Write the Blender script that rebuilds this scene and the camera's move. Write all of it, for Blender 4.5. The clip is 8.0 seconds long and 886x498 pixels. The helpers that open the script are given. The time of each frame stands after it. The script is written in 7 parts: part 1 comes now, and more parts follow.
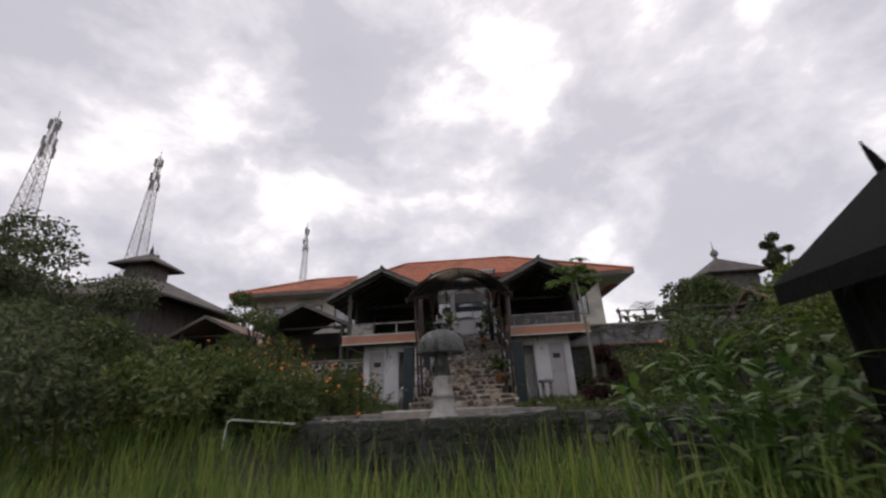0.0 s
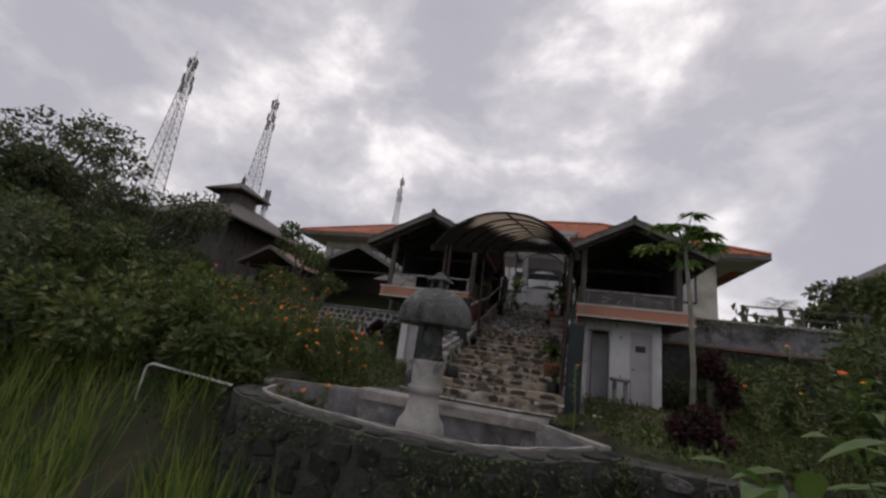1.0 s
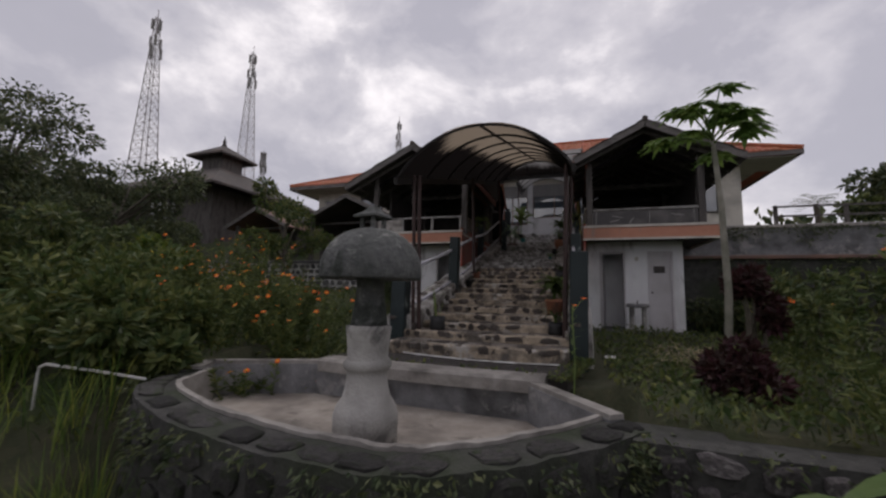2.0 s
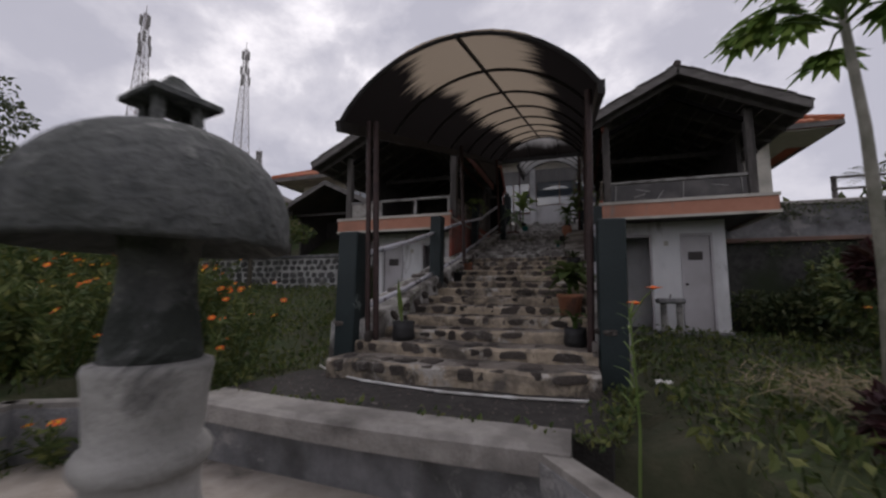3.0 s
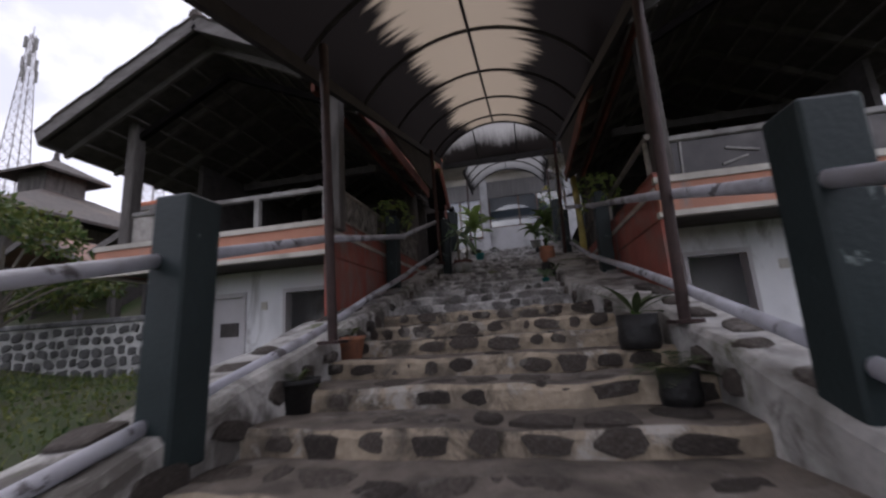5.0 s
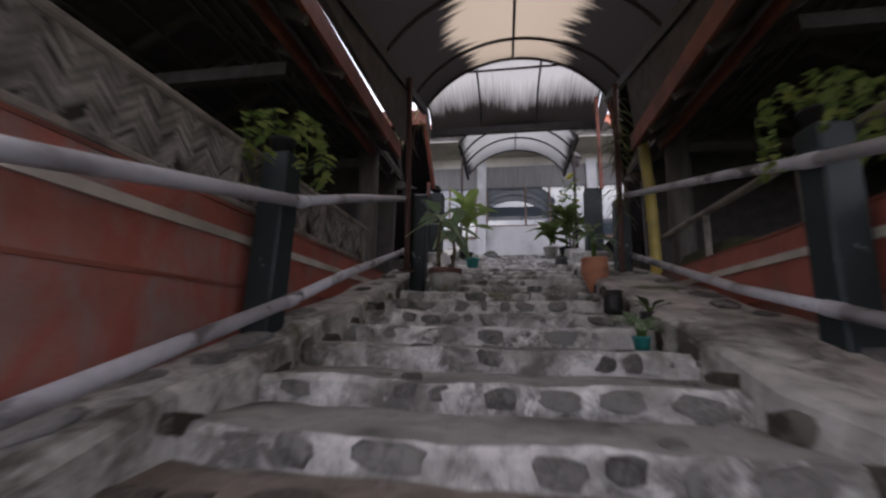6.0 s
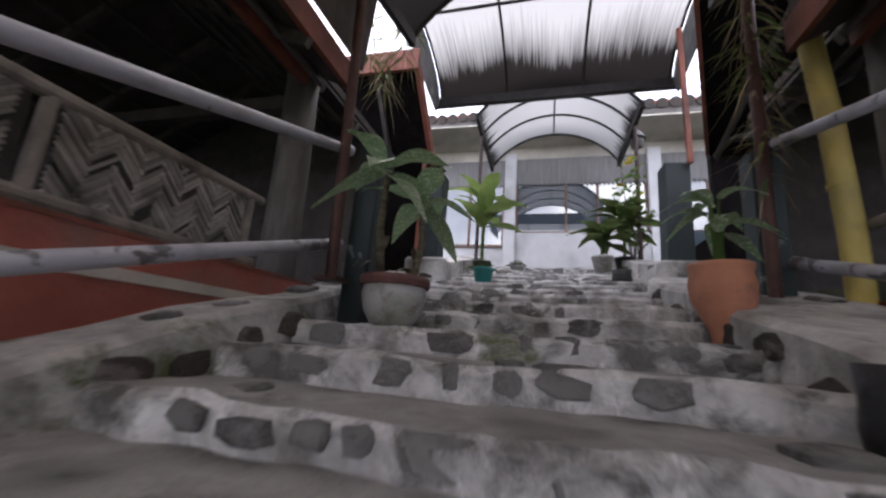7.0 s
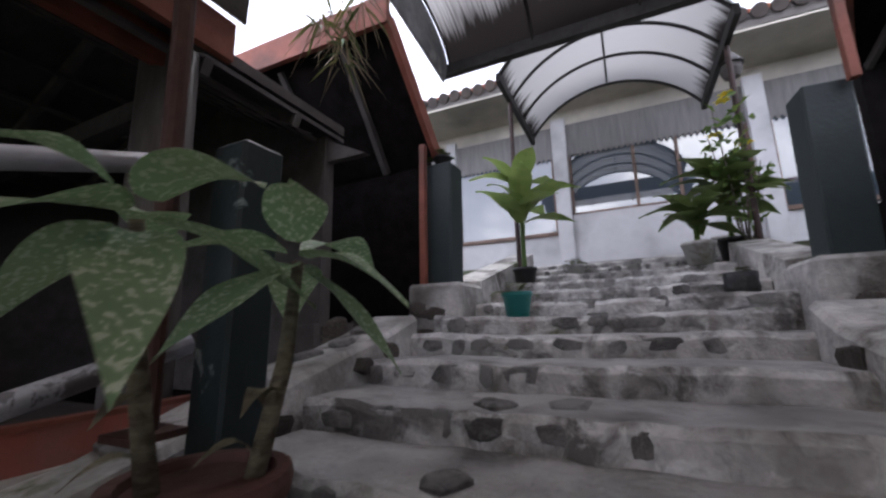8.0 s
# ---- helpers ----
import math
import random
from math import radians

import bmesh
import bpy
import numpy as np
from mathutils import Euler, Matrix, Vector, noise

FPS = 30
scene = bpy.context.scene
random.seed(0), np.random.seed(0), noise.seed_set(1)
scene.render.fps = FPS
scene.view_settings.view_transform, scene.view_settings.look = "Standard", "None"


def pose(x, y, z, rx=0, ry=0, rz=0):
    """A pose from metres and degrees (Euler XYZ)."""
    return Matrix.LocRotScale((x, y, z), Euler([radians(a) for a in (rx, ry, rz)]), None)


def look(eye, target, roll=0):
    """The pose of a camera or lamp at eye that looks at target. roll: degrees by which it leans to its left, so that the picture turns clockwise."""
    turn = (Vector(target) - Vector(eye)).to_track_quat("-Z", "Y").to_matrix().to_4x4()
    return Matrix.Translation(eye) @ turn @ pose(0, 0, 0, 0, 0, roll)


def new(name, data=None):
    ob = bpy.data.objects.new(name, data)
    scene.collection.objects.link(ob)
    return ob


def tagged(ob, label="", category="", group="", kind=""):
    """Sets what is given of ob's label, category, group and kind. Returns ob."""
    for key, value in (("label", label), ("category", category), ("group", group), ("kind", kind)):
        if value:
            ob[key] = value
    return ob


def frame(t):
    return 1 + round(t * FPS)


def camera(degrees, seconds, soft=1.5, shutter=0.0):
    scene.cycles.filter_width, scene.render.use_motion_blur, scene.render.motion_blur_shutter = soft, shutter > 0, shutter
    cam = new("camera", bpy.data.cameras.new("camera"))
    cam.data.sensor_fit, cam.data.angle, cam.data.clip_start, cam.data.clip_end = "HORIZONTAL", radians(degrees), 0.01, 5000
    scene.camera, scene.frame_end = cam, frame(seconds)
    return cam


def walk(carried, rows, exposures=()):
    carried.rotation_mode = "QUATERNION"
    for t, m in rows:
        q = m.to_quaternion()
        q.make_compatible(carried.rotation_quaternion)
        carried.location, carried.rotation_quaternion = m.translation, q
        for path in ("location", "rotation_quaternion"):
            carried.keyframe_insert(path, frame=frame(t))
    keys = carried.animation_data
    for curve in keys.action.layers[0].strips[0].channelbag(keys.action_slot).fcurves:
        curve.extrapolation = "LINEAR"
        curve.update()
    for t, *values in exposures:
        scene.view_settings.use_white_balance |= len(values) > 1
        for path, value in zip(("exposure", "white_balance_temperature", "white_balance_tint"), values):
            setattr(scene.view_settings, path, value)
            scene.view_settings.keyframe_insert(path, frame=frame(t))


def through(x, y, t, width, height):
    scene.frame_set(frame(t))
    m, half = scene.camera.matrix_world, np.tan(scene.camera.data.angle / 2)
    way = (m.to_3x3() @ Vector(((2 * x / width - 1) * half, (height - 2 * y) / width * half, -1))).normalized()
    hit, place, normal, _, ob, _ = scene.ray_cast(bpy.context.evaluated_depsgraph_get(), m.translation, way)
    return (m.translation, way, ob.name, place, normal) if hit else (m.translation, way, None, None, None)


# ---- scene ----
cam = camera(96.5, 8.0, 2.4, 0.25)
PATH = [
    (0, (0.295, 7.009, 0.174), (0.181, 8.876, 0.882), -2.8),
    (0.5, (0.709, 8.793, 0.397), (0.412, 10.644, 1.093), 1.8),
    (1, (1.095, 9.943, 0.659), (0.523, 11.793, 1.163), 8.1),
    (1.5, (1.400, 10.616, 0.879), (0.796, 12.506, 1.129), 3.9),
    (2.8, (1.217, 13.053, 0.794), (0.581, 14.938, 1.004), -0.3),
    (3, (1.140, 13.476, 0.801), (0.500, 15.360, 1.010), 0.2),
    (3.5, (0.942, 14.655, 0.731), (0.378, 16.554, 1.009), -3.2),
    (4, (0.735, 15.877, 0.930), (0.153, 17.770, 1.205), 3.0),
    (4.5, (0.546, 17.167, 1.114), (0.095, 19.077, 1.502), 1.0),
    (5, (0.381, 18.430, 1.418), (-0.006, 20.355, 1.803), -3.7),
    (5.2, (0.318, 18.901, 1.539), (-0.048, 20.832, 1.910), -4.3),
    (6.3, (-0.153, 22.689, 2.186), (-0.488, 24.622, 2.573), 3.2),
    (6.5, (-0.073, 23.089, 2.245), (-0.450, 25.017, 2.622), 3.4),
    (7, (0.008, 24.093, 2.350), (-0.496, 25.973, 2.810), 4.0),
    (7.5, (-0.013, 24.955, 2.666), (-0.620, 26.796, 3.156), -0.5),
    (8, (0.109, 25.437, 2.977), (-0.716, 27.221, 3.350), -1.4),
]
walk(cam, [(t, look(eye, target, roll)) for t, eye, target, roll in PATH], ((0, 0.4, 6700, 14), (0.5, 0.2, 6700, 14), (1.0, 0.06, 6700, 14), (1.5, 0.04, 6650, 15), (3.0, 0.16, 6500, 16), (4.0, 0.4, 6250, 17), (4.5, 0.56, 6300, 16), (5.0, 1.0, 6200, 17), (5.2, 1.2, 6200, 17), (6.3, 2.3, 6350, 16), (7.0, 2.7, 6150, 15), (7.5, 2.58, 6050, 15), (8.0, 2.38, 6050, 15)))

# world: overcast sky with broken cloud
world = bpy.data.worlds.new("world")
scene.world = world
world.use_nodes = True
wn, wl = world.node_tree.nodes, world.node_tree.links
wn.clear()
w_out = wn.new("ShaderNodeOutputWorld")
w_bg = wn.new("ShaderNodeBackground")
w_sky = wn.new("ShaderNodeTexSky")
w_sky.sky_type = "NISHITA"
w_sky.sun_disc = False
w_sky.sun_elevation, w_sky.sun_rotation = radians(52), radians(25)
w_tc = wn.new("ShaderNodeTexCoord")
w_map = wn.new("ShaderNodeMapping")
w_map.inputs["Scale"].default_value = (1.0, 1.0, 1.5)
w_map.inputs["Location"].default_value = (0.9, 0.45, 0.75)
w_n1 = wn.new("ShaderNodeTexNoise")
w_n1.inputs["Scale"].default_value, w_n1.inputs["Detail"].default_value, w_n1.inputs["Roughness"].default_value = 3.0, 9.0, 0.56
w_n1.inputs["Distortion"].default_value = 0.15
w_ramp = wn.new("ShaderNodeValToRGB")
for pos, col in ((0.0, (0.40, 0.41, 0.46, 1)), (0.42, (0.46, 0.465, 0.52, 1)), (0.53, (0.62, 0.62, 0.66, 1)), (0.63, (0.98, 0.97, 0.98, 1))):
    e = w_ramp.color_ramp.elements.new(pos) if pos not in (0.0,) else w_ramp.color_ramp.elements[0]
    e.position, e.color = pos, col
w_ramp.color_ramp.elements[-1].position = 0.75
w_ramp.color_ramp.elements[-1].color = (1.3, 1.29, 1.28, 1)
w_mix = wn.new("ShaderNodeMix")
w_mix.data_type = "RGBA"
w_mix.inputs[0].default_value = 0.93
w_sc = wn.new("ShaderNodeVectorMath")
w_sc.operation = "SCALE"
w_sc.inputs[3].default_value = 0.08
wl.new(w_tc.outputs["Generated"], w_map.inputs["Vector"])
wl.new(w_map.outputs["Vector"], w_n1.inputs["Vector"])
wl.new(w_n1.outputs["Fac"], w_ramp.inputs["Fac"])
wl.new(w_sky.outputs["Color"], w_sc.inputs[0])
wl.new(w_sc.outputs["Vector"], w_mix.inputs[6])
wl.new(w_ramp.outputs["Color"], w_mix.inputs[7])
wl.new(w_mix.outputs[2], w_bg.inputs["Color"])
w_bg.inputs["Strength"].default_value = 1.0
wl.new(w_bg.outputs["Background"], w_out.inputs["Surface"])
sun = new("sun", bpy.data.lights.new("sun", "SUN"))
sun.data.energy, sun.data.angle, sun.data.color = 0.5, radians(25), (1.0, 0.97, 0.92)
sun.matrix_world = look((0, 0, 30), (6, -14, 0))

# ---- materials ----
def mat(name, c1, c2, scale=6.0, rough=0.8, metal=0.0, bump=0.3, bscale=40.0, stain=None, sscale=0.7, rand=0.0, spec=0.4, stretch=(1, 1, 1)):
    """A procedural surface: two colours mixed by fine noise, a larger stain and a bump."""
    m = bpy.data.materials.new(name)
    m.use_nodes = True
    n, l = m.node_tree.nodes, m.node_tree.links
    b = n["Principled BSDF"]
    b.inputs["Roughness"].default_value, b.inputs["Metallic"].default_value = rough, metal
    b.inputs["Specular IOR Level"].default_value = spec
    tc, mp = n.new("ShaderNodeTexCoord"), n.new("ShaderNodeMapping")
    mp.inputs["Scale"].default_value = stretch
    l.new(tc.outputs["Object"], mp.inputs["Vector"])
    n1 = n.new("ShaderNodeTexNoise")
    n1.inputs["Scale"].default_value, n1.inputs["Detail"].default_value, n1.inputs["Roughness"].default_value = scale, 6, 0.65
    l.new(mp.outputs["Vector"], n1.inputs["Vector"])
    r1 = n.new("ShaderNodeMapRange")
    r1.inputs["From Min"].default_value, r1.inputs["From Max"].default_value = 0.33, 0.67
    l.new(n1.outputs["Fac"], r1.inputs["Value"])
    mx = n.new("ShaderNodeMix")
    mx.data_type = "RGBA"
    mx.inputs[6].default_value, mx.inputs[7].default_value = (*c1, 1), (*c2, 1)
    l.new(r1.outputs["Result"], mx.inputs[0])
    col = mx.outputs[2]
    if stain:
        n2 = n.new("ShaderNodeTexNoise")
        n2.inputs["Scale"].default_value, n2.inputs["Detail"].default_value = sscale, 7
        l.new(mp.outputs["Vector"], n2.inputs["Vector"])
        r2 = n.new("ShaderNodeMapRange")
        r2.inputs["From Min"].default_value, r2.inputs["From Max"].default_value = 0.48, 0.70
        l.new(n2.outputs["Fac"], r2.inputs["Value"])
        m2 = n.new("ShaderNodeMix")
        m2.data_type = "RGBA"
        m2.inputs[7].default_value = (*stain, 1)
        l.new(col, m2.inputs[6])
        l.new(r2.outputs["Result"], m2.inputs[0])
        col = m2.outputs[2]
    if rand:
        oi, hs, r3 = n.new("ShaderNodeObjectInfo"), n.new("ShaderNodeHueSaturation"), n.new("ShaderNodeMapRange")
        r3.inputs["To Min"].default_value, r3.inputs["To Max"].default_value = 1 - rand, 1 + rand
        l.new(oi.outputs["Random"], r3.inputs["Value"])
        l.new(r3.outputs["Result"], hs.inputs["Value"])
        l.new(col, hs.inputs["Color"])
        col = hs.outputs["Color"]
    l.new(col, b.inputs["Base Color"])
    if bump:
        n3, bp = n.new("ShaderNodeTexNoise"), n.new("ShaderNodeBump")
        n3.inputs["Scale"].default_value, n3.inputs["Detail"].default_value = bscale, 5
        l.new(mp.outputs["Vector"], n3.inputs["Vector"])
        bp.inputs["Strength"].default_value, bp.inputs["Distance"].default_value = bump, 0.02
        l.new(n3.outputs["Fac"], bp.inputs["Height"])
        l.new(bp.outputs["Normal"], b.inputs["Normal"])
    return m


def island(m, amount=0.35, hue=0.03):
    """Lets every joined piece of a mesh differ a little in brightness and hue."""
    n, l = m.node_tree.nodes, m.node_tree.links
    b = n["Principled BSDF"]
    src = b.inputs["Base Color"].links[0].from_socket
    g, hs, r, h = n.new("ShaderNodeNewGeometry"), n.new("ShaderNodeHueSaturation"), n.new("ShaderNodeMapRange"), n.new("ShaderNodeMapRange")
    r.inputs["To Min"].default_value, r.inputs["To Max"].default_value = 1 - amount, 1 + amount
    h.inputs["To Min"].default_value, h.inputs["To Max"].default_value = 0.5 + hue, 0.5 - hue
    l.new(g.outputs["Random Per Island"], r.inputs["Value"])
    l.new(g.outputs["Random Per Island"], h.inputs["Value"])
    l.new(r.outputs["Result"], hs.inputs["Value"])
    l.new(h.outputs["Result"], hs.inputs["Hue"])
    l.new(src, hs.inputs["Color"])
    l.new(hs.outputs["Color"], b.inputs["Base Color"])
    return m


def grime(m, colour, scale, lo, hi, stretch=(1, 1, 1)):
    """A further layer of ragged stains over a surface."""
    n, l = m.node_tree.nodes, m.node_tree.links
    b = n["Principled BSDF"]
    src = b.inputs["Base Color"].links[0].from_socket
    g, mp, no, vo, ad, r, mx = n.new("ShaderNodeNewGeometry"), n.new("ShaderNodeMapping"), n.new("ShaderNodeTexNoise"), n.new("ShaderNodeTexNoise"), n.new("ShaderNodeMath"), n.new("ShaderNodeMapRange"), n.new("ShaderNodeMix")
    mp.inputs["Scale"].default_value = stretch
    l.new(g.outputs["Position"], mp.inputs["Vector"])
    no.inputs["Scale"].default_value, no.inputs["Detail"].default_value, no.inputs["Roughness"].default_value, no.inputs["Distortion"].default_value = scale, 9, 0.7, 0.6
    vo.inputs["Scale"].default_value, vo.inputs["Detail"].default_value = scale * 0.31, 3
    l.new(mp.outputs["Vector"], no.inputs["Vector"])
    l.new(mp.outputs["Vector"], vo.inputs["Vector"])
    ad.operation = "ADD"
    l.new(no.outputs["Fac"], ad.inputs[0])
    l.new(vo.outputs["Fac"], ad.inputs[1])
    r.inputs["From Min"].default_value, r.inputs["From Max"].default_value = lo, hi
    l.new(ad.outputs[0], r.inputs["Value"])
    mx.data_type = "RGBA"
    mx.inputs[7].default_value = (*colour, 1)
    l.new(src, mx.inputs[6])
    l.new(r.outputs["Result"], mx.inputs[0])
    l.new(mx.outputs[2], b.inputs["Base Color"])
    return m


def leafy(name, c1, c2, rough=0.5, amount=0.4, hue=0.04, through=0.25):
    m = island(mat(name, c1, c2, 3.0, rough, bump=0.0, spec=0.3), amount, hue)
    n, l = m.node_tree.nodes, m.node_tree.links
    b, out = n["Principled BSDF"], n["Material Output"]
    t, a = n.new("ShaderNodeBsdfTranslucent"), n.new("ShaderNodeMixShader")
    l.new(b.inputs["Base Color"].links[0].from_socket, t.inputs["Color"])
    a.inputs[0].default_value = through
    l.new(b.outputs["BSDF"], a.inputs[1])
    l.new(t.outputs["BSDF"], a.inputs[2])
    l.new(a.outputs["Shader"], out.inputs["Surface"])
    return m


M_ground = mat("soil_and_weeds", (0.028, 0.036, 0.015), (0.06, 0.056, 0.032), 5, 0.95, bump=0.8, bscale=25, stain=(0.03, 0.055, 0.012), sscale=0.9)
M_dirt = mat("packed_dirt", (0.028, 0.025, 0.023), (0.056, 0.050, 0.046), 9, 0.95, bump=0.7, stain=(0.035, 0.032, 0.028), sscale=2)
M_mortar = mat("pale_mortar", (0.285, 0.232, 0.170), (0.47, 0.388, 0.292), 9, 0.9, bump=0.8, bscale=26, stain=(0.12, 0.105, 0.09), sscale=3.4)
M_curb = mat("curb_mortar", (0.33, 0.32, 0.305), (0.56, 0.54, 0.515), 7, 0.9, bump=0.6, bscale=30, stain=(0.14, 0.13, 0.115), sscale=2.2)
M_tread = mat("worn_tread", (0.135, 0.114, 0.096), (0.25, 0.213, 0.181), 5, 0.9, bump=0.7, stain=(0.055, 0.047, 0.042), sscale=2.6)
M_stone = mat("river_stone", (0.052, 0.042, 0.037), (0.10, 0.082, 0.071), 11, 0.85, bump=0.8, bscale=35, rand=0.4, stain=(0.13, 0.115, 0.10), sscale=9)
M_garden = mat("purplish_grey_stone", (0.055, 0.049, 0.05), (0.125, 0.112, 0.112), 9, 0.9, bump=0.9, stain=(0.20, 0.185, 0.18), sscale=6, rand=0.55)
M_lava = mat("dark_lava_stone", (0.024, 0.023, 0.023), (0.068, 0.064, 0.061), 9, 0.9, bump=0.9, stain=(0.028, 0.04, 0.016), sscale=3, rand=0.55)
M_darkmortar = mat("dark_mortar", (0.03, 0.03, 0.028), (0.075, 0.073, 0.068), 8, 0.95, bump=0.6, stain=(0.03, 0.04, 0.02), sscale=1.5)
M_paleMortar2 = mat("white_pointing", (0.45, 0.45, 0.44), (0.6, 0.6, 0.58), 8, 0.9, stain=(0.16, 0.16, 0.14), sscale=2)
M_conc = mat("weathered_concrete", (0.14, 0.14, 0.145), (0.23, 0.23, 0.235), 6, 0.9, bump=0.5, stain=(0.07, 0.07, 0.068), sscale=2.0)
M_cope = mat("cement_coping", (0.23, 0.215, 0.20), (0.35, 0.328, 0.30), 6, 0.9, bump=0.5, stain=(0.12, 0.11, 0.10), sscale=2.4)
M_basin = mat("basin_floor", (0.27, 0.235, 0.20), (0.38, 0.34, 0.30), 4, 0.9, bump=0.3, stain=(0.15, 0.13, 0.115), sscale=1.4)
M_mush = mat("mossy_cement", (0.075, 0.078, 0.078), (0.145, 0.147, 0.143), 14, 0.95, bump=1.0, bscale=28, stain=(0.05, 0.055, 0.05), sscale=3)
M_ped = mat("pedestal_cement", (0.30, 0.29, 0.272), (0.44, 0.425, 0.40), 6, 0.9, bump=0.5, stain=(0.16, 0.155, 0.145), sscale=3)
M_white = mat("white_wall_paint", (0.74, 0.74, 0.755), (0.82, 0.82, 0.825), 3, 0.7, bump=0.15, stain=(0.52, 0.52, 0.51), sscale=1.3, stretch=(1, 1, 0.5))
# darker copy of the wall white: weaker light at the entrance, in colour
M_entry = mat("entrance_white_dimmed", (0.50, 0.50, 0.51), (0.58, 0.58, 0.59), 3, 0.7, bump=0.1, stain=(0.33, 0.33, 0.33), sscale=1.5)
M_door = mat("pale_door_paint", (0.50, 0.48, 0.49), (0.57, 0.55, 0.56), 4, 0.55, bump=0.08, stain=(0.42, 0.40, 0.40), sscale=2)
M_cream = mat("cream_wall", (0.50, 0.47, 0.41), (0.60, 0.57, 0.50), 3, 0.8, bump=0.1, stain=(0.33, 0.31, 0.27), sscale=0.8)
M_coral = mat("coral_paint", (0.42, 0.185, 0.12), (0.50, 0.235, 0.155), 3, 0.7, bump=0.15, stain=(0.30, 0.15, 0.105), sscale=1.5)
M_coral2 = mat("faded_red_paint", (0.27, 0.075, 0.055), (0.37, 0.115, 0.085), 3, 0.7, bump=0.2, stain=(0.22, 0.12, 0.10), sscale=2.5)
M_redwood = mat("red_brown_paint", (0.18, 0.055, 0.035), (0.27, 0.09, 0.06), 5, 0.65, bump=0.2, stain=(0.10, 0.045, 0.035), sscale=2)
M_trim = mat("cream_trim", (0.46, 0.43, 0.38), (0.56, 0.53, 0.47), 5, 0.7, bump=0.1, stain=(0.3, 0.27, 0.23), sscale=2)
M_fascia = mat("weathered_fascia", (0.116, 0.105, 0.099), (0.190, 0.177, 0.167), 5, 0.8, bump=0.3, stain=(0.09, 0.08, 0.075), sscale=2, stretch=(1, 1, 3))
# dark wood tone that also carries the shade of rooms and huts
M_dark = mat("dark_wood_with_shade", (0.055, 0.049, 0.047), (0.095, 0.086, 0.082), 7, 0.85, bump=0.3)
# near-black colour stands in for the deep shade inside the lodges
M_shadeblack = mat("shade_black_boards", (0.007, 0.006, 0.006), (0.014, 0.012, 0.012), 7, 0.98, bump=0.3, spec=0.02)
M_rafter = mat("rafter_wood", (0.085, 0.077, 0.072), (0.14, 0.128, 0.12), 7, 0.85, bump=0.3)
M_tread2 = mat("worn_upper_tread", (0.25, 0.242, 0.236), (0.43, 0.42, 0.41), 6, 0.9, bump=0.8, stain=(0.10, 0.096, 0.092), sscale=3.0)
M_mortar2 = mat("whitish_mortar", (0.36, 0.35, 0.34), (0.60, 0.585, 0.57), 8, 0.9, bump=0.9, bscale=24, stain=(0.20, 0.185, 0.17), sscale=4.2)
M_stone2 = mat("mortared_stone", (0.10, 0.094, 0.09), (0.19, 0.18, 0.175), 11, 0.85, bump=0.8, bscale=35, rand=0.4, stain=(0.22, 0.21, 0.20), sscale=7)
M_post = mat("grey_timber", (0.085, 0.075, 0.07), (0.14, 0.128, 0.12), 6, 0.85, bump=0.4, stain=(0.05, 0.045, 0.042), sscale=2, stretch=(3, 3, 0.6))
M_green = mat("dark_green_paint", (0.010, 0.019, 0.020), (0.018, 0.029, 0.031), 4, 0.55, bump=0.15, stain=(0.010, 0.018, 0.019), sscale=2, spec=0.4)
M_pipe = mat("white_painted_pipe", (0.42, 0.42, 0.47), (0.56, 0.56, 0.61), 5, 0.5, bump=0.12, stain=(0.22, 0.21, 0.22), sscale=5)
M_pvc = mat("white_plastic_pipe", (0.60, 0.59, 0.57), (0.7, 0.69, 0.67), 5, 0.5, bump=0.05, stain=(0.35, 0.33, 0.3), sscale=4)
M_steel = mat("brown_steel_pole", (0.030, 0.018, 0.017), (0.06, 0.034, 0.03), 9, 0.55, metal=0.2, bump=0.15)
M_rust = mat("rusty_red_steel", (0.05, 0.024, 0.02), (0.09, 0.042, 0.034), 9, 0.6, metal=0.2, bump=0.15)
M_rib = mat("dark_steel_rib", (0.024, 0.022, 0.022), (0.045, 0.042, 0.041), 9, 0.55, metal=0.3, bump=0.1)
M_yellow = mat("yellow_painted_pole", (0.42, 0.33, 0.08), (0.52, 0.43, 0.14), 6, 0.6, bump=0.15, stain=(0.27, 0.22, 0.1), sscale=3)
M_tile = island(mat("clay_roof_tile", (0.33, 0.095, 0.045), (0.43, 0.14, 0.07), 4, 0.75, bump=0.3, stain=(0.20, 0.075, 0.045), sscale=0.5), 0.18, 0.01)
M_oldtile = mat("old_dark_tile", (0.05, 0.043, 0.04), (0.09, 0.078, 0.072), 5, 0.85, bump=0.4, stain=(0.12, 0.09, 0.075), sscale=0.8)
M_browntile = mat("brown_roof_sheet", (0.16, 0.09, 0.065), (0.22, 0.13, 0.10), 4, 0.8, bump=0.3, stain=(0.1, 0.07, 0.06), sscale=1)
M_thatch = mat("black_palm_thatch", (0.008, 0.008, 0.008), (0.018, 0.017, 0.016), 18, 0.95, bump=0.9, bscale=30, spec=0.05, stretch=(2, 2, 0.5))
M_bamboo = mat("weathered_bamboo", (0.19, 0.17, 0.148), (0.29, 0.262, 0.23), 9, 0.7, bump=0.4, stain=(0.08, 0.07, 0.06), sscale=5)
M_weave = island(mat("woven_bamboo_strip", (0.19, 0.178, 0.162), (0.31, 0.293, 0.267), 12, 0.75, bump=0.3, stain=(0.06, 0.056, 0.05), sscale=6), 0.5, 0.01)
M_weave_d = mat("weave_gap_shade", (0.022, 0.02, 0.018), (0.045, 0.04, 0.036), 10, 0.8, bump=0.2)
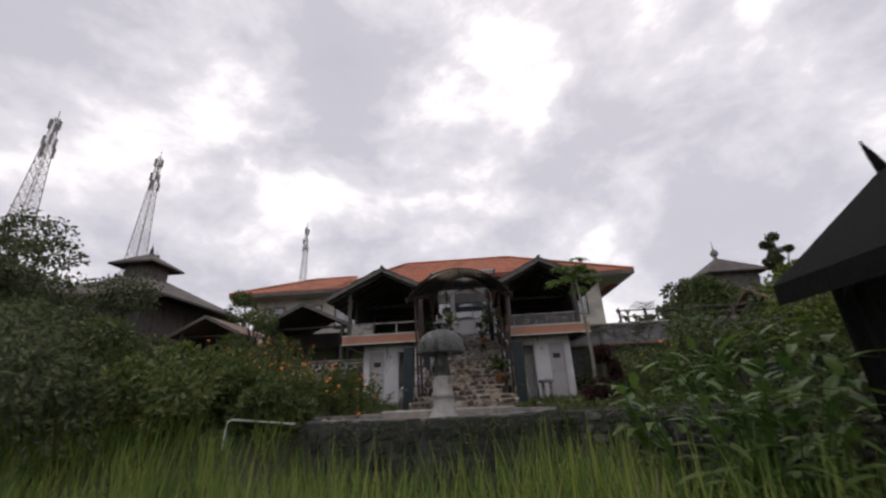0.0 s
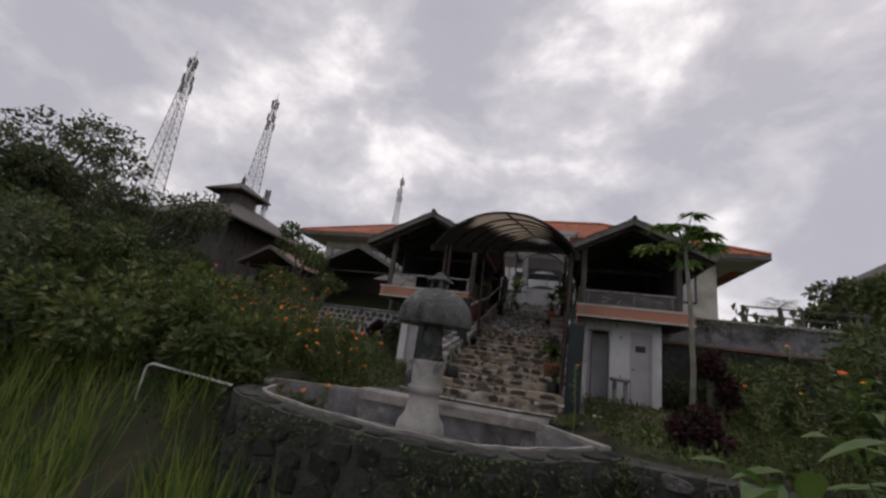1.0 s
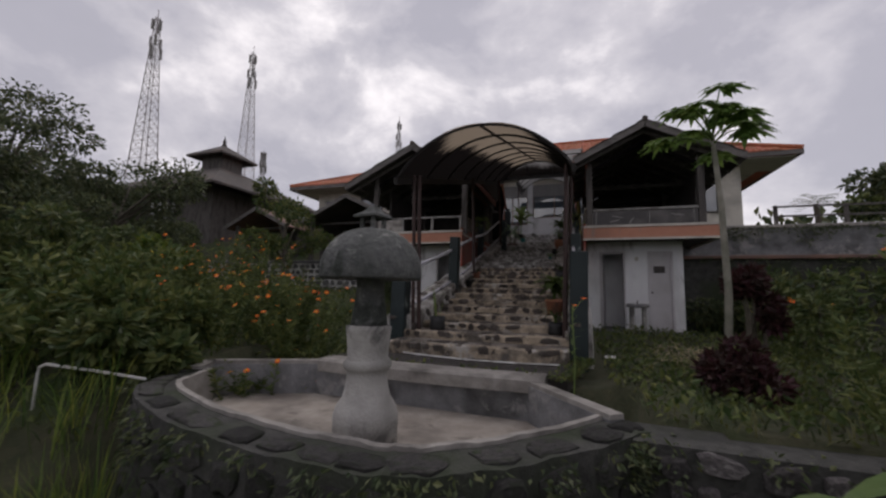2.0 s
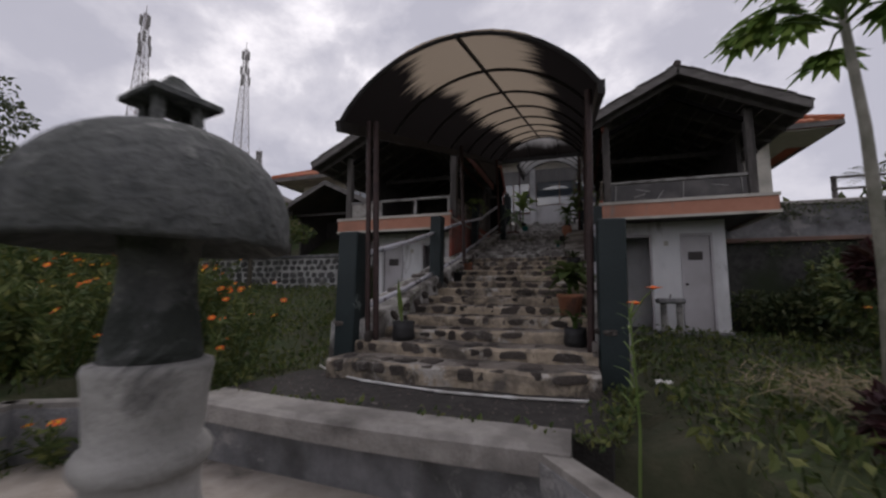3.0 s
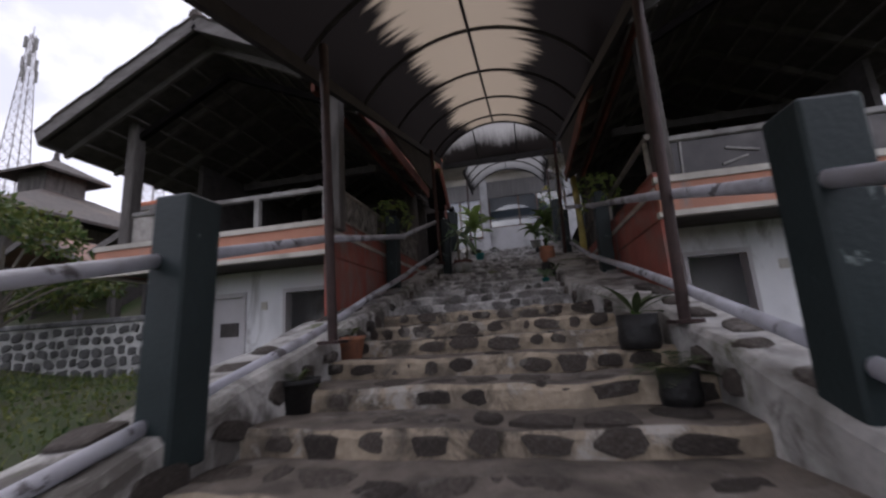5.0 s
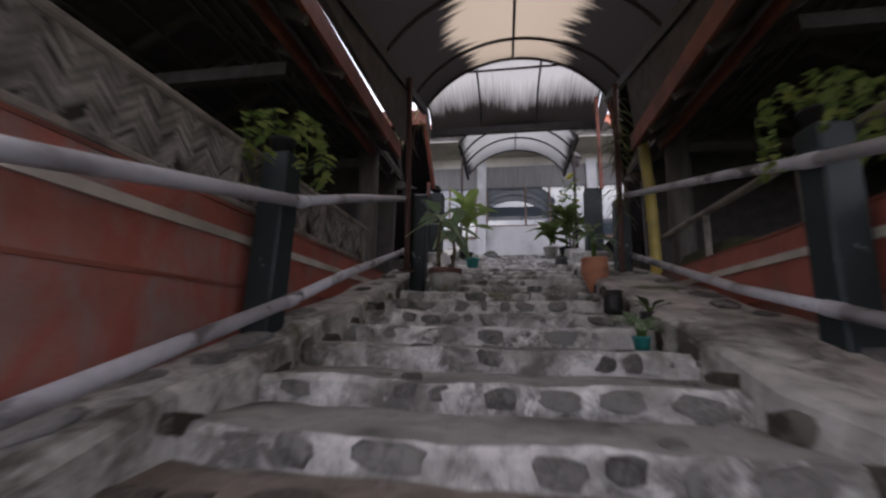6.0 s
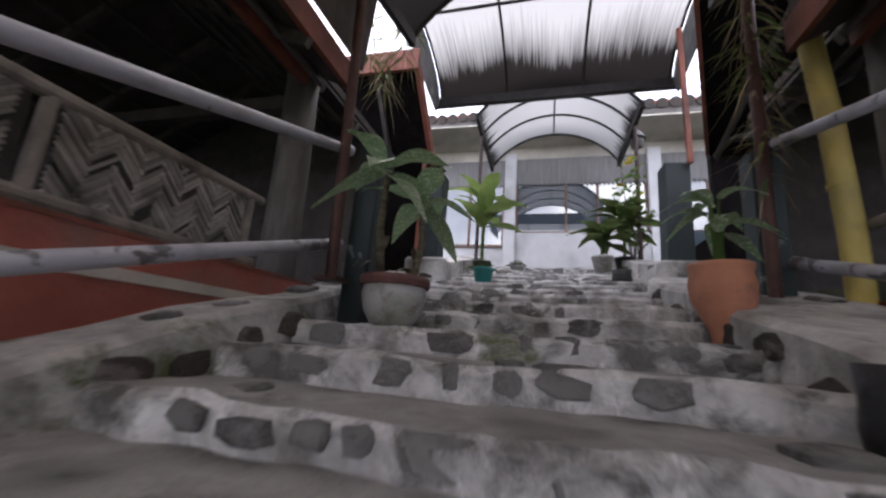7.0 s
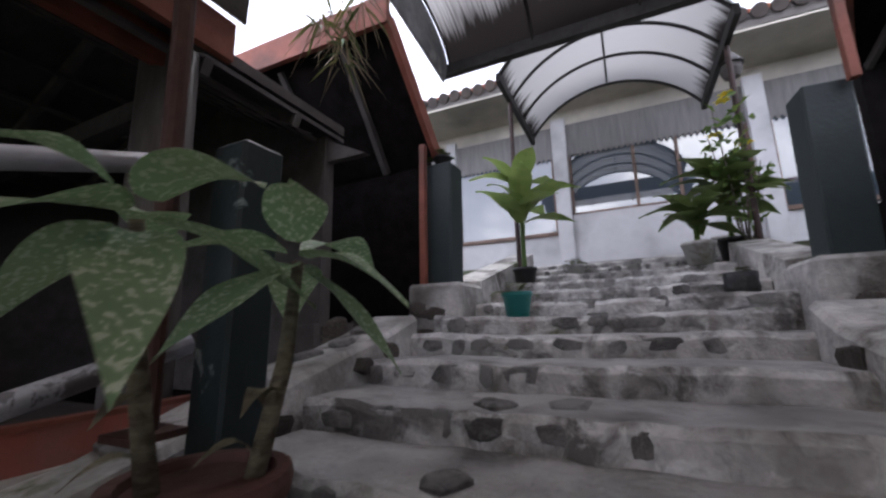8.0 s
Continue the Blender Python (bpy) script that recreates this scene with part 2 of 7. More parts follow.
M_terra = mat("terracotta", (0.36, 0.15, 0.085), (0.46, 0.21, 0.13), 5, 0.75, bump=0.2, stain=(0.28, 0.13, 0.09), sscale=4)
M_rim = mat("maroon_rim", (0.09, 0.04, 0.035), (0.15, 0.07, 0.06), 8, 0.7, bump=0.3)
M_potw = mat("glazed_pale_pot", (0.36, 0.35, 0.34), (0.45, 0.44, 0.43), 4, 0.5, bump=0.1, stain=(0.2, 0.22, 0.17), sscale=4)
M_teal = mat("teal_plastic", (0.02, 0.17, 0.16), (0.03, 0.22, 0.21), 5, 0.4, bump=0.05)
M_blackpot = mat("black_plastic_bag", (0.012, 0.012, 0.013), (0.025, 0.024, 0.024), 7, 0.5, bump=0.4)
M_greyrail = mat("grey_rail_wood", (0.22, 0.21, 0.20), (0.32, 0.31, 0.295), 7, 0.8, bump=0.3, stain=(0.11, 0.10, 0.095), sscale=3)
M_board = mat("grimy_board", (0.085, 0.078, 0.075), (0.15, 0.14, 0.135), 5, 0.8, bump=0.3, stain=(0.045, 0.04, 0.04), sscale=1.6)
M_bark = mat("bark", (0.07, 0.06, 0.045), (0.13, 0.115, 0.09), 9, 0.9, bump=0.8, stretch=(2, 2, 0.7))
M_palebark = mat("pale_bark", (0.20, 0.19, 0.155), (0.30, 0.285, 0.24), 7, 0.85, bump=0.4, stain=(0.1, 0.11, 0.07), sscale=3)
M_cane = mat("ringed_cane", (0.10, 0.085, 0.05), (0.20, 0.18, 0.12), 14, 0.8, bump=0.6, bscale=50, stain=(0.06, 0.045, 0.03), sscale=12, stretch=(1, 1, 3))
M_lattice = mat("galvanised_red_white", (0.33, 0.30, 0.30), (0.45, 0.43, 0.43), 0.4, 0.6, metal=0.2, bump=0)
M_smoke = mat("smoky_plastic_sheet", (0.022, 0.019, 0.019), (0.05, 0.043, 0.042), 4, 0.28, bump=0.15, bscale=8, stain=(0.10, 0.09, 0.085), sscale=2.2)
M_brownwood = mat("brown_window_wood", (0.13, 0.085, 0.065), (0.20, 0.135, 0.105), 8, 0.7, bump=0.15, stain=(0.09, 0.06, 0.05), sscale=3)
M_curtain = mat("grey_curtain", (0.15, 0.145, 0.145), (0.22, 0.213, 0.21), 4, 0.9, bump=0.1, stretch=(6, 6, 0.5))
M_leaf = leafy("tree_leaf", (0.055, 0.085, 0.03), (0.115, 0.14, 0.045))
M_leafd = leafy("dark_tree_leaf", (0.050, 0.070, 0.032), (0.10, 0.118, 0.05))
M_leafy = leafy("yellow_green_leaf", (0.07, 0.11, 0.018), (0.13, 0.17, 0.03))
M_grass = leafy("tall_grass_blade", (0.098, 0.160, 0.028), (0.19, 0.245, 0.06), 0.55, 0.5, 0.05, 0.42)
M_shortg = leafy("short_grass_blade", (0.055, 0.088, 0.018), (0.115, 0.14, 0.042), 0.55, 0.45, 0.05, 0.35)
M_lawn = leafy("dry_lawn_blade", (0.042, 0.058, 0.017), (0.085, 0.093, 0.035), 0.6, 0.45, 0.05, 0.3)
M_weed = leafy("weed_leaf", (0.06, 0.092, 0.026), (0.125, 0.15, 0.045), 0.55)
M_papaya = leafy("papaya_leaf", (0.085, 0.145, 0.035), (0.145, 0.21, 0.055), 0.5, 0.25, 0.02, 0.45)
M_arum = leafy("arum_leaf", (0.16, 0.235, 0.06), (0.28, 0.335, 0.11), 0.5, 0.3, 0.03, 0.4)
M_canna = leafy("broad_leaf", (0.055, 0.11, 0.022), (0.105, 0.165, 0.038), 0.45, 0.3, 0.03, 0.35)
M_fern = leafy("fern_leaf", (0.05, 0.085, 0.022), (0.11, 0.13, 0.035), 0.55, 0.35, 0.05, 0.3)
M_redleaf = leafy("maroon_leaf", (0.03, 0.012, 0.012), (0.06, 0.022, 0.02), 0.5)
M_petal = leafy("orange_petal", (0.75, 0.14, 0.015), (0.85, 0.22, 0.02), 0.6, 0.15, 0.01, 0.3)
M_yflower = leafy("yellow_petal", (0.75, 0.6, 0.05), (0.85, 0.72, 0.08), 0.6, 0.1, 0.01, 0.3)
M_straw = island(mat("dry_straw", (0.20, 0.155, 0.095), (0.30, 0.245, 0.155), 6, 0.85, bump=0.1), 0.3, 0.02)

for m_, c_, sc_, lo_, hi_ in ((M_mortar2, (0.125, 0.118, 0.112), 7.0, 0.95, 1.16), (M_mortar2, (0.66, 0.65, 0.635), 9.0, 1.12, 1.28), (M_mortar, (0.07, 0.06, 0.05), 5.0, 1.0, 1.2), (M_mortar, (0.44, 0.41, 0.37), 8.0, 1.1, 1.25), (M_curb, (0.11, 0.10, 0.09), 4.5, 1.0, 1.2), (M_tread, (0.27, 0.245, 0.22), 6.0, 1.05, 1.2), (M_tread2, (0.36, 0.35, 0.335), 5.0, 1.06, 1.2), (M_stone2, (0.27, 0.26, 0.25), 11.0, 0.90, 1.10), (M_stone, (0.21, 0.19, 0.17), 7.0, 1.1, 1.2), (M_conc, (0.30, 0.29, 0.28), 4.0, 1.08, 1.22)):
    grime(m_, c_, sc_, lo_, hi_)
for m_, c_, sc_, lo_, hi_ in ((M_mush, (0.20, 0.20, 0.19), 9.0, 1.1, 1.2), (M_mush, (0.035, 0.04, 0.035), 4.0, 1.08, 1.2), (M_ped, (0.13, 0.125, 0.12), 4.0, 1.04, 1.2), (M_cope, (0.20, 0.185, 0.17), 3.0, 1.05, 1.2), (M_pipe, (0.13, 0.12, 0.125), 8.0, 1.14, 1.16), (M_basin, (0.13, 0.115, 0.10), 3.0, 1.08, 1.25), (M_curb, (0.085, 0.10, 0.035), 2.6, 1.14, 1.26), (M_mortar2, (0.14, 0.145, 0.085), 3.1, 1.23, 1.33), (M_green, (0.16, 0.19, 0.185), 7.0, 1.22, 1.26), (M_potw, (0.17, 0.155, 0.11), 6.0, 0.98, 1.14), (M_terra, (0.22, 0.12, 0.09), 7.0, 1.08, 1.22)):
    grime(m_, c_, sc_, lo_, hi_)
for m_, lo_ in ((M_white, 1.08), (M_coral, 1.1), (M_coral2, 1.05), (M_door, 1.15)):
    grime(m_, (0.22, 0.205, 0.19), 3.0, lo_, lo_ + 0.22, (1, 1, 0.35))


def speckled(name):
    m = leafy(name, (0.19, 0.30, 0.16), (0.28, 0.38, 0.21), 0.45, 0.2, 0.02, 0.3)
    n, l = m.node_tree.nodes, m.node_tree.links
    b = n["Principled BSDF"]
    src = b.inputs["Base Color"].links[0].from_socket
    tc, no, rp, mx = n.new("ShaderNodeTexCoord"), n.new("ShaderNodeTexNoise"), n.new("ShaderNodeMapRange"), n.new("ShaderNodeMix")
    no.inputs["Scale"].default_value, no.inputs["Detail"].default_value = 70, 5
    rp.inputs["From Min"].default_value, rp.inputs["From Max"].default_value = 0.53, 0.60
    mx.data_type = "RGBA"
    mx.inputs[7].default_value = (0.58, 0.64, 0.48, 1)
    l.new(tc.outputs["Object"], no.inputs["Vector"])
    l.new(no.outputs["Fac"], rp.inputs["Value"])
    l.new(rp.outputs["Result"], mx.inputs[0])
    l.new(src, mx.inputs[6])
    l.new(mx.outputs[2], b.inputs["Base Color"])
    return m


M_speck = speckled("speckled_leaf")


def sheet_mat(name, stain_from, stain_to, both=True, tint=(0.88, 0.80, 0.68)):
    """Translucent roof sheet with black mould in streaks that run across it from its edges; uv: u across, v along in metres."""
    m = bpy.data.materials.new(name)
    m.use_nodes = True
    n, l = m.node_tree.nodes, m.node_tree.links
    out = n["Material Output"]
    n.remove(n["Principled BSDF"])
    uv, sep = n.new("ShaderNodeUVMap"), n.new("ShaderNodeSeparateXYZ")
    l.new(uv.outputs["UV"], sep.inputs["Vector"])
    a = n.new("ShaderNodeMath")
    if both:
        a.operation = "SUBTRACT"
        a.inputs[1].default_value = 0.5
        l.new(sep.outputs["X"], a.inputs[0])
        a2 = n.new("ShaderNodeMath")
        a2.operation = "ABSOLUTE"
        l.new(a.outputs[0], a2.inputs[0])
        edge = n.new("ShaderNodeMath")
        edge.operation = "MULTIPLY"
        edge.inputs[1].default_value = 2.0
        l.new(a2.outputs[0], edge.inputs[0])
    else:
        edge = a
        edge.operation = "SUBTRACT"
        edge.inputs[0].default_value = 1.0
        l.new(sep.outputs["X"], edge.inputs[1])
    mp, no, no2 = n.new("ShaderNodeMapping"), n.new("ShaderNodeTexNoise"), n.new("ShaderNodeTexNoise")
    mp.inputs["Scale"].default_value = (1.3, 9.0 if both else 22.0, 1.0)
    l.new(uv.outputs["UV"], mp.inputs["Vector"])
    l.new(mp.outputs["Vector"], no.inputs["Vector"])
    no.inputs["Scale"].default_value, no.inputs["Detail"].default_value = 1.6, 5
    l.new(uv.outputs["UV"], no2.inputs["Vector"])
    no2.inputs["Scale"].default_value, no2.inputs["Detail"].default_value = 0.9, 3
    s1 = n.new("ShaderNodeMath")
    s1.operation = "MULTIPLY_ADD"
    s1.inputs[1].default_value = 0.45
    l.new(no.outputs["Fac"], s1.inputs[0])
    l.new(edge.outputs[0], s1.inputs[2])
    s2 = n.new("ShaderNodeMath")
    s2.operation = "MULTIPLY_ADD"
    s2.inputs[1].default_value = 0.5
    l.new(no2.outputs["Fac"], s2.inputs[0])
    l.new(s1.outputs[0], s2.inputs[2])
    r = n.new("ShaderNodeMapRange")
    r.inputs["From Min"].default_value, r.inputs["From Max"].default_value = stain_from, stain_to
    l.new(s2.outputs[0], r.inputs["Value"])
    mx = n.new("ShaderNodeMix")
    mx.data_type = "RGBA"
    mx.inputs[6].default_value, mx.inputs[7].default_value = (*tint, 1), (0.0095, 0.008, 0.0075, 1)
    l.new(r.outputs["Result"], mx.inputs[0])
    t, d, gl, m1, m2 = n.new("ShaderNodeBsdfTranslucent"), n.new("ShaderNodeBsdfDiffuse"), n.new("ShaderNodeBsdfGlossy"), n.new("ShaderNodeMixShader"), n.new("ShaderNodeMixShader")
    gl.inputs["Roughness"].default_value = 0.35
    for q in (t, d):
        l.new(mx.outputs[2], q.inputs["Color"])
    m1.inputs[0].default_value = 0.2
    l.new(t.outputs[0], m1.inputs[1])
    l.new(d.outputs[0], m1.inputs[2])
    m2.inputs[0].default_value = 0.012
    l.new(m1.outputs[0], m2.inputs[1])
    l.new(gl.outputs[0], m2.inputs[2])
    l.new(m2.outputs[0], out.inputs["Surface"])
    return m


M_sheet = sheet_mat("mouldy_translucent_sheet", 0.87, 0.985, True, (0.255, 0.207, 0.153))
M_sheet2 = sheet_mat("mould_streaked_sheet", 0.86, 1.2, both=False, tint=(0.25, 0.243, 0.236))
M_sheet3 = sheet_mat("cloudy_translucent_sheet", 1.32, 1.45, tint=(0.20, 0.197, 0.194))


def glass_mat(name, tint, rough=0.02):
    m = bpy.data.materials.new(name)
    m.use_nodes = True
    b = m.node_tree.nodes["Principled BSDF"]
    b.inputs["Base Color"].default_value = (*tint, 1)
    b.inputs["Roughness"].default_value = rough
    b.inputs["Specular IOR Level"].default_value = 1.0
    b.inputs["IOR"].default_value = 1.7
    b.inputs["Coat Weight"].default_value = 0.35
    b.inputs["Coat IOR"].default_value = 1.7
    return m


M_glass = glass_mat("reflecting_window_glass", (0.05, 0.065, 0.08))

# ---- building helpers ----
ORG = {}


def thing(name, at, label, category, group="", kind=""):
    ob = new(name)
    ob.location = at
    ob.empty_display_size = 0.2
    ORG[ob.name] = Vector(at)
    return tagged(ob, label, category, group, kind)


def finish(bm, name, m, smooth=False):
    bmesh.ops.recalc_face_normals(bm, faces=bm.faces)
    me = bpy.data.meshes.new(name)
    bm.to_mesh(me)
    bm.free()
    me.materials.append(m)
    if smooth:
        me.polygons.foreach_set("use_smooth", [True] * len(me.polygons))
    return me


def part(name, bm, m, parent, label="", smooth=False, kind=""):
    """Links a bmesh, in world metres, as one mesh object under a thing or under a part."""
    me = finish(bm, name, m, smooth) if isinstance(bm, bmesh.types.BMesh) else bm
    ob = new(name, me)
    if parent is not None:
        o = ORG[parent.name]
        me.transform(Matrix.Translation(-o))
        ob.parent = parent
        ORG[ob.name] = o
    else:
        ORG[ob.name] = Vector((0, 0, 0))
    return tagged(ob, label, kind=kind)


def solo(name, bm, m, at, label, category, group="", kind="", smooth=False):
    """A thing of one mesh only, with its origin at its base."""
    me = finish(bm, name, m, smooth) if isinstance(bm, bmesh.types.BMesh) else bm
    me.transform(Matrix.Translation(-Vector(at)))
    ob = new(name, me)
    ob.location = at
    ORG[ob.name] = Vector(at)
    return tagged(ob, label, category, group, kind)


def pieces(name, boxes, m, parent, label=""):
    """Several plain blocks, each a part of its own."""
    for b in boxes:
        part(name, box(bmesh.new(), *b), m, parent, label)


def raw(name, verts, faces, m, smooth=False, uvs=None):
    me = bpy.data.meshes.new(name)
    me.from_pydata(verts, [], faces)
    me.materials.append(m)
    if smooth:
        me.polygons.foreach_set("use_smooth", [True] * len(me.polygons))
    me.update()
    return me


def box(bm, x0, x1, y0, y1, z0, z1, bev=0.0, rot=None):
    r = bmesh.ops.create_cube(bm, size=1)
    vs = r["verts"]
    bmesh.ops.scale(bm, vec=(abs(x1 - x0), abs(y1 - y0), abs(z1 - z0)), verts=vs)
    if bev:
        es = list({e for v in vs for e in v.link_edges})
        r2 = bmesh.ops.bevel(bm, geom=es, offset=bev, segments=1, affect="EDGES")
        vs = list({v for f in r2["faces"] for v in f.verts} | {v for v in vs if v.is_valid})
    if rot is not None:
        bmesh.ops.transform(bm, matrix=rot, verts=vs)
    bmesh.ops.translate(bm, vec=((x0 + x1) / 2, (y0 + y1) / 2, (z0 + z1) / 2), verts=vs)
    return bm


def beam(bm, a, b, w, h, bev=0.0):
    """A rectangular bar from a to b, w wide and h deep."""
    a, b = Vector(a), Vector(b)
    d = b - a
    q = d.to_track_quat("Y", "Z").to_matrix().to_4x4()
    r = bmesh.ops.create_cube(bm, size=1)
    vs = r["verts"]
    bmesh.ops.scale(bm, vec=(w, d.length, h), verts=vs)
    if bev:
        es = list({e for v in vs for e in v.link_edges})
        r2 = bmesh.ops.bevel(bm, geom=es, offset=bev, segments=1, affect="EDGES")
        vs = list({v for f in r2["faces"] for v in f.verts} | {v for v in vs if v.is_valid})
    bmesh.ops.transform(bm, matrix=Matrix.Translation((a + b) / 2) @ q, verts=vs)
    return bm


def tube(bm, a, b, r0, r1=None, seg=10):
    a, b = Vector(a), Vector(b)
    d = b - a
    q = d.to_track_quat("Z", "Y").to_matrix().to_4x4()
    r = bmesh.ops.create_cone(bm, cap_ends=True, segments=seg, radius1=r0, radius2=r0 if r1 is None else r1, depth=d.length)
    bmesh.ops.transform(bm, matrix=Matrix.Translation((a + b) / 2) @ q, verts=r["verts"])
    return bm


def pipe_run(bm, pts, r, seg=8):
    """A round bar that follows the points, as one skin."""
    rings = []
    u = None
    for i, p in enumerate(pts):
        p = Vector(p)
        d = (Vector(pts[min(i + 1, len(pts) - 1)]) - Vector(pts[max(i - 1, 0)])).normalized()
        if u is None:
            u = d.orthogonal()
        u = (u - d * u.dot(d)).normalized()
        v = d.cross(u)
        rr = r[i] if isinstance(r, (list, tuple)) else r
        rings.append([bm.verts.new(p + u * (rr * math.cos(6.28318 * k / seg)) + v * (rr * math.sin(6.28318 * k / seg))) for k in range(seg)])
    for a, b in zip(rings, rings[1:]):
        for k in range(seg):
            bm.faces.new((a[k], a[(k + 1) % seg], b[(k + 1) % seg], b[k]))
    bm.faces.new(rings[0][::-1])
    bm.faces.new(rings[-1])
    return bm


def lathe(bm, profile, at=(0, 0, 0), seg=32, wob=0.0):
    rings = []
    for r, z in profile:
        rings.append([bm.verts.new((at[0] + (r + wob * r * math.sin(3 * k + z * 9) * 0.5) * math.cos(6.28318 * k / seg), at[1] + r * math.sin(6.28318 * k / seg), at[2] + z)) for k in range(seg)])
    for a, b in zip(rings, rings[1:]):
        for k in range(seg):
            bm.faces.new((a[k], a[(k + 1) % seg], b[(k + 1) % seg], b[k]))
    bm.faces.new(rings[0][::-1])
    bm.faces.new(rings[-1])
    return bm


def prism(bm, poly, z0, z1):
    """Upright walls and caps over a plan polygon; z0 and z1 may be numbers or lists."""
    n = len(poly)
    lo = [bm.verts.new((*p, z0[i] if isinstance(z0, list) else z0)) for i, p in enumerate(poly)]
    hi = [bm.verts.new((*p, z1[i] if isinstance(z1, list) else z1)) for i, p in enumerate(poly)]
    for i in range(n):
        bm.faces.new((lo[i], lo[(i + 1) % n], hi[(i + 1) % n], hi[i]))
    bm.faces.new(lo[::-1])
    bm.faces.new(hi)
    return bm


def slab(bm, quad, t):
    """A board with the four (or three) top corners given, t thick downwards."""
    top = [bm.verts.new(p) for p in quad]
    low = [bm.verts.new((p[0], p[1], p[2] - t)) for p in quad]
    n = len(quad)
    bm.faces.new(top)
    bm.faces.new(low[::-1])
    for i in range(n):
        bm.faces.new((top[i], low[i], low[(i + 1) % n], top[(i + 1) % n]))
    return bm


RNG = random.Random(7)


# ---- ground ----
def sst(a, b, v):
    t = min(1.0, max(0.0, (v - a) / (b - a)))
    return t * t * (3 - 2 * t)


STEP_Y, STEP_Z, SLOPE = 17.0, 0.12, 0.258


def plane(y):
    """Height of the stair's nosings at y."""
    return STEP_Z + SLOPE * (y - STEP_Y)


RIM = [(-3.0, 15.0), (-2.6, 14.2), (-1.35, 13.62), (0.0, 13.4), (0.62, 13.5), (1.25, 13.98), (1.9, 14.75)]


def front_y(x):
    """The line of the front retaining wall."""
    if x >= RIM[-1][0]:
        return 14.62 - 0.05 * (x - 1.95)
    for (x0, y0), (x1, y1) in zip(RIM, RIM[1:]):
        if x0 <= x <= x1:
            return y0 + (y1 - y0) * (x - x0) / (x1 - x0)
    return 15.0


def height(x, y):
    low = -1.5 + 0.05 * math.sin(x * 0.9) + 0.04 * math.sin(y * 1.3 + x)
    garden = -0.12 + 0.05 * math.sin(x * 1.1 + 2) * math.sin(y * 0.8) + 0.25 * sst(5, 11, x) * sst(15, 22, y)
    if x > -3.0:
        z = garden if y > front_y(x) + 0.2 else low
        if x < 1.9 and front_y(x) < y < 16.1:
            z = -0.75
    else:
        k = sst(12.0, 16.0, y - 0.15 * (x + 3.0))
        z = low + (garden + 0.15 - low) * k
        z += 0.3 * sst(-3.2, -6.5, x) * sst(12, 17, y) + 0.7 * sst(-7, -13, x) * sst(12, 19, y) * (1 - 0.6 * sst(19, 24, y))
    if -2.4 < x < 1.8 and 15.8 < y <= 17.5:
        z = min(z, -0.2)
    if abs(x) < 1.7 and y > 16.9:
        z = max(-0.35, plane(y) - 0.45)
    elif y > 17:
        if x < 0:
            z += 0.5 * sst(20.5, 25.3, y) * sst(-4.2, -5.2, x)
            z = max(z, 2.02) if y > 25.7 and x < -1.7 else z
        else:
            z = 2.85 if y > 25.3 and x > 1.7 else z
    if y > 26.6:
        z = max(z, z + (3.78 - z) * sst(27, 31.2, y)) if abs(x) > 1.7 else min(3.78, z)
    far = math.hypot(x, y - 20)
    z += 15 * sst(45, 150, far) * sst(0.25, 0.8, -x / (far + 1)) * sst(-20, 40, y) + 5 * sst(45, 160, far) * sst(-30, 30, y)
    return z


def axis(fine, step, coarse):
    out = [fine[0] + i * step for i in range(int((fine[1] - fine[0]) / step) + 1)]
    for c in coarse:
        out += [fine[0] - c, fine[1] + c]
    return sorted(out)


def build_ground():
    far = (1, 2.5, 4.5, 7, 10, 15, 22, 32, 45, 65, 95, 140, 220, 400, 800, 1600)
    xs, ys = axis((-16, 14), 0.2, far), axis((3, 34), 0.2, far)
    vs = [(x, y, height(x, y)) for y in ys for x in xs]
    n = len(xs)
    fs = [(j * n + i, j * n + i + 1, (j + 1) * n + i + 1, (j + 1) * n + i) for j in range(len(ys) - 1) for i in range(n - 1)]
    ob = new("ground", raw("ground", vs, fs, M_ground, True))
    tagged(ob, "dark garden soil with weeds and low grass on a slope", "ground", kind="structure")


build_ground()


# ---- stairs ----
TREAD = 0.47
NSTEP = 31
STAIR_TOP = plane(STEP_Y + TREAD * (NSTEP - 1))
stair = thing("stairs", (0, 17, -0.1), "long rising flight of rubble stone steps set in pale mortar", "stairs", kind="structure")


def right_edge(y):
    return 1.3 - 0.42 * sst(21.3, 23.6, y)


def left_edge(y):
    return 1.12 + 0.16 * sst(21.5, 23.5, y)


def half_width(y):
    return 1.3 if y < 28.4 else 1.12


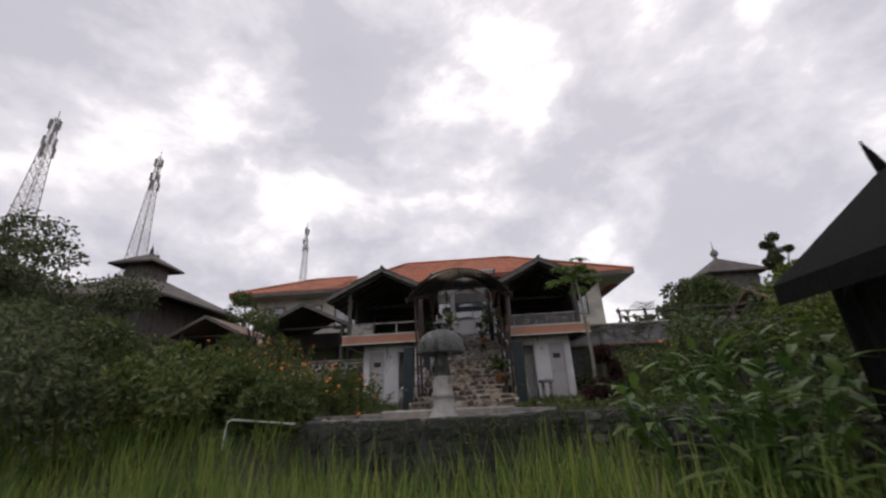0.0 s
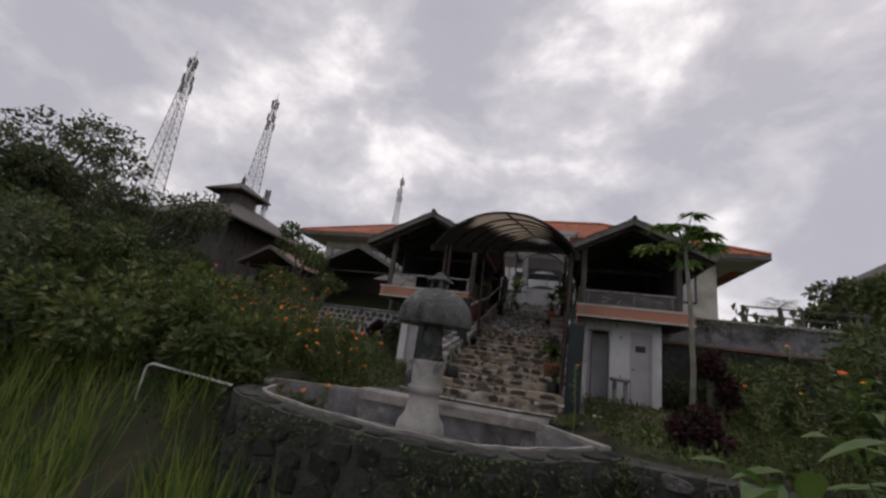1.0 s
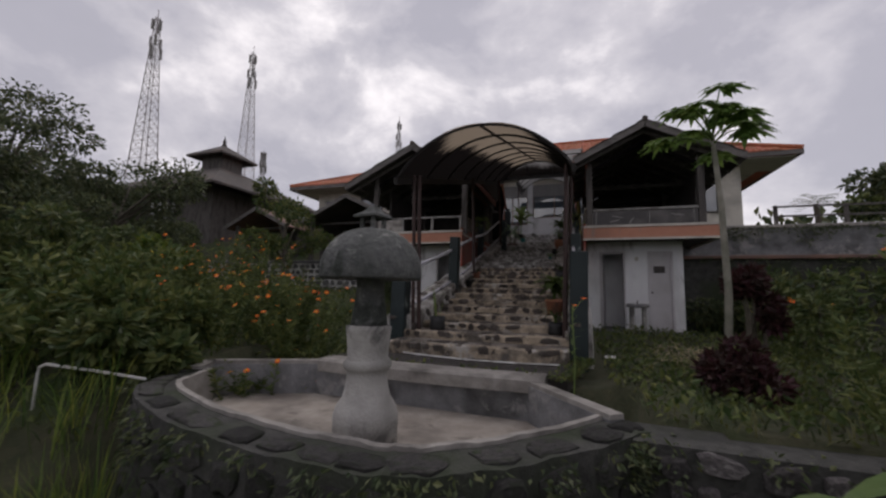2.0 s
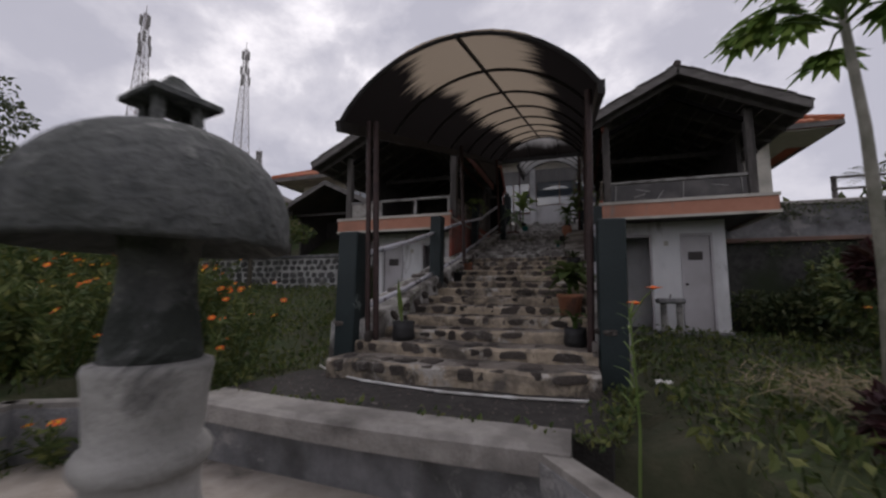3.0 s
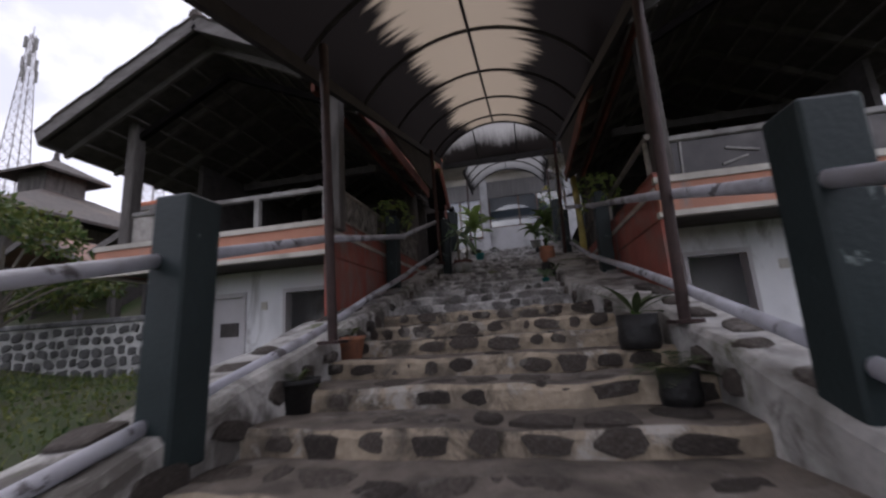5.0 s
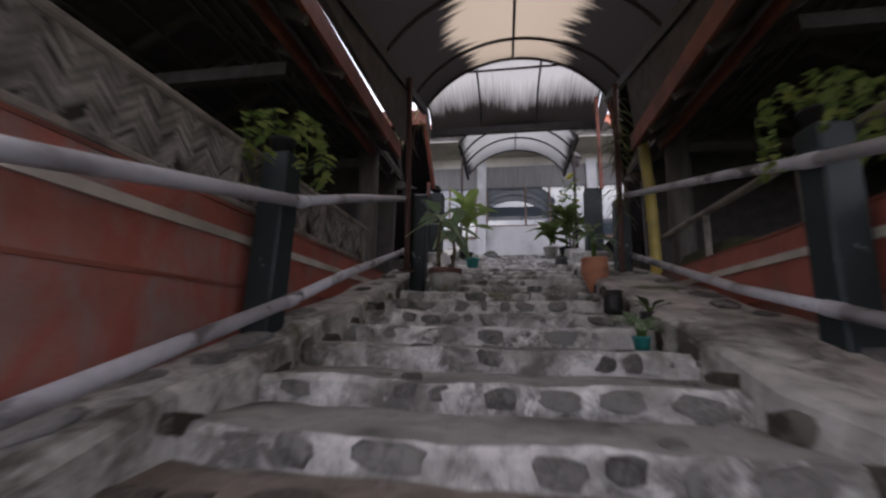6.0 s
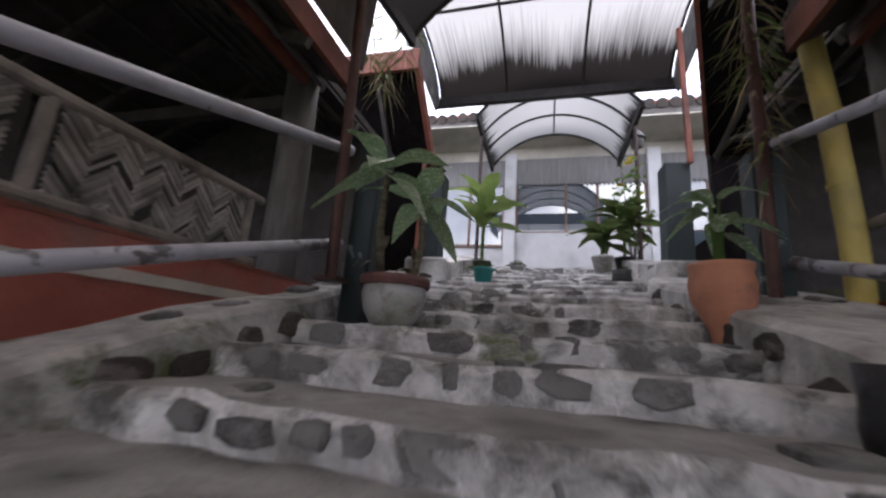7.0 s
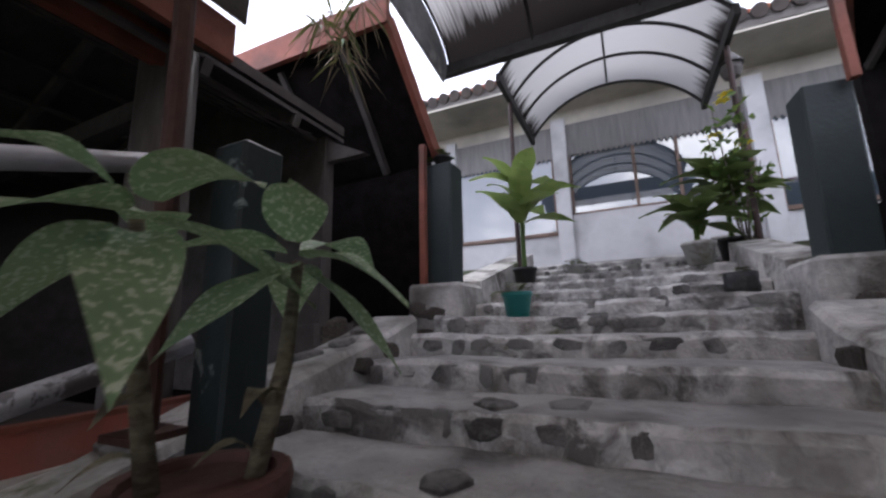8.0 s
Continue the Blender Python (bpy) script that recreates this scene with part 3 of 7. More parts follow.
def step_mesh(k):
    """One worn step: an uneven nosing and a slightly hollow tread."""
    y0, z1 = STEP_Y + k * TREAD, plane(STEP_Y + k * TREAD)
    hw = half_width(y0)
    z0 = z1 - TREAD * SLOPE - 0.25
    bm = bmesh.new()
    n = 44
    rows = []
    for i in range(n + 1):
        x = -hw + (hw + (min(hw, right_edge(y0) + 0.05) if y0 < 28.4 else hw)) * i / n
        w = 0.05 * noise.noise((x * 2.1, k * 3.7, 0.3)) + 0.03 * noise.noise((x * 7.0, k * 5.1, 1.3))
        h = 0.022 * noise.noise((x * 2.7, k * 2.9, 4.3)) + 0.014 * noise.noise((x * 9.0, k * 1.7, 7.3)) - 0.012 * (1 - (x / hw) ** 2)
        rows.append([bm.verts.new(p) for p in ((x, y0 + w + 0.012, z0), (x, y0 + w, z1 - 0.03 + h), (x, y0 + w + 0.025, z1 + h), (x, y0 + TREAD + 0.06, z1 - 0.012 + h * 0.4), (x, y0 + TREAD + 0.06, z0))])
    for a, b in zip(rows, rows[1:]):
        for j in range(4):
            bm.faces.new((a[j], b[j], b[j + 1], a[j + 1]))
    bm.faces.new(rows[0])
    bm.faces.new(rows[-1][::-1])
    return bm


STEPS = []
for k in range(NSTEP):
    ob = part("step", step_mesh(k), M_mortar if k < 13 else M_mortar2, stair)
    ob.data.materials.append(M_tread if k < 13 else M_tread2)
    for f in ob.data.polygons:
        if f.normal.z > 0.9:
            f.material_index = 1
    STEPS.append(ob)
bm = bmesh.new()
box(bm, -2.9, 2.9, STEP_Y + TREAD * NSTEP, 33.0, STAIR_TOP - 0.5, STAIR_TOP + 0.01)
part("landing", bm, M_tread, stair, "worn grey cement landing")

for s in (-1, 1):
    c = thing("stair_curb", (s * 1.46, 17.2, -0.1), "sloping stair curb of dark stones in thick pale mortar", "curb", "stair curbs", "structure")
    bm = bmesh.new()
    prof = []
    ys = [17.55 + 0.345 * i for i in range(31)]
    n = len(ys)
    rows = []
    for i, y in enumerate(ys):
        w = 0.02 * math.sin(i * 2.1 + s)
        t = plane(y) + 0.2 - 0.1 * sst(21, 23.5, y) + 0.015 * math.sin(i * 1.7)
        b = plane(y) - 0.7 if y > 19 else -0.35
        xi = (right_edge(y) if s > 0 else left_edge(y)) - 0.03
        rows.append([bm.verts.new((s * x, y, z)) for x, z in ((xi + w, b), (xi + 0.01 + w, t - 0.03), (xi + 0.04 + w, t), (1.58 - w, t), (1.62 - w, t - 0.04), (1.66 - w, b))])
    for a, d in zip(rows, rows[1:]):
        for j in range(5):
            bm.faces.new((a[j], d[j], d[j + 1], a[j + 1]))
    bm.faces.new(rows[0])
    bm.faces.new(rows[-1][::-1])
    part("mortar_body", bm, M_curb, c)
    # plinth under the upper gate post, and the upper curb beyond it
    bm = bmesh.new()
    box(bm, s * 1.12, s * 1.62, 28.42, 29.0, 2.5, 3.32, 0.03)
    part("plinth", bm, M_curb, c)
    bm = bmesh.new()
    ys = [28.95 + 0.4 * i for i in range(7)]
    rows = [[bm.verts.new((s * x, y, z)) for x, z in ((1.12, plane(y) - 0.6), (1.13, plane(y) + 0.16), (1.44, plane(y) + 0.18), (1.46, plane(y) - 0.6))] for y in ys]
    for a, d in zip(rows, rows[1:]):
        for j in range(3):
            bm.faces.new((a[j], d[j], d[j + 1], a[j + 1]))
    bm.faces.new(rows[0])
    bm.faces.new(rows[-1][::-1])
    part("upper_curb", bm, M_curb, c)

# green posts on the curbs
for s in (-1, 1):
    for y, z0, z1, w, x in ((17.55, -0.25, 1.48, 0.25, 1.38 if s < 0 else 1.44), (19.98, 0.9, 2.10, 0.2, 1.18 if s < 0 else 1.42), (23.9, 1.9, 3.07, 0.17, 1.47), (26.4 if s < 0 else 26.8, 2.3, 3.64, 0.17, 1.14 if s < 0 else 1.3), (28.7, 3.3, 4.45, 0.26, 1.38)):
        bm = bmesh.new()
        box(bm, s * x - w / 2, s * x + w / 2, y - w / 2, y + w / 2, z0, z1, 0.012, pose(0, 0, 0, 0.6 * s, 0.8, 2 * s))
        solo("railing_post", bm, M_green, (s * x, y, z0), "square dark green painted railing post on the stair curb", "post", "green railing posts")
    # pipe rails: spans of pipe joined by couplings at the posts
    ry = (17.5, 18.8, 20.0, 21.4, 22.6, 23.85, 24.6, 26.3 if s < 0 else 26.7)
    low = (0.54, 0.83, 1.11, 1.46, 1.80, 2.17, 2.42, 2.92) if s < 0 else (0.56, 0.92, 1.25, 1.60, 1.88, 2.16, 2.33, 2.92)
    top = (1.20, 1.50, 1.82, 2.20, 2.47, 2.75, 3.02, 3.58) if s < 0 else (1.20, 1.51, 1.84, 2.24, 2.56, 2.88, 3.10, 3.68)
    for zs in (low, top):
        rail = thing("handrail", (s * 1.42, 17.45, zs[0]), "white painted steel pipe handrail with chipped paint", "handrail", "stair handrails")
        pts = [(s * ((1.24 if s < 0 and 18 < y < 22 else 1.3 if s < 0 else 1.38) + 0.01 * math.sin(i * 2.0)), y, z) for i, (y, z) in enumerate(zip(ry, zs))]
        for a, b in ((0, 2), (2, 5), (5, 7)):
            part("pipe", pipe_run(bmesh.new(), pts[a:b + 1], 0.034, 12), M_pipe, rail, "", True)
        for k in (0, 2, 5, 7):
            d = (Vector(pts[min(k + 1, 7)]) - Vector(pts[max(k - 1, 0)])).normalized()
            part("coupling", tube(bmesh.new(), Vector(pts[k]) - d * 0.05, Vector(pts[k]) + d * 0.05, 0.040, seg=12), M_pipe, rail)
    # canopy poles
    for y in (17.55, 21.1, 26.2):
        zt = 2.66 + 0.27 * (y - 17.15)
        zb = 0.1 if y < 18 else plane(y) + 0.18
        x = (1.04 if s < 0 else 1.24) if y < 18 else (1.0 if s < 0 else 1.3) if y < 22 else 1.24
        if y > 26 and s > 0:
            x, y = 1.24, 26.66
        bm = bmesh.new()
        tube(bm, (s * x, y, zb), (s * (x + 0.06), y, zt + 0.05), 0.035, seg=12)
        if y < 18 and s < 0:
            tube(bm, (s * (x + 0.09), y - 0.03, zb), (s * (x + 0.14), y - 0.03, zt + 0.05), 0.03, seg=12)
        box(bm, s * x - 0.08, s * x + 0.08, y - 0.08, y + 0.08, zb - 0.01, zb + 0.012)
        solo("canopy_pole", bm, M_steel if y < 22 else M_rust, (s * x, y, zb), "dark brown steel pole holding the stair canopy", "pole", "canopy poles", smooth=False)


# ---- canopies ----
def arch_points(cx, hw, rise, n=18):
    """Points of a flat arch from foot to foot: x and height over the foot."""
    r = (hw * hw + rise * rise) / (2 * rise)
    a = math.asin(hw / r)
    return [(cx + r * math.sin(-a + 2 * a * i / n), r * math.cos(-a + 2 * a * i / n) - (r - rise)) for i in range(n + 1)]


def barrel(name, y0, y1, foot, cx, hw, rise, m, rows, rib_ys, label):
    c = thing(name, (cx, y0, foot(y0)), label, "canopy")
    arc = arch_points(cx, hw, rise)
    ys = [y0 + (y1 - y0) * i / rows for i in range(rows + 1)]
    vs = [(x, y, foot(y) + z + 0.03 + 0.006 * math.sin(x * 7 + y * 5)) for y in ys for x, z in arc]
    n = len(arc)
    fs = [(j * n + i, j * n + i + 1, (j + 1) * n + i + 1, (j + 1) * n + i) for j in range(rows) for i in range(n - 1)]
    me = raw("roof_sheet", vs, fs, m, True)
    uv = me.uv_layers.new(name="UVMap")
    for lp in me.loops:
        v = lp.vertex_index
        uv.data[lp.index].uv = ((v % n) / (n - 1), ys[v // n])
    part("roof_sheet", me, m, c, "translucent plastic sheet blackened by mould")
    for y in rib_ys:
        bm = bmesh.new()
        pipe_run(bm, [(x, y, foot(y) + z) for x, z in arc], 0.022, 6)
        part("arched_rib", bm, M_rib, c)
    for s in (-1, 1):
        bm = bmesh.new()
        beam(bm, (cx + s * hw, y0, foot(y0) - 0.02), (cx + s * hw, y1, foot(y1) - 0.02), 0.06, 0.12)
        part("edge_beam", bm, M_rib, c)
    return c, arc


def foot1(y):
    return 2.66 + 0.27 * (y - 17.15)


can1, arc1 = barrel("stair_canopy", 17.15, 27.4, foot1, 0.02, 1.38, 0.77, M_sheet, 24, [17.18 + 1.362 * i for i in range(8)] + [27.38], "long arched canopy of mouldy translucent sheet over the stairs")
bm = bmesh.new()
px, pz = arc1[9]
beam(bm, (px, 17.15, foot1(17.15) + pz), (px, 27.4, foot1(27.4) + pz), 0.035, 0.035)
part("crown_purlin", bm, M_rib, can1)

# added panels whose dark colour stands for the darkness beside the canopy
for s in (-1, 1):
    bm = bmesh.new()
    xe = 0.02 + s * 1.38
    q = [(xe, 23.4, foot1(23.4)), (xe, 26.55, foot1(26.55)), (xe + s * 0.06, 26.55, 4.4), (xe + s * 0.06, 23.4, 4.3)]
    a = [bm.verts.new(v) for v in q]
    b = [bm.verts.new((v[0] + 0.012, v[1], v[2])) for v in q]
    bm.faces.new(a)
    bm.faces.new(b[::-1])
    for i in range(4):
        bm.faces.new((a[i], b[i], b[(i + 1) % 4], a[(i + 1) % 4]))
    part("gap_panel", bm, M_dark, can1, "dark panel added to close the gap between canopy and pavilion roof")


def foot3(y):
    return 6.05


can3, arc3 = barrel("entrance_canopy", 29.85, 31.9, foot3, 0.14, 1.25, 0.68, M_sheet3, 6, [29.9, 30.5, 31.12, 31.85], "small arched canopy of cloudy translucent sheet before the entrance")
px, pz = arc3[9]
bm = bmesh.new()
beam(bm, (px, 29.88, 6.05 + pz), (px, 31.88, 6.05 + pz), 0.03, 0.03)
part("crown_purlin", bm, M_rib, can3)


def cross_canopy():
    """The curved sheet that crosses the way, its far edge on a dark beam."""
    c = thing("cross_canopy", (0.0, 29.75, 6.2), "curved translucent sheet with black mould streaks on a dark beam", "canopy")
    x0, x1 = -1.72, 1.76
    prof = [(29.73, 6.32), (29.64, 6.46), (29.48, 6.58), (29.24, 6.68), (28.9, 6.76), (28.4, 6.78), (27.95, 6.72), (27.5, 6.62)]
    xs = [x0 + (x1 - x0) * i / 20 for i in range(21)]
    vs = [(x, y, z) for y, z in prof for x in xs]
    n = len(xs)
    fs = [(j * n + i, j * n + i + 1, (j + 1) * n + i + 1, (j + 1) * n + i) for j in range(len(prof) - 1) for i in range(n - 1)]
    me = raw("roof_sheet", vs, fs, M_sheet2, True)
    uv = me.uv_layers.new(name="UVMap")
    for lp in me.loops:
        v = lp.vertex_index
        uv.data[lp.index].uv = ((v // n) / (len(prof) - 1) * 1.0, vs[v][0])
    part("roof_sheet", me, M_sheet2, c, "whitish sheet with black mould streaks rising from its lower edge")
    for x in (-1.70, -0.62, 0.54, 1.74):
        bm = bmesh.new()
        pipe_run(bm, [(x, y - 0.02, z - 0.03) for y, z in prof], 0.02, 6)
        part("curved_rib", bm, M_rib, c)
    bm = bmesh.new()
    beam(bm, (x0 - 0.1, 29.75, 6.25), (x1 + 0.1, 29.75, 6.25), 0.1, 0.15)
    part("beam", bm, M_rib, c)
    bm = bmesh.new()
    beam(bm, (x0, 28.4, 6.74), (x1, 28.4, 6.74), 0.03, 0.03)
    part("purlin", bm, M_rib, c)
    for s, x in ((-1, x0 - 0.02), (1, x1 + 0.02)):
        bm = bmesh.new()
        poly = [(y, z) for y, z in prof] + [(27.5, 6.3), (29.6, 6.0)]
        a = [bm.verts.new((x, y, z)) for y, z in poly]
        b = [bm.verts.new((x + 0.02 * s, y, z)) for y, z in poly]
        bm.faces.new(a)
        bm.faces.new(b[::-1])
        for i in range(len(a)):
            bm.faces.new((a[i], b[i], b[(i + 1) % len(a)], a[(i + 1) % len(a)]))
        part("end_panel", bm, M_conc, c, "grey board closing the end")


cross_canopy()
for s in (-1, 1):
    bm = bmesh.new()
    tube(bm, (0.14 + s * 1.25, 30.4, 3.4), (0.14 + s * 1.25, 30.4, 6.04), 0.03)
    solo("canopy_pole", bm, M_steel, (0.14 + s * 1.25, 30.4, 3.4), "thin grey steel pole under the entrance canopy", "pole", "canopy poles")


# ---- pavilions beside the stairs ----
def prism_y(bm, poly, y0, y1):
    """A board with an outline in x and z, from y0 to y1."""
    a = [bm.verts.new((x, y0, z)) for x, z in poly]
    b = [bm.verts.new((x, y1, z)) for x, z in poly]
    n = len(poly)
    for i in range(n):
        bm.faces.new((a[i], a[(i + 1) % n], b[(i + 1) % n], b[i]))
    bm.faces.new(a)
    bm.faces.new(b[::-1])
    return bm


def wall_piece(bm, s, x0, x1, y0, y1, z0, z1):
    a, b = sorted((s * x0, s * x1))
    box(bm, a, b, y0, y1, z0, z1)


def pavilion(s):
    p = thing("balcony_pavilion", (s * 3.2, 23.3, -0.1), "white garden pavilion with coral balcony edge and dark open upper room", "pavilion", "balcony pavilions")
    # lower room
    for x0, x1, z0, z1 in ((1.75, 2.06, -0.12, 2.0), (2.68, 3.25, -0.12, 2.0), (3.82, 4.07, -0.12, 2.0), (1.75, 4.07, 2.0, 2.3)):
        bm = bmesh.new()
        wall_piece(bm, s, x0, x1, 23.05, 23.2, z0, z1)
        part("front_wall", bm, M_white, p, "whitewashed plaster wall with stains")
    bm = bmesh.new()
    wall_piece(bm, s, 3.92, 4.07, 23.2, 26.4, -0.12, 2.3)
    part("side_wall", bm, M_white, p)
    bm = bmesh.new()
    wall_piece(bm, s, 1.75, 1.9, 23.2, 26.4, -0.12, 2.3)
    part("side_wall", bm, M_white, p)
    bm = bmesh.new()
    wall_piece(bm, s, 1.9, 3.92, 24.05, 24.2, -0.12, 2.3)
    part("back_wall", bm, M_white, p)
    bm = bmesh.new()
    wall_piece(bm, s, 1.72, 4.14, 22.6, 26.3, -0.2, -0.03)
    part("room_floor", bm, M_conc, p, "grey cement floor and doorstep")
    # closed door
    d = part("door", box(bmesh.new(), *sorted((s * 3.28, s * 3.79)), 23.09, 23.13, -0.02, 1.97, 0.006), M_door, p, "pale grey painted door with a dark vent")
    bm = bmesh.new()
    for x0, x1, z0, z1 in ((3.24, 3.285, -0.03, 2.03), (3.785, 3.83, -0.03, 2.03), (3.285, 3.785, 1.97, 2.03)):
        wall_piece(bm, s, x0, x1, 23.02, 23.15, z0, z1)
    part("door_frame", bm, M_door, d)
    bm = bmesh.new()
    wall_piece(bm, s, 3.38, 3.65, 23.075, 23.095, 1.46, 1.64)
    part("vent", bm, M_dark, d, "black ventilation opening")
    bm = bmesh.new()
    bmesh.ops.create_icosphere(bm, subdivisions=2, radius=0.028, matrix=Matrix.Translation((s * 3.33, 23.06, 0.95)))
    part("knob", bm, M_steel, d)
    # open doorway with the leaf swung in
    bm = bmesh.new()
    for x0, x1, z0, z1 in ((2.05, 2.09, -0.03, 2.03), (2.65, 2.69, -0.03, 2.03), (2.09, 2.65, 1.98, 2.03)):
        wall_piece(bm, s, x0, x1, 23.02, 23.17, z0, z1)
    part("doorway_frame", bm, M_door, p)
    bm = bmesh.new()
    beam(bm, (s * 2.12, 23.21, 0.98), (s * 2.22, 23.75, 0.98), 0.035, 1.94)
    part("open_door", bm, M_door, p, "pale door leaf standing open")
    bm = bmesh.new()
    wall_piece(bm, s, 2.93, 3.01, 23.03, 23.055, 1.78, 1.88)
    part("wall_switch", bm, M_trim, p)
    # balcony floor with coral edge
    bm = bmesh.new()
    wall_piece(bm, s, 1.69, 4.66, 22.24, 26.8, 2.31, 2.56)
    part("balcony_floor", bm, M_dark, p)
    for nm, m, z0, z1, o in (("coral_edge", M_coral, 2.28, 2.585, 0.0), ("lower_trim", M_trim, 2.25, 2.30, 0.025), ("upper_trim", M_trim, 2.57, 2.63, 0.02)):
        bm = bmesh.new()
        wall_piece(bm, s, 1.64 - o, 4.70 + o, 22.2 - o, 22.25, z0, z1)
        part(nm, bm, m, p)
        bm = bmesh.new()
        wall_piece(bm, s, 4.65, 4.70 + o, 22.25, 26.8, z0, z1)
        part(nm, bm, m, p)
    bm = bmesh.new()
    wall_piece(bm, s, 1.64, 1.69, 22.25, 26.75, 1.5, 2.68)
    part("inner_edge_board", bm, M_coral2, p, "weathered red-brown board facing the stairs")
    bm = bmesh.new()
    wall_piece(bm, s, 1.622, 1.64, 22.25, 26.75, 2.50, 2.55)
    part("inner_trim", bm, M_trim, p)
    bm = bmesh.new()
    wall_piece(bm, s, 1.632, 1.69, 22.25, 26.75, 2.68, 2.70)
    part("inner_sill", bm, M_redwood, p)
    bm = bmesh.new()
    wall_piece(bm, s, 1.63, 1.64, 22.25, 26.75, 2.24, 2.26)
    part("inner_groove", bm, M_redwood, p)
    # posts
    xi, xo = (1.62, 4.5) if s < 0 else (1.8, 4.38)
    for x, y in ((xi, 22.42), (xo, 22.42), (xo, 26.6)):
        bm = bmesh.new()
        box(bm, s * x - 0.075, s * x + 0.075, y - 0.075, y + 0.075, 2.55, 4.38, 0.01)
        part("roof_post", bm, M_post, p)
    bm = bmesh.new()
    pipe_run(bm, [(s * 1.86, 26.5, 2.3), (s * 1.87, 26.5, 3.4), (s * 1.90, 26.5, 4.5)], [0.135, 0.13, 0.125], 18)
    part("pillar", bm, M_post, p, "thick round grey log pillar", True)
    # front balustrade
    if s > 0:
        bm = bmesh.new()
        wall_piece(bm, s, 1.88, 4.3, 22.40, 22.43, 2.64, 3.02)
        part("balustrade_board", bm, M_smoke, p, "grimy smoke-coloured plastic sheet")
        for x, x2, za, zb in ((1.95, 1.97, 2.66, 3.02), (2.3, 2.52, 2.74, 2.80), (2.35, 2.62, 2.90, 2.84), (2.74, 2.86, 2.68, 2.86), (3.2, 3.22, 2.66, 3.02), (3.7, 3.98, 2.9, 2.86), (4.2, 4.2, 2.66, 3.02)):
            part("batten", beam(bmesh.new(), (s * x, 22.39, za), (s * x2, 22.39, zb), 0.016, 0.018), M_greyrail, p)
    else:
        bm = bmesh.new()
        wall_piece(bm, s, 3.6, 4.42, 22.40, 22.43, 2.64, 3.04)
        part("balustrade_board", bm, M_weave, p, "woven bamboo panel")
        for x in (3.57, 2.62, 1.74):
            bm = bmesh.new()
            box(bm, s * x - 0.035, s * x + 0.035, 22.37, 22.44, 2.62, 3.04, 0.008)
            part("baluster", bm, M_greyrail, p)
    bm = bmesh.new()
    beam(bm, (s * xi, 22.41, 3.06), (s * xo, 22.41, 3.06), 0.07, 0.06, 0.01)
    part("top_rail", bm, M_greyrail, p)
    # woven panels facing the stairs
    for y0, y1 in ((22.55, 23.75), (23.85, 24.9), (25.0, 25.92)) if s < 0 else ():
        # solid backing added; its near-black stands for shade between the strips
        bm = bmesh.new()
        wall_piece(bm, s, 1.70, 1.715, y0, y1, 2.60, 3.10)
        pan = part("woven_panel", bm, M_weave_d, p, "woven bamboo strips in a zigzag pattern over a dark backing")
        strips = bmesh.new()
        k = 0
        yy = y0
        while yy < y1 - 0.06:
            up = 1 if k % 2 else -1
            for j in range(-6, 31):
                if (k % 5 == 3 and 4 < j < 8) or RNG.random() < 0.06:
                    continue
                zc = 2.60 + j * 0.023 + (0.0 if up > 0 else 0.1)
                # each strip overlaps into the next column, cut off at the rails
                a, c2 = [yy - 0.012, zc], [min(yy + 0.112, y1), zc + up * 0.124]
                lo, hi = (a, c2) if a[1] < c2[1] else (c2, a)
                if hi[1] < 2.63 or lo[1] > 3.08:
                    continue
                sl = (hi[0] - lo[0]) / (hi[1] - lo[1])
                if lo[1] < 2.61:
                    lo[0], lo[1] = lo[0] + (2.61 - lo[1]) * sl, 2.61
                if hi[1] > 3.095:
                    hi[0], hi[1] = hi[0] - (hi[1] - 3.095) * sl, 3.095
                dx = 0.004 * (j % 2) + RNG.uniform(0, 0.003)
                beam(strips, (s * (1.692 - dx), lo[0], lo[1]), (s * (1.692 - dx), hi[0], hi[1]), 0.005, 0.0145)
            yy += 0.1
            k += 1
        part("strip", strips, M_weave, pan, kind="stuff")
    for y in (22.5, 23.8, 24.95, 25.96) if s < 0 else (22.5, 24.4, 25.6):
        bm = bmesh.new()
        tube(bm, (s * 1.70, y, 2.57), (s * 1.70, y, 3.12), 0.027)
        part("bamboo_post", bm, M_bamboo, p)
    for z in (2.735, 3.12) if s < 0 else (3.12,):
        bm = bmesh.new()
        tube(bm, (s * 1.70, 22.4, z), (s * 1.70, 26.05 if s < 0 else 26.6, z), 0.032)
        part("bamboo_rail", bm, M_bamboo, p)
    # walls closing the upper room; its shade is put into their dark colour
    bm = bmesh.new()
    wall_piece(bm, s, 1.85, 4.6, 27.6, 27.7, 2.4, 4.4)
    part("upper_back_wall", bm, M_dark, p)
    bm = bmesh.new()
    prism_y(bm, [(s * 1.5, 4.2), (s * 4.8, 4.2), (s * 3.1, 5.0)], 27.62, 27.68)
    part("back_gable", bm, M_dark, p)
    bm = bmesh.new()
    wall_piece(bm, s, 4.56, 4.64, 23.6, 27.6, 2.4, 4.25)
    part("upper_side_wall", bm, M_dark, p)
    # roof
    ax, az, y0, y1 = 3.1, 5.17, 21.85, 27.75
    YE = 26.55  # the inner eave stops at the canopy pole
    ix, ox = (1.5, 5.3) if s < 0 else (1.42, 5.14)

    def rz(x):
        return az - 0.497 * abs(x - ax)

    def slopes(t, drop, dy, inset):
        nx = ix + 0.3
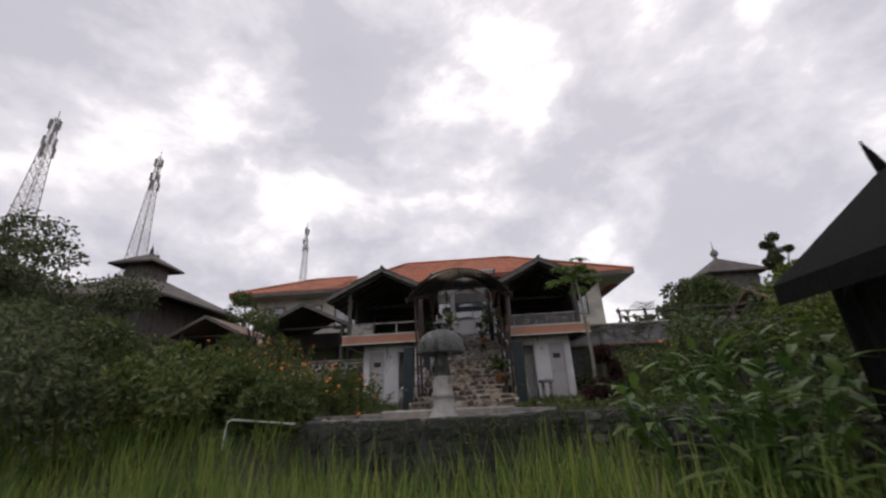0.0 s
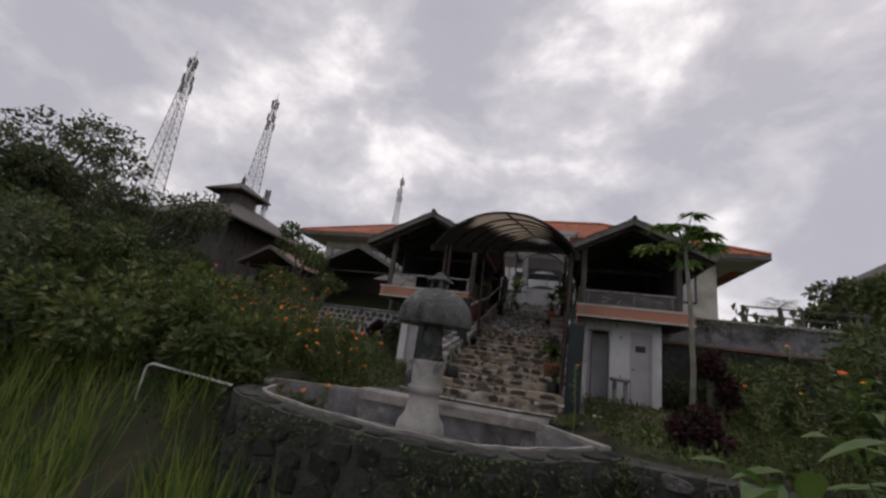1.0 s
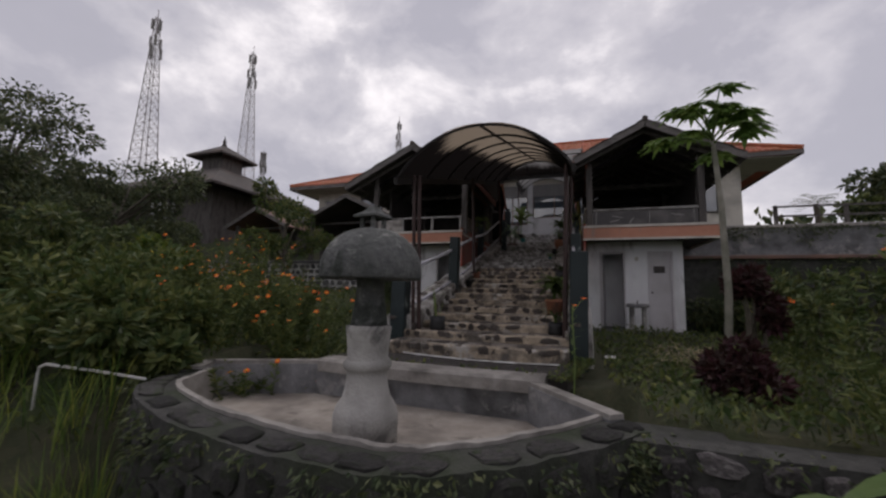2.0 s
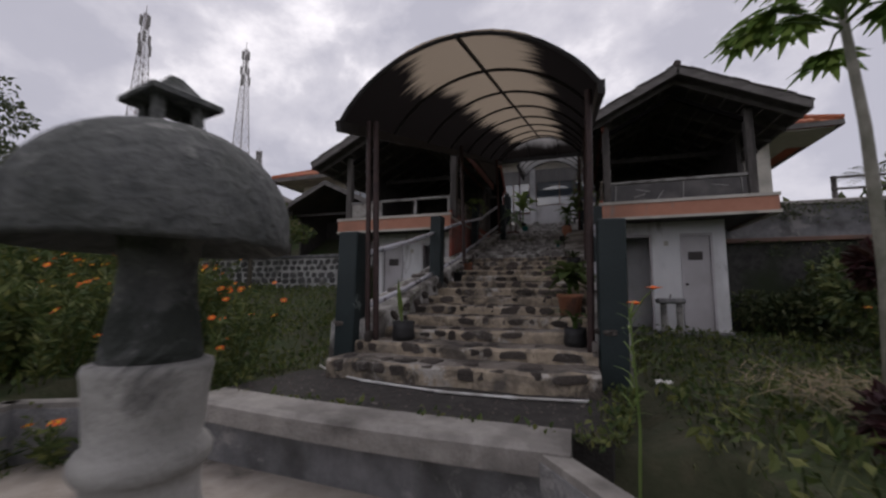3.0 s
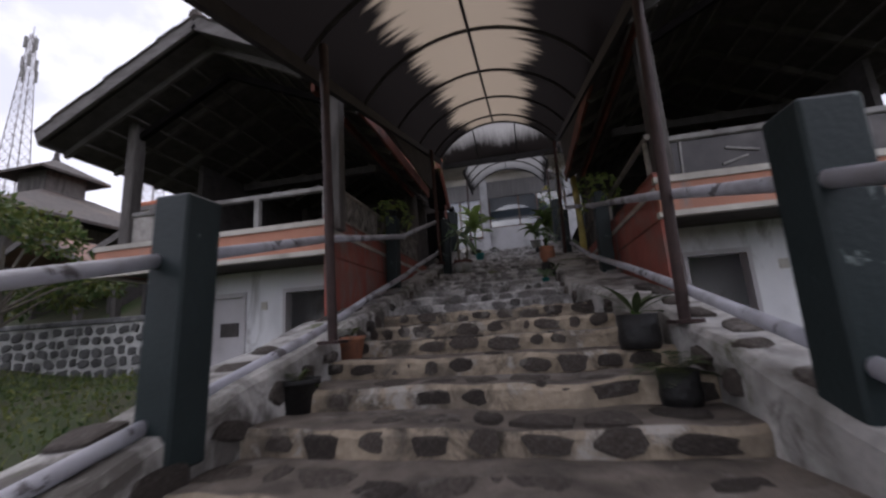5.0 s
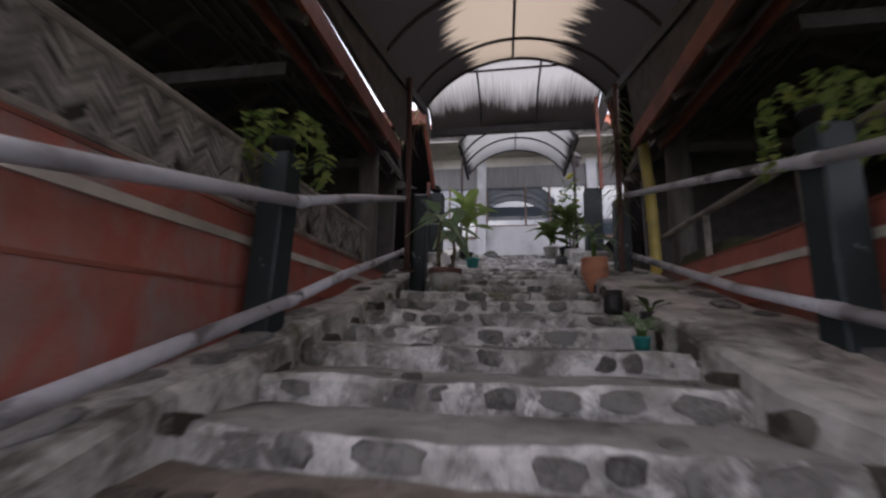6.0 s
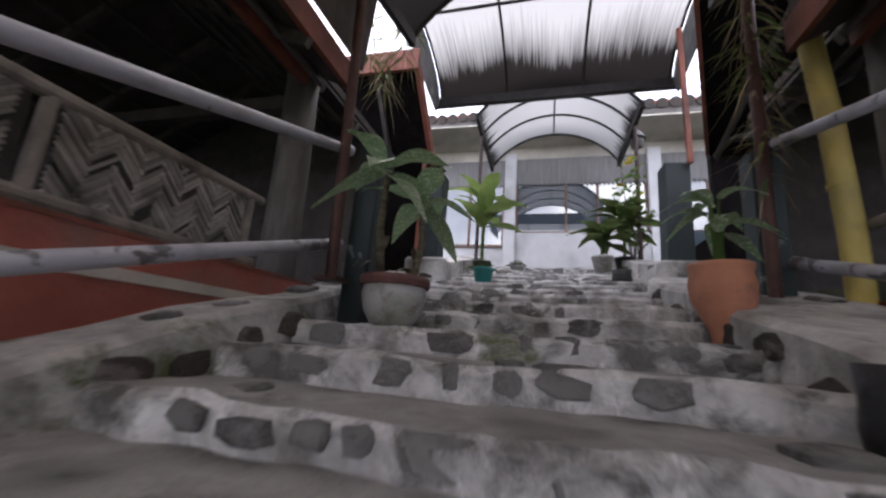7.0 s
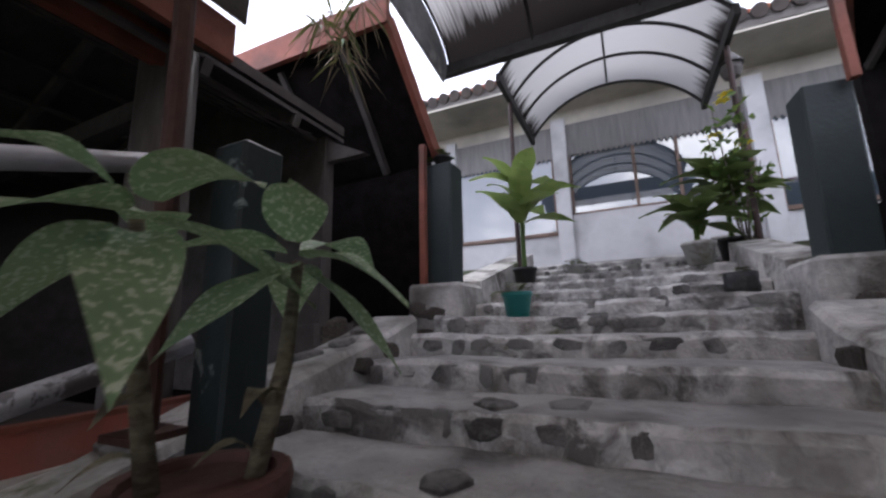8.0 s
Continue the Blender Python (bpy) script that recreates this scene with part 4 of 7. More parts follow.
        return [slab(bmesh.new(), [(s * a, y0 + dy, rz(a) - drop), (s * b, y0 + dy, rz(b) - drop), (s * b, ye, rz(b) - drop), (s * a, ye, rz(a) - drop)], t) for a, b, ye in ((ax, nx, y1), (nx, ix + inset, YE), (ax, ox - inset, y1))]

    rf = [part("roof", bm, M_oldtile, p, "dark weathered tile roof") for bm in slopes(0.07, 0, 0, 0)][0]
    # underside kept dark: the shade below the roof is in its colour
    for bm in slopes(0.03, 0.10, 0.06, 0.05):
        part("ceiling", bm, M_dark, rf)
    for ex in (ix, ox):
        bm = bmesh.new()
        beam(bm, (s * ax, y0 - 0.02, az - 0.07), (s * ex, y0 - 0.02, rz(ex) - 0.07), 0.04, 0.17)
        part("verge_board", bm, M_fascia, rf, "weathered grey verge board")
        bm = bmesh.new()
        beam(bm, (s * ex, y0, rz(ex) - 0.05), (s * ex, YE if ex == ix else y1, rz(ex) - 0.05), 0.04, 0.2)
        part("eave_board", bm, M_redwood if ex == ix else M_fascia, rf)
        # overlapping eave tiles that make the front edge uneven
        for k in range(9):
            f = (k + 0.5) / 9
            cx, cz = ax + (ex - ax) * f, az + (rz(ex) - az) * f
            w = abs(ex - ax) / 9 * 0.52
            bm = bmesh.new()
            lift = 0.012 * math.sin(k * 2.3 + ex)
            sg = 1 if ex > ax else -1
            slab(bm, [(s * (cx - sg * w), y0 - 0.06, cz + 0.497 * w + 0.03 + lift), (s * (cx + sg * w), y0 - 0.06, cz - 0.497 * w + 0.035 + lift), (s * (cx + sg * w), y0 + 0.3, cz - 0.497 * w + 0.012), (s * (cx - sg * w), y0 + 0.3, cz + 0.497 * w + 0.012)], 0.022)
            part("verge_tile", bm, M_oldtile, rf)
    bm = bmesh.new()
    beam(bm, (s * (ix + 0.32), y0 + 0.4, rz(ix + 0.32) - 0.22), (s * (ix + 0.32), YE, rz(ix + 0.32) - 0.22), 0.05, 0.18)
    part("eave_purlin", bm, M_redwood, rf)
    bm = bmesh.new()
    pipe_run(bm, [(s * ax, y0 - 0.05 + 0.25 * i, az + 0.035 + 0.01 * math.sin(i * 1.9)) for i in range(24)], 0.07, 8)
    part("ridge_tiles", bm, M_oldtile, rf)
    for i in range(9):
        y = y0 + 0.3 + i * 0.64
        for ex in (ix, ox):
            bm = bmesh.new()
            e2 = ix + 0.3 if ex == ix and y > YE else ex
            beam(bm, (s * ax, y, az - 0.17), (s * e2, y, rz(e2) - 0.17), 0.05, 0.09)
            part("rafter", bm, M_rafter, rf)
    for i in range(1, 7):
        for ex in (ix, ox):
            bx = ax + (ex - ax) * i / 7
            bm = bmesh.new()
            beam(bm, (s * bx, y0 + 0.3, rz(bx) - 0.215), (s * bx, (YE if bx < ix + 0.3 else y1) - 0.05, rz(bx) - 0.215), 0.035, 0.03)
            part("batten", bm, M_rafter, rf)
    for y in (22.42, 24.6, 26.6):
        bm = bmesh.new()
        if y > 24:
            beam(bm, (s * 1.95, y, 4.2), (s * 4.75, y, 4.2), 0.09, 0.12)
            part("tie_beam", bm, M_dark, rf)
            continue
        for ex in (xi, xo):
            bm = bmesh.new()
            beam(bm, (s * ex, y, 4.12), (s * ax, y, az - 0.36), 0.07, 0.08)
            # near-black colour carries the shade of the upper room
            part("principal_rafter", bm, M_shadeblack, rf)
    return p


for s in (-1, 1):
    pavilion(s)


# second roof above the left dark room, ending at the gate post
def back_lodge(s):
    p = thing("stair_lodge", (s * 2.6, 28.8, 2.4), "dark open lodge with red-brown roof edge beside the stairs", "lodge", "stair lodges")
    z = 5.50 if s < 0 else 6.3
    yl, zl = (28.72, 4.66) if s < 0 else (30.6, 5.6)
    xb = 1.44 if s < 0 else 2.45
    part("roof", slab(bmesh.new(), [(s * 1.46, 27.86, z + 0.1), (s * 5.2, 27.86, z + 0.16), (s * 5.2, yl, zl), (s * xb, yl, zl)], 0.06), M_oldtile, p)
    # ceiling, walls and floor take the lodge's shade in their colour
    part("ceiling", slab(bmesh.new(), [(s * 1.5, 27.9, z + 0.02), (s * 5.2, 27.9, z + 0.06), (s * 5.2, yl, zl - 0.09), (s * (xb + 0.04), yl, zl - 0.09)], 0.03), M_shadeblack, p)
    part("fascia", beam(bmesh.new(), (s * 1.44, 27.83, z + 0.04), (s * 5.2, 27.83, z + 0.10), 0.05, 0.27), M_redwood, p, "red-brown painted fascia board")
    part("fascia", beam(bmesh.new(), (s * 1.46, 27.86, z - 0.03), (s * (xb - 0.01), yl - 0.04, zl - 0.08), 0.05, 0.13), M_redwood, p, "red-brown painted fascia board")
    part("corner_board", beam(bmesh.new(), (s * 1.50, 28.5, 3.0 if s < 0 else 4.4), (s * 1.49, 28.5, 4.62 if s < 0 else 6.1), 0.06, 0.05), M_redwood, p)
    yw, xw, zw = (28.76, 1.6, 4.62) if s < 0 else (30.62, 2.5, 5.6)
    pieces("wall", ((*sorted((s * xw, s * 5.0)), yw, yw + 0.14, 2.4, zw), (*sorted((s * 4.9, s * 5.05)), 27.75, yw, 2.4, 5.3)), M_shadeblack, p)
    for i in range(4):
        x = s * ((2.0 if s < 0 else 2.55) + 0.75 * i)
        part("rafter", beam(bmesh.new(), (x, 27.95, z - 0.06), (x, yl - 0.04, zl - 0.16), 0.05, 0.08), M_dark, p)
    part("floor", box(bmesh.new(), *sorted((s * 1.75, s * 5.0)), 27.0, yw + 0.1, 2.3, 2.5), M_shadeblack, p)
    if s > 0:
        # blocks added over the ground, coloured as the dark inside the lodge
        part("plinth", box(bmesh.new(), 1.9, 4.88, 29.2, 30.6, 2.3, 3.8), M_shadeblack, p)
        part("floor", box(bmesh.new(), 1.9, 4.88, 28.0, 29.2, 2.3, 3.36), M_shadeblack, p)
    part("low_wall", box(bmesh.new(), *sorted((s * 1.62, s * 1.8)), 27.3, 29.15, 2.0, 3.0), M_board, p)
    return p


LODGE = {s: back_lodge(s) for s in (-1, 1)}


# ---- main house ----
def main_house():
    h = thing("main_house", (0, 33.2, 3.7), "large cream house with orange clay tile roof above the stairs", "house")
    wx0, wx1, wy = -14.4, 8.9, 33.0
    # entrance bay: pieces round the windows
    pieces("wall", ((wx0, -6.2, wy, wy + 0.2, 3.6, 7.6), (6.2, wx1, wy, wy + 0.2, 3.6, 7.6), (-6.2, 6.2, wy, wy + 0.2, 6.75, 7.6), (-6.2, 6.2, wy, wy + 0.2, 3.6, 4.0)), M_cream, h, "cream plaster wall")
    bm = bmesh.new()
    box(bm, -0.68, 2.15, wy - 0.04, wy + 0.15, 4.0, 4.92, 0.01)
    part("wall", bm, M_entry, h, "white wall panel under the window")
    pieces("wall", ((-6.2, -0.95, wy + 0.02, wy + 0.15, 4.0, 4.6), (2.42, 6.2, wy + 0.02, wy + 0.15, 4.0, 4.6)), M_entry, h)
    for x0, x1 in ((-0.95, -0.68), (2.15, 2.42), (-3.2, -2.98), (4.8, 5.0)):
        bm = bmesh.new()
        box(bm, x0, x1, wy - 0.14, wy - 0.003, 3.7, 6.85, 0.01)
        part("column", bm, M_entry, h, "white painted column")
    for x0, x1, z0, mull in ((-0.68, 2.15, 4.92, (0.42, 1.1)), (-2.98, -0.95, 4.6, (-1.8,)), (2.42, 4.8, 4.6, (3.3, 4.0)), (-6.2, -3.2, 4.6, (-4.7,)), (5.0, 6.2, 4.6, ())):
        bm = bmesh.new()
        box(bm, x0, x1, wy + 0.02, wy + 0.035, z0, 6.45)
        w = part("window", bm, M_glass, h, "window pane mirroring the bright sky")
        bm = bmesh.new()
        for a in (x0, *mull, x1 - 0.05):
            box(bm, a, a + 0.05, wy - 0.02, wy + 0.05, z0, 6.45)
        box(bm, x0, x1, wy - 0.02, wy + 0.05, z0 - 0.03, z0 + 0.04)
        box(bm, x0, x1, wy - 0.02, wy + 0.05, 6.42, 6.5)
        part("window_frame", bm, M_brownwood, w)
        bm = bmesh.new()
        box(bm, x0, x1, wy - 0.03, wy + 0.04, 6.13, 6.747)
        part("awning_board", bm, M_curtain, w, "grey board above the window")
        bm = bmesh.new()
        n = int((x1 - x0) / 0.09)
        for i in range(n):
            xx = x0 + (x1 - x0) * (i + 0.5) / n
            v = [bm.verts.new(q) for q in ((xx - 0.046, wy - 0.035, 6.13), (xx + 0.046, wy - 0.035, 6.13), (xx + 0.02, wy - 0.035, 6.08), (xx, wy - 0.035, 6.06), (xx - 0.02, wy - 0.035, 6.08))]
            bm.faces.new(v)
        part("scalloped_fringe", bm, M_curtain, w)
    # gable end walls
    pieces("wall", ((wx1 - 0.2, wx1, wy + 0.2, 41, 3.6, 7.6), (wx0, wx0 + 0.2, wy + 0.2, 41, 3.6, 7.6), (wx0, wx1, 41, 41.2, 3.6, 7.6)), M_cream, h)
    for x0, x1 in ((-13.8, -12.4), (-11.2, -9.8), (-8.8, -7.4), (6.7, 7.9)):
        bm = bmesh.new()
        box(bm, x0, x1, wy - 0.03, wy + 0.01, 4.9, 6.5)
        w = part("window", bm, M_glass, h)
        bm = bmesh.new()
        for a, b, c, d in ((x0 - 0.06, x0 + 0.03, 4.85, 6.56), (x1 - 0.03, x1 + 0.06, 4.85, 6.56), (x0, x1, 4.85, 4.93), (x0, x1, 6.48, 6.56), ((x0 + x1) / 2 - 0.03, (x0 + x1) / 2 + 0.03, 4.9, 6.5)):
            box(bm, a, b, wy - 0.06, wy - 0.005, c, d)
        part("window_frame", bm, M_post, w)
    # roofs: a hipped centre and a lower wing
    def hip(x0, x1, y0, y1, ez, rx0, rx1, ry, rz):
        quads = [([(x0, y0, ez), (x1, y0, ez), (rx1, ry, rz), (rx0, ry, rz)]), ([(x1, y0, ez), (x1, y1, ez), (rx1, ry, rz)]), ([(x1, y1, ez), (x0, y1, ez), (rx0, ry, rz), (rx1, ry, rz)]), ([(x0, y1, ez), (x0, y0, ez), (rx0, ry, rz)])]
        bm = bmesh.new()
        for q in quads:
            slab(bm, q, 0.10)
        r = part("roof", bm, M_tile, h, "orange clay tile roof")
        # rows of tiles on the front slope
        tb_v, tb_f = [], []
        nx, ny = int((x1 - x0) / 0.24), 15
        for j in range(ny):
            t0, t1 = j / ny, (j + 1.12) / ny
            for i in range(nx):
                xa = x0 + (x1 - x0) * i / nx
                xb = xa + (x1 - x0) / nx * 0.94
                yc0, yc1 = y0 + (ry - y0) * t0, y0 + (ry - y0) * min(1, t1)
                zc0, zc1 = ez + (rz - ez) * t0, ez + (rz - ez) * min(1, t1)
                lx = x0 + (rx0 - x0) * t1
                rx = x1 + (rx1 - x1) * t1
                if xa < lx or xb > rx:
                    continue
                b = len(tb_v)
                xm = (xa + xb) / 2
                for xx, up in ((xa, 0.015), (xm, 0.065), (xb, 0.015)):
                    tb_v += [(xx, yc0 - 0.03, zc0 + up + 0.02), (xx, yc1, zc1 + up)]
                tb_v += [(xa, yc0 - 0.03, zc0), (xb, yc0 - 0.03, zc0)]
                tb_f += [(b, b + 2, b + 3, b + 1), (b + 2, b + 4, b + 5, b + 3), (b + 6, b + 7, b + 4, b + 2, b)]
        part("roof_tiles", raw("roof_tiles", tb_v, tb_f, M_tile), M_tile, r, kind="stuff")
        bm = bmesh.new()
        for a, b in (((rx0, ry, rz), (rx1, ry, rz)), ((x0, y0, ez), (rx0, ry, rz)), ((x1, y0, ez), (rx1, ry, rz))):
            a, b = Vector(a) + Vector((0, 0, 0.06)), Vector(b) + Vector((0, 0, 0.06))
            pipe_run(bm, [a.lerp(b, i / 12) for i in range(13)], 0.11, 8)
        part("ridge_tiles", bm, M_tile, r)
        bm = bmesh.new()
        for a, b in (((x0, y0, ez), (x1, y0, ez)), ((x1, y0, ez), (x1, y1, ez)), ((x0, y0, ez), (x0, y1, ez))):
            beam(bm, (a[0], a[1], a[2] - 0.12), (b[0], b[1], b[2] - 0.12), 0.05, 0.2)
        part("fascia", bm, M_fascia, r)
        return r

    hip(-8.6, 10.9, 32.0, 42.2, 7.36, -4.6, 3.6, 37.6, 10.62)
    hip(-15.6, -7.6, 31.6, 41.5, 7.25, -12.0, -8.6, 37.0, 9.6)
    bm = bmesh.new()
    slab(bm, [(-15.4, 31.7, 7.12), (10.7, 32.1, 7.12), (10.7, 34, 7.02), (-15.4, 34, 7.02)], 0.03)
    slab(bm, [(8.8, 34.02, 7.46), (10.7, 34.02, 7.46), (10.7, 41, 7.46), (8.8, 41, 7.46)], 0.03)
    part("soffit", bm, M_cream, h, "cream boarded eave soffit")
    # dark rounded tile ends along the front eave
    for i in range(54):
        bm = tube(bmesh.new(), (-6.4 + 0.24 * i, 31.9, 7.33 + 0.012 * math.sin(i * 1.7)), (-6.4 + 0.24 * i, 32.25, 7.47), 0.105, seg=10)
        part("eave_tile", bm, M_oldtile, h)


main_house()


# ---- fountain basin and mushroom fountain ----
def rim_points(n=60):
    """Evenly spaced points along the smooth front rim."""
    pts = [Vector((*p, 0)) for p in RIM]
    out = []
    for i in range(n + 1):
        t = i / n * (len(pts) - 1)
        k = min(int(t), len(pts) - 2)
        u = t - k
        p0, p1, p2, p3 = pts[max(k - 1, 0)], pts[k], pts[k + 1], pts[min(k + 2, len(pts) - 1)]
        out.append(0.5 * ((2 * p1) + (p2 - p0) * u + (2 * p0 - 5 * p1 + 4 * p2 - p3) * u * u + (3 * p1 - p0 - 3 * p2 + p3) * u ** 3))
    return out


ARC = rim_points()


def offset(path, d):
    out = []
    for i, p in enumerate(path):
        t = (path[min(i + 1, len(path) - 1)] - path[max(i - 1, 0)]).normalized()
        out.append(Vector((p.x - t.y * d, p.y + t.x * d, 0)))
    return out


def ribbon(bm, outer, inner, z0, z1):
    vs = []
    for a, b in zip(outer, inner):
        k = len(vs)
        j = 0.008 * math.sin(k * 0.9) + 0.005 * math.sin(k * 2.3)
        vs.append([bm.verts.new((p.x, p.y, z)) for p, z in ((a, z0), (a, z1 + j), (b, z1 + j * 0.5), (b, z0))])
    for a, b in zip(vs, vs[1:]):
        for j in range(4):
            bm.faces.new((a[j], a[(j + 1) % 4], b[(j + 1) % 4], b[j]))
    bm.faces.new(vs[0])
    bm.faces.new(vs[-1][::-1])
    return bm


basin = thing("fountain_basin", (-0.3, 14.3, -0.6), "empty shallow fountain basin with cement walls and rubble front", "basin")
FRONT = part("front_wall", ribbon(bmesh.new(), ARC, offset(ARC, 0.34), -1.75, -0.12), M_darkmortar, basin, "dark rubble stone wall with moss")
part("rim_edge", ribbon(bmesh.new(), offset(ARC, 0.325), offset(ARC, 0.38), -0.5, -0.09), M_cope, basin, "thin pale cement rim")
bm = bmesh.new()
poly = [(p.x, p.y) for p in offset(ARC, 0.3)][::4] + [(1.0, 16.0), (-2.6, 16.0)]
prism(bm, poly, -0.7, -0.46)
part("basin_floor", bm, M_basin, basin, "dry pale cement basin floor with stains")
bm = bmesh.new()
prism(bm, [(-1.75, 15.86), (1.03, 15.74), (1.03, 16.08), (-1.75, 16.18)], -0.6, -0.15)
part("back_wall", bm, M_conc, basin, "grey stained cement wall")
bm = bmesh.new()
n = 16
rows = []
for i in range(n + 1):
    t = i / n
    x, y = -1.72 + 2.8 * t, 15.82 - 0.11 * t - 0.06 * math.sin(math.pi * t)
    rows.append([bm.verts.new((x, y + dy, z)) for dy, z in ((0, -0.17), (0.0, -0.045), (0.03, -0.02), (0.34, -0.02), (0.37, -0.045), (0.37, -0.17))])
for a, b in zip(rows, rows[1:]):
    for j in range(6):
        bm.faces.new((a[j], a[(j + 1) % 6], b[(j + 1) % 6], b[j]))
bm.faces.new(rows[0])
bm.faces.new(rows[-1][::-1])
part("coping", bm, M_cope, basin, "pale smooth cement coping")
for a, b in (((0.98, 15.75), (1.68, 14.85)), ((-3.0, 15.4), (-2.78, 15.0)), ((-3.02, 15.36), (-1.72, 15.98))):
    part("side_wall", beam(bmesh.new(), (*a, -0.345), (*b, -0.345), 0.15, 0.5), M_conc, basin)
    part("rim_edge", beam(bmesh.new(), (*a, -0.075), (*b, -0.075), 0.13, 0.04), M_cope, basin, "thin pale cement rim")

fountain = thing("mushroom_fountain", (-0.29, 14.5, -0.46), "grey cement mushroom fountain with a small lantern on its cap", "fountain")
FX, FY = -0.29, 14.5
FZ = 0.0
bm = bmesh.new()
lathe(bm, [(0.02, -0.47), (0.265, -0.47), (0.27, -0.17), (0.25, -0.10), (0.20, -0.03), (0.178, 0.06), (0.168, 0.15), (0.172, 0.185), (0.190, 0.20), (0.203, 0.225), (0.203, 0.25), (0.190, 0.275), (0.170, 0.29), (0.176, 0.38), (0.188, 0.50), (0.193, 0.53), (0.19, 0.55), (0.16, 0.56), (0.02, 0.56)], (FX, FY, 0), 40)
part("pedestal", bm, M_ped, fountain, "pale cement pedestal with moulded rings", True)
bm = bmesh.new()
lathe(bm, [(0.02, 0.55), (0.158, 0.55), (0.152, 0.60), (0.140, 0.68), (0.125, 0.78), (0.118, 0.88), (0.128, 0.97), (0.16, 1.05), (0.02, 1.07)], (FX, FY, FZ), 32)
part("stem", bm, M_mush, fountain, "dark mossy stem", True)
bm = bmesh.new()
prof = [(0.02, 1.06), (0.24, 1.03), (0.385, 0.965), (0.425, 0.945), (0.437, 0.965), (0.434, 1.03)]
for i in range(1, 13):
    a = i / 12 * math.pi / 2
    prof.append((max(0.01, 0.434 * math.cos(a) ** 0.9), 1.03 + 0.365 * math.sin(a)))
lathe(bm, prof, (FX, FY, FZ), 48, 0.004)
part("cap", bm, M_mush, fountain, "rough grey domed cap stained with moss", True)
for a in range(4):
    ang = a * math.pi / 2 + 0.5
    lan = bmesh.new()
    box(lan, FX + 0.092 * math.cos(ang) - 0.018, FX + 0.092 * math.cos(ang) + 0.018, FY + 0.092 * math.sin(ang) - 0.018, FY + 0.092 * math.sin(ang) + 0.018, 1.31 + FZ, 1.50 + FZ, 0.006)
    part("lantern_leg", lan, M_mush, fountain)
bm = bmesh.new()
base = [(FX + 0.175 * math.cos(a * math.pi / 2 + 0.6), FY + 0.175 * math.sin(a * math.pi / 2 + 0.6)) for a in range(4)]
lo = [bm.verts.new((*p, 1.505 + FZ)) for p in base]
mid = [bm.verts.new((FX + (p[0] - FX) * 0.55, FY + (p[1] - FY) * 0.55, 1.535 + FZ)) for p in base]
hi = [bm.verts.new((FX + (p[0] - FX) * 0.16, FY + (p[1] - FY) * 0.16, 1.60 + FZ)) for p in base]
lo2 = [bm.verts.new((*p, 1.485 + FZ)) for p in base]
for r0, r1 in ((lo2, lo), (lo, mid), (mid, hi)):
    for i in range(4):
        bm.faces.new((r0[i], r0[(i + 1) % 4], r1[(i + 1) % 4], r1[i]))
bm.faces.new(lo2[::-1])
bm.faces.new(hi)
part("lantern_roof", bm, M_mush, fountain)

# retaining wall to the right of the basin
rw = thing("garden_wall", (5, 14.3, -1.5), "dark rubble retaining wall with moss below the garden", "wall", kind="structure")
bm = bmesh.new()
prism(bm, [(1.75, 14.53), (4.0, 14.41), (7.0, 14.2), (12.0, 13.9), (12.0, 14.3), (7.0, 14.65), (4.0, 14.85), (1.75, 14.97)], -1.75, -0.13)
part("wall_core", bm, M_darkmortar, rw)

# paving between the basin and the stairs
bm = bmesh.new()
prism(bm, [(-1.9, 16.15), (1.3, 16.05), (1.5, 17.35), (-1.75, 17.3)], -0.3, -0.075)
tagged(part("pavement", bm, M_dirt, None), "dark trodden dirt before the steps", "pavement", kind="structure")

# white plastic pipes on the ground
bm = bmesh.new()
pipe_run(bm, [(-1.65, 17.38, -0.05), (-1.25, 17.08, -0.055), (-0.8, 16.9, -0.055), (0.0, 16.76, -0.055), (0.6, 16.77, -0.055), (1.2, 16.84, -0.05)], 0.011, 8)
for x, y in ((-0.8, 16.9), (0.0, 16.76), (0.6, 16.77)):
    tube(bm, (x - 0.05, y + 0.006, -0.055), (x + 0.05, y - 0.004, -0.055), 0.0145)
solo("water_pipe", bm, M_pvc, (0, 16.9, -0.04), "white plastic water pipe lying before the lowest step", "pipe", smooth=True)
bm = bmesh.new()
pipe_run(bm, [(-4.1, 14.2, -0.9), (-4.06, 14.2, -0.1), (-4.04, 14.2, -0.03), (-3.98, 14.22, 0.0), (-3.5, 14.4, -0.06), (-2.95, 14.55, -0.13)], 0.016, 8)
solo("bent_pipe", bm, M_pvc, (-4.05, 14.2, -0.9), "bent white plastic pipe standing in the tall grass", "pipe", smooth=True)

# terrace wall on the left, garden wall on the right
tw = thing("terrace_wall", (-9, 25.5, 0.8), "rubble terrace wall with white pointing and a cement top", "wall", kind="structure")
bm = bmesh.new()
box(bm, -19, -4.6, 25.4, 25.8, 0.3, 1.94)
part("wall_core", bm, M_paleMortar2, tw)
bm = bmesh.new()
box(bm, -19, -4.55, 25.34, 25.84, 1.94, 2.06, 0.02)
part("coping", bm, M_conc, tw)
gw = thing("boundary_wall", (9, 24.6, 0), "two-step mossy grey retaining wall with a ledge", "wall", kind="structure")
bm = bmesh.new()
box(bm, 4.3, 20, 24.4, 25.0, -0.2, 1.92)
part("lower_wall", bm, M_darkmortar, gw)
bm = bmesh.new()
box(bm, 4.28, 20, 24.25, 24.5, 1.92, 2.02, 0.015)
part("ledge", bm, M_browntile, gw, "brown ledge along the wall")
bm = bmesh.new()
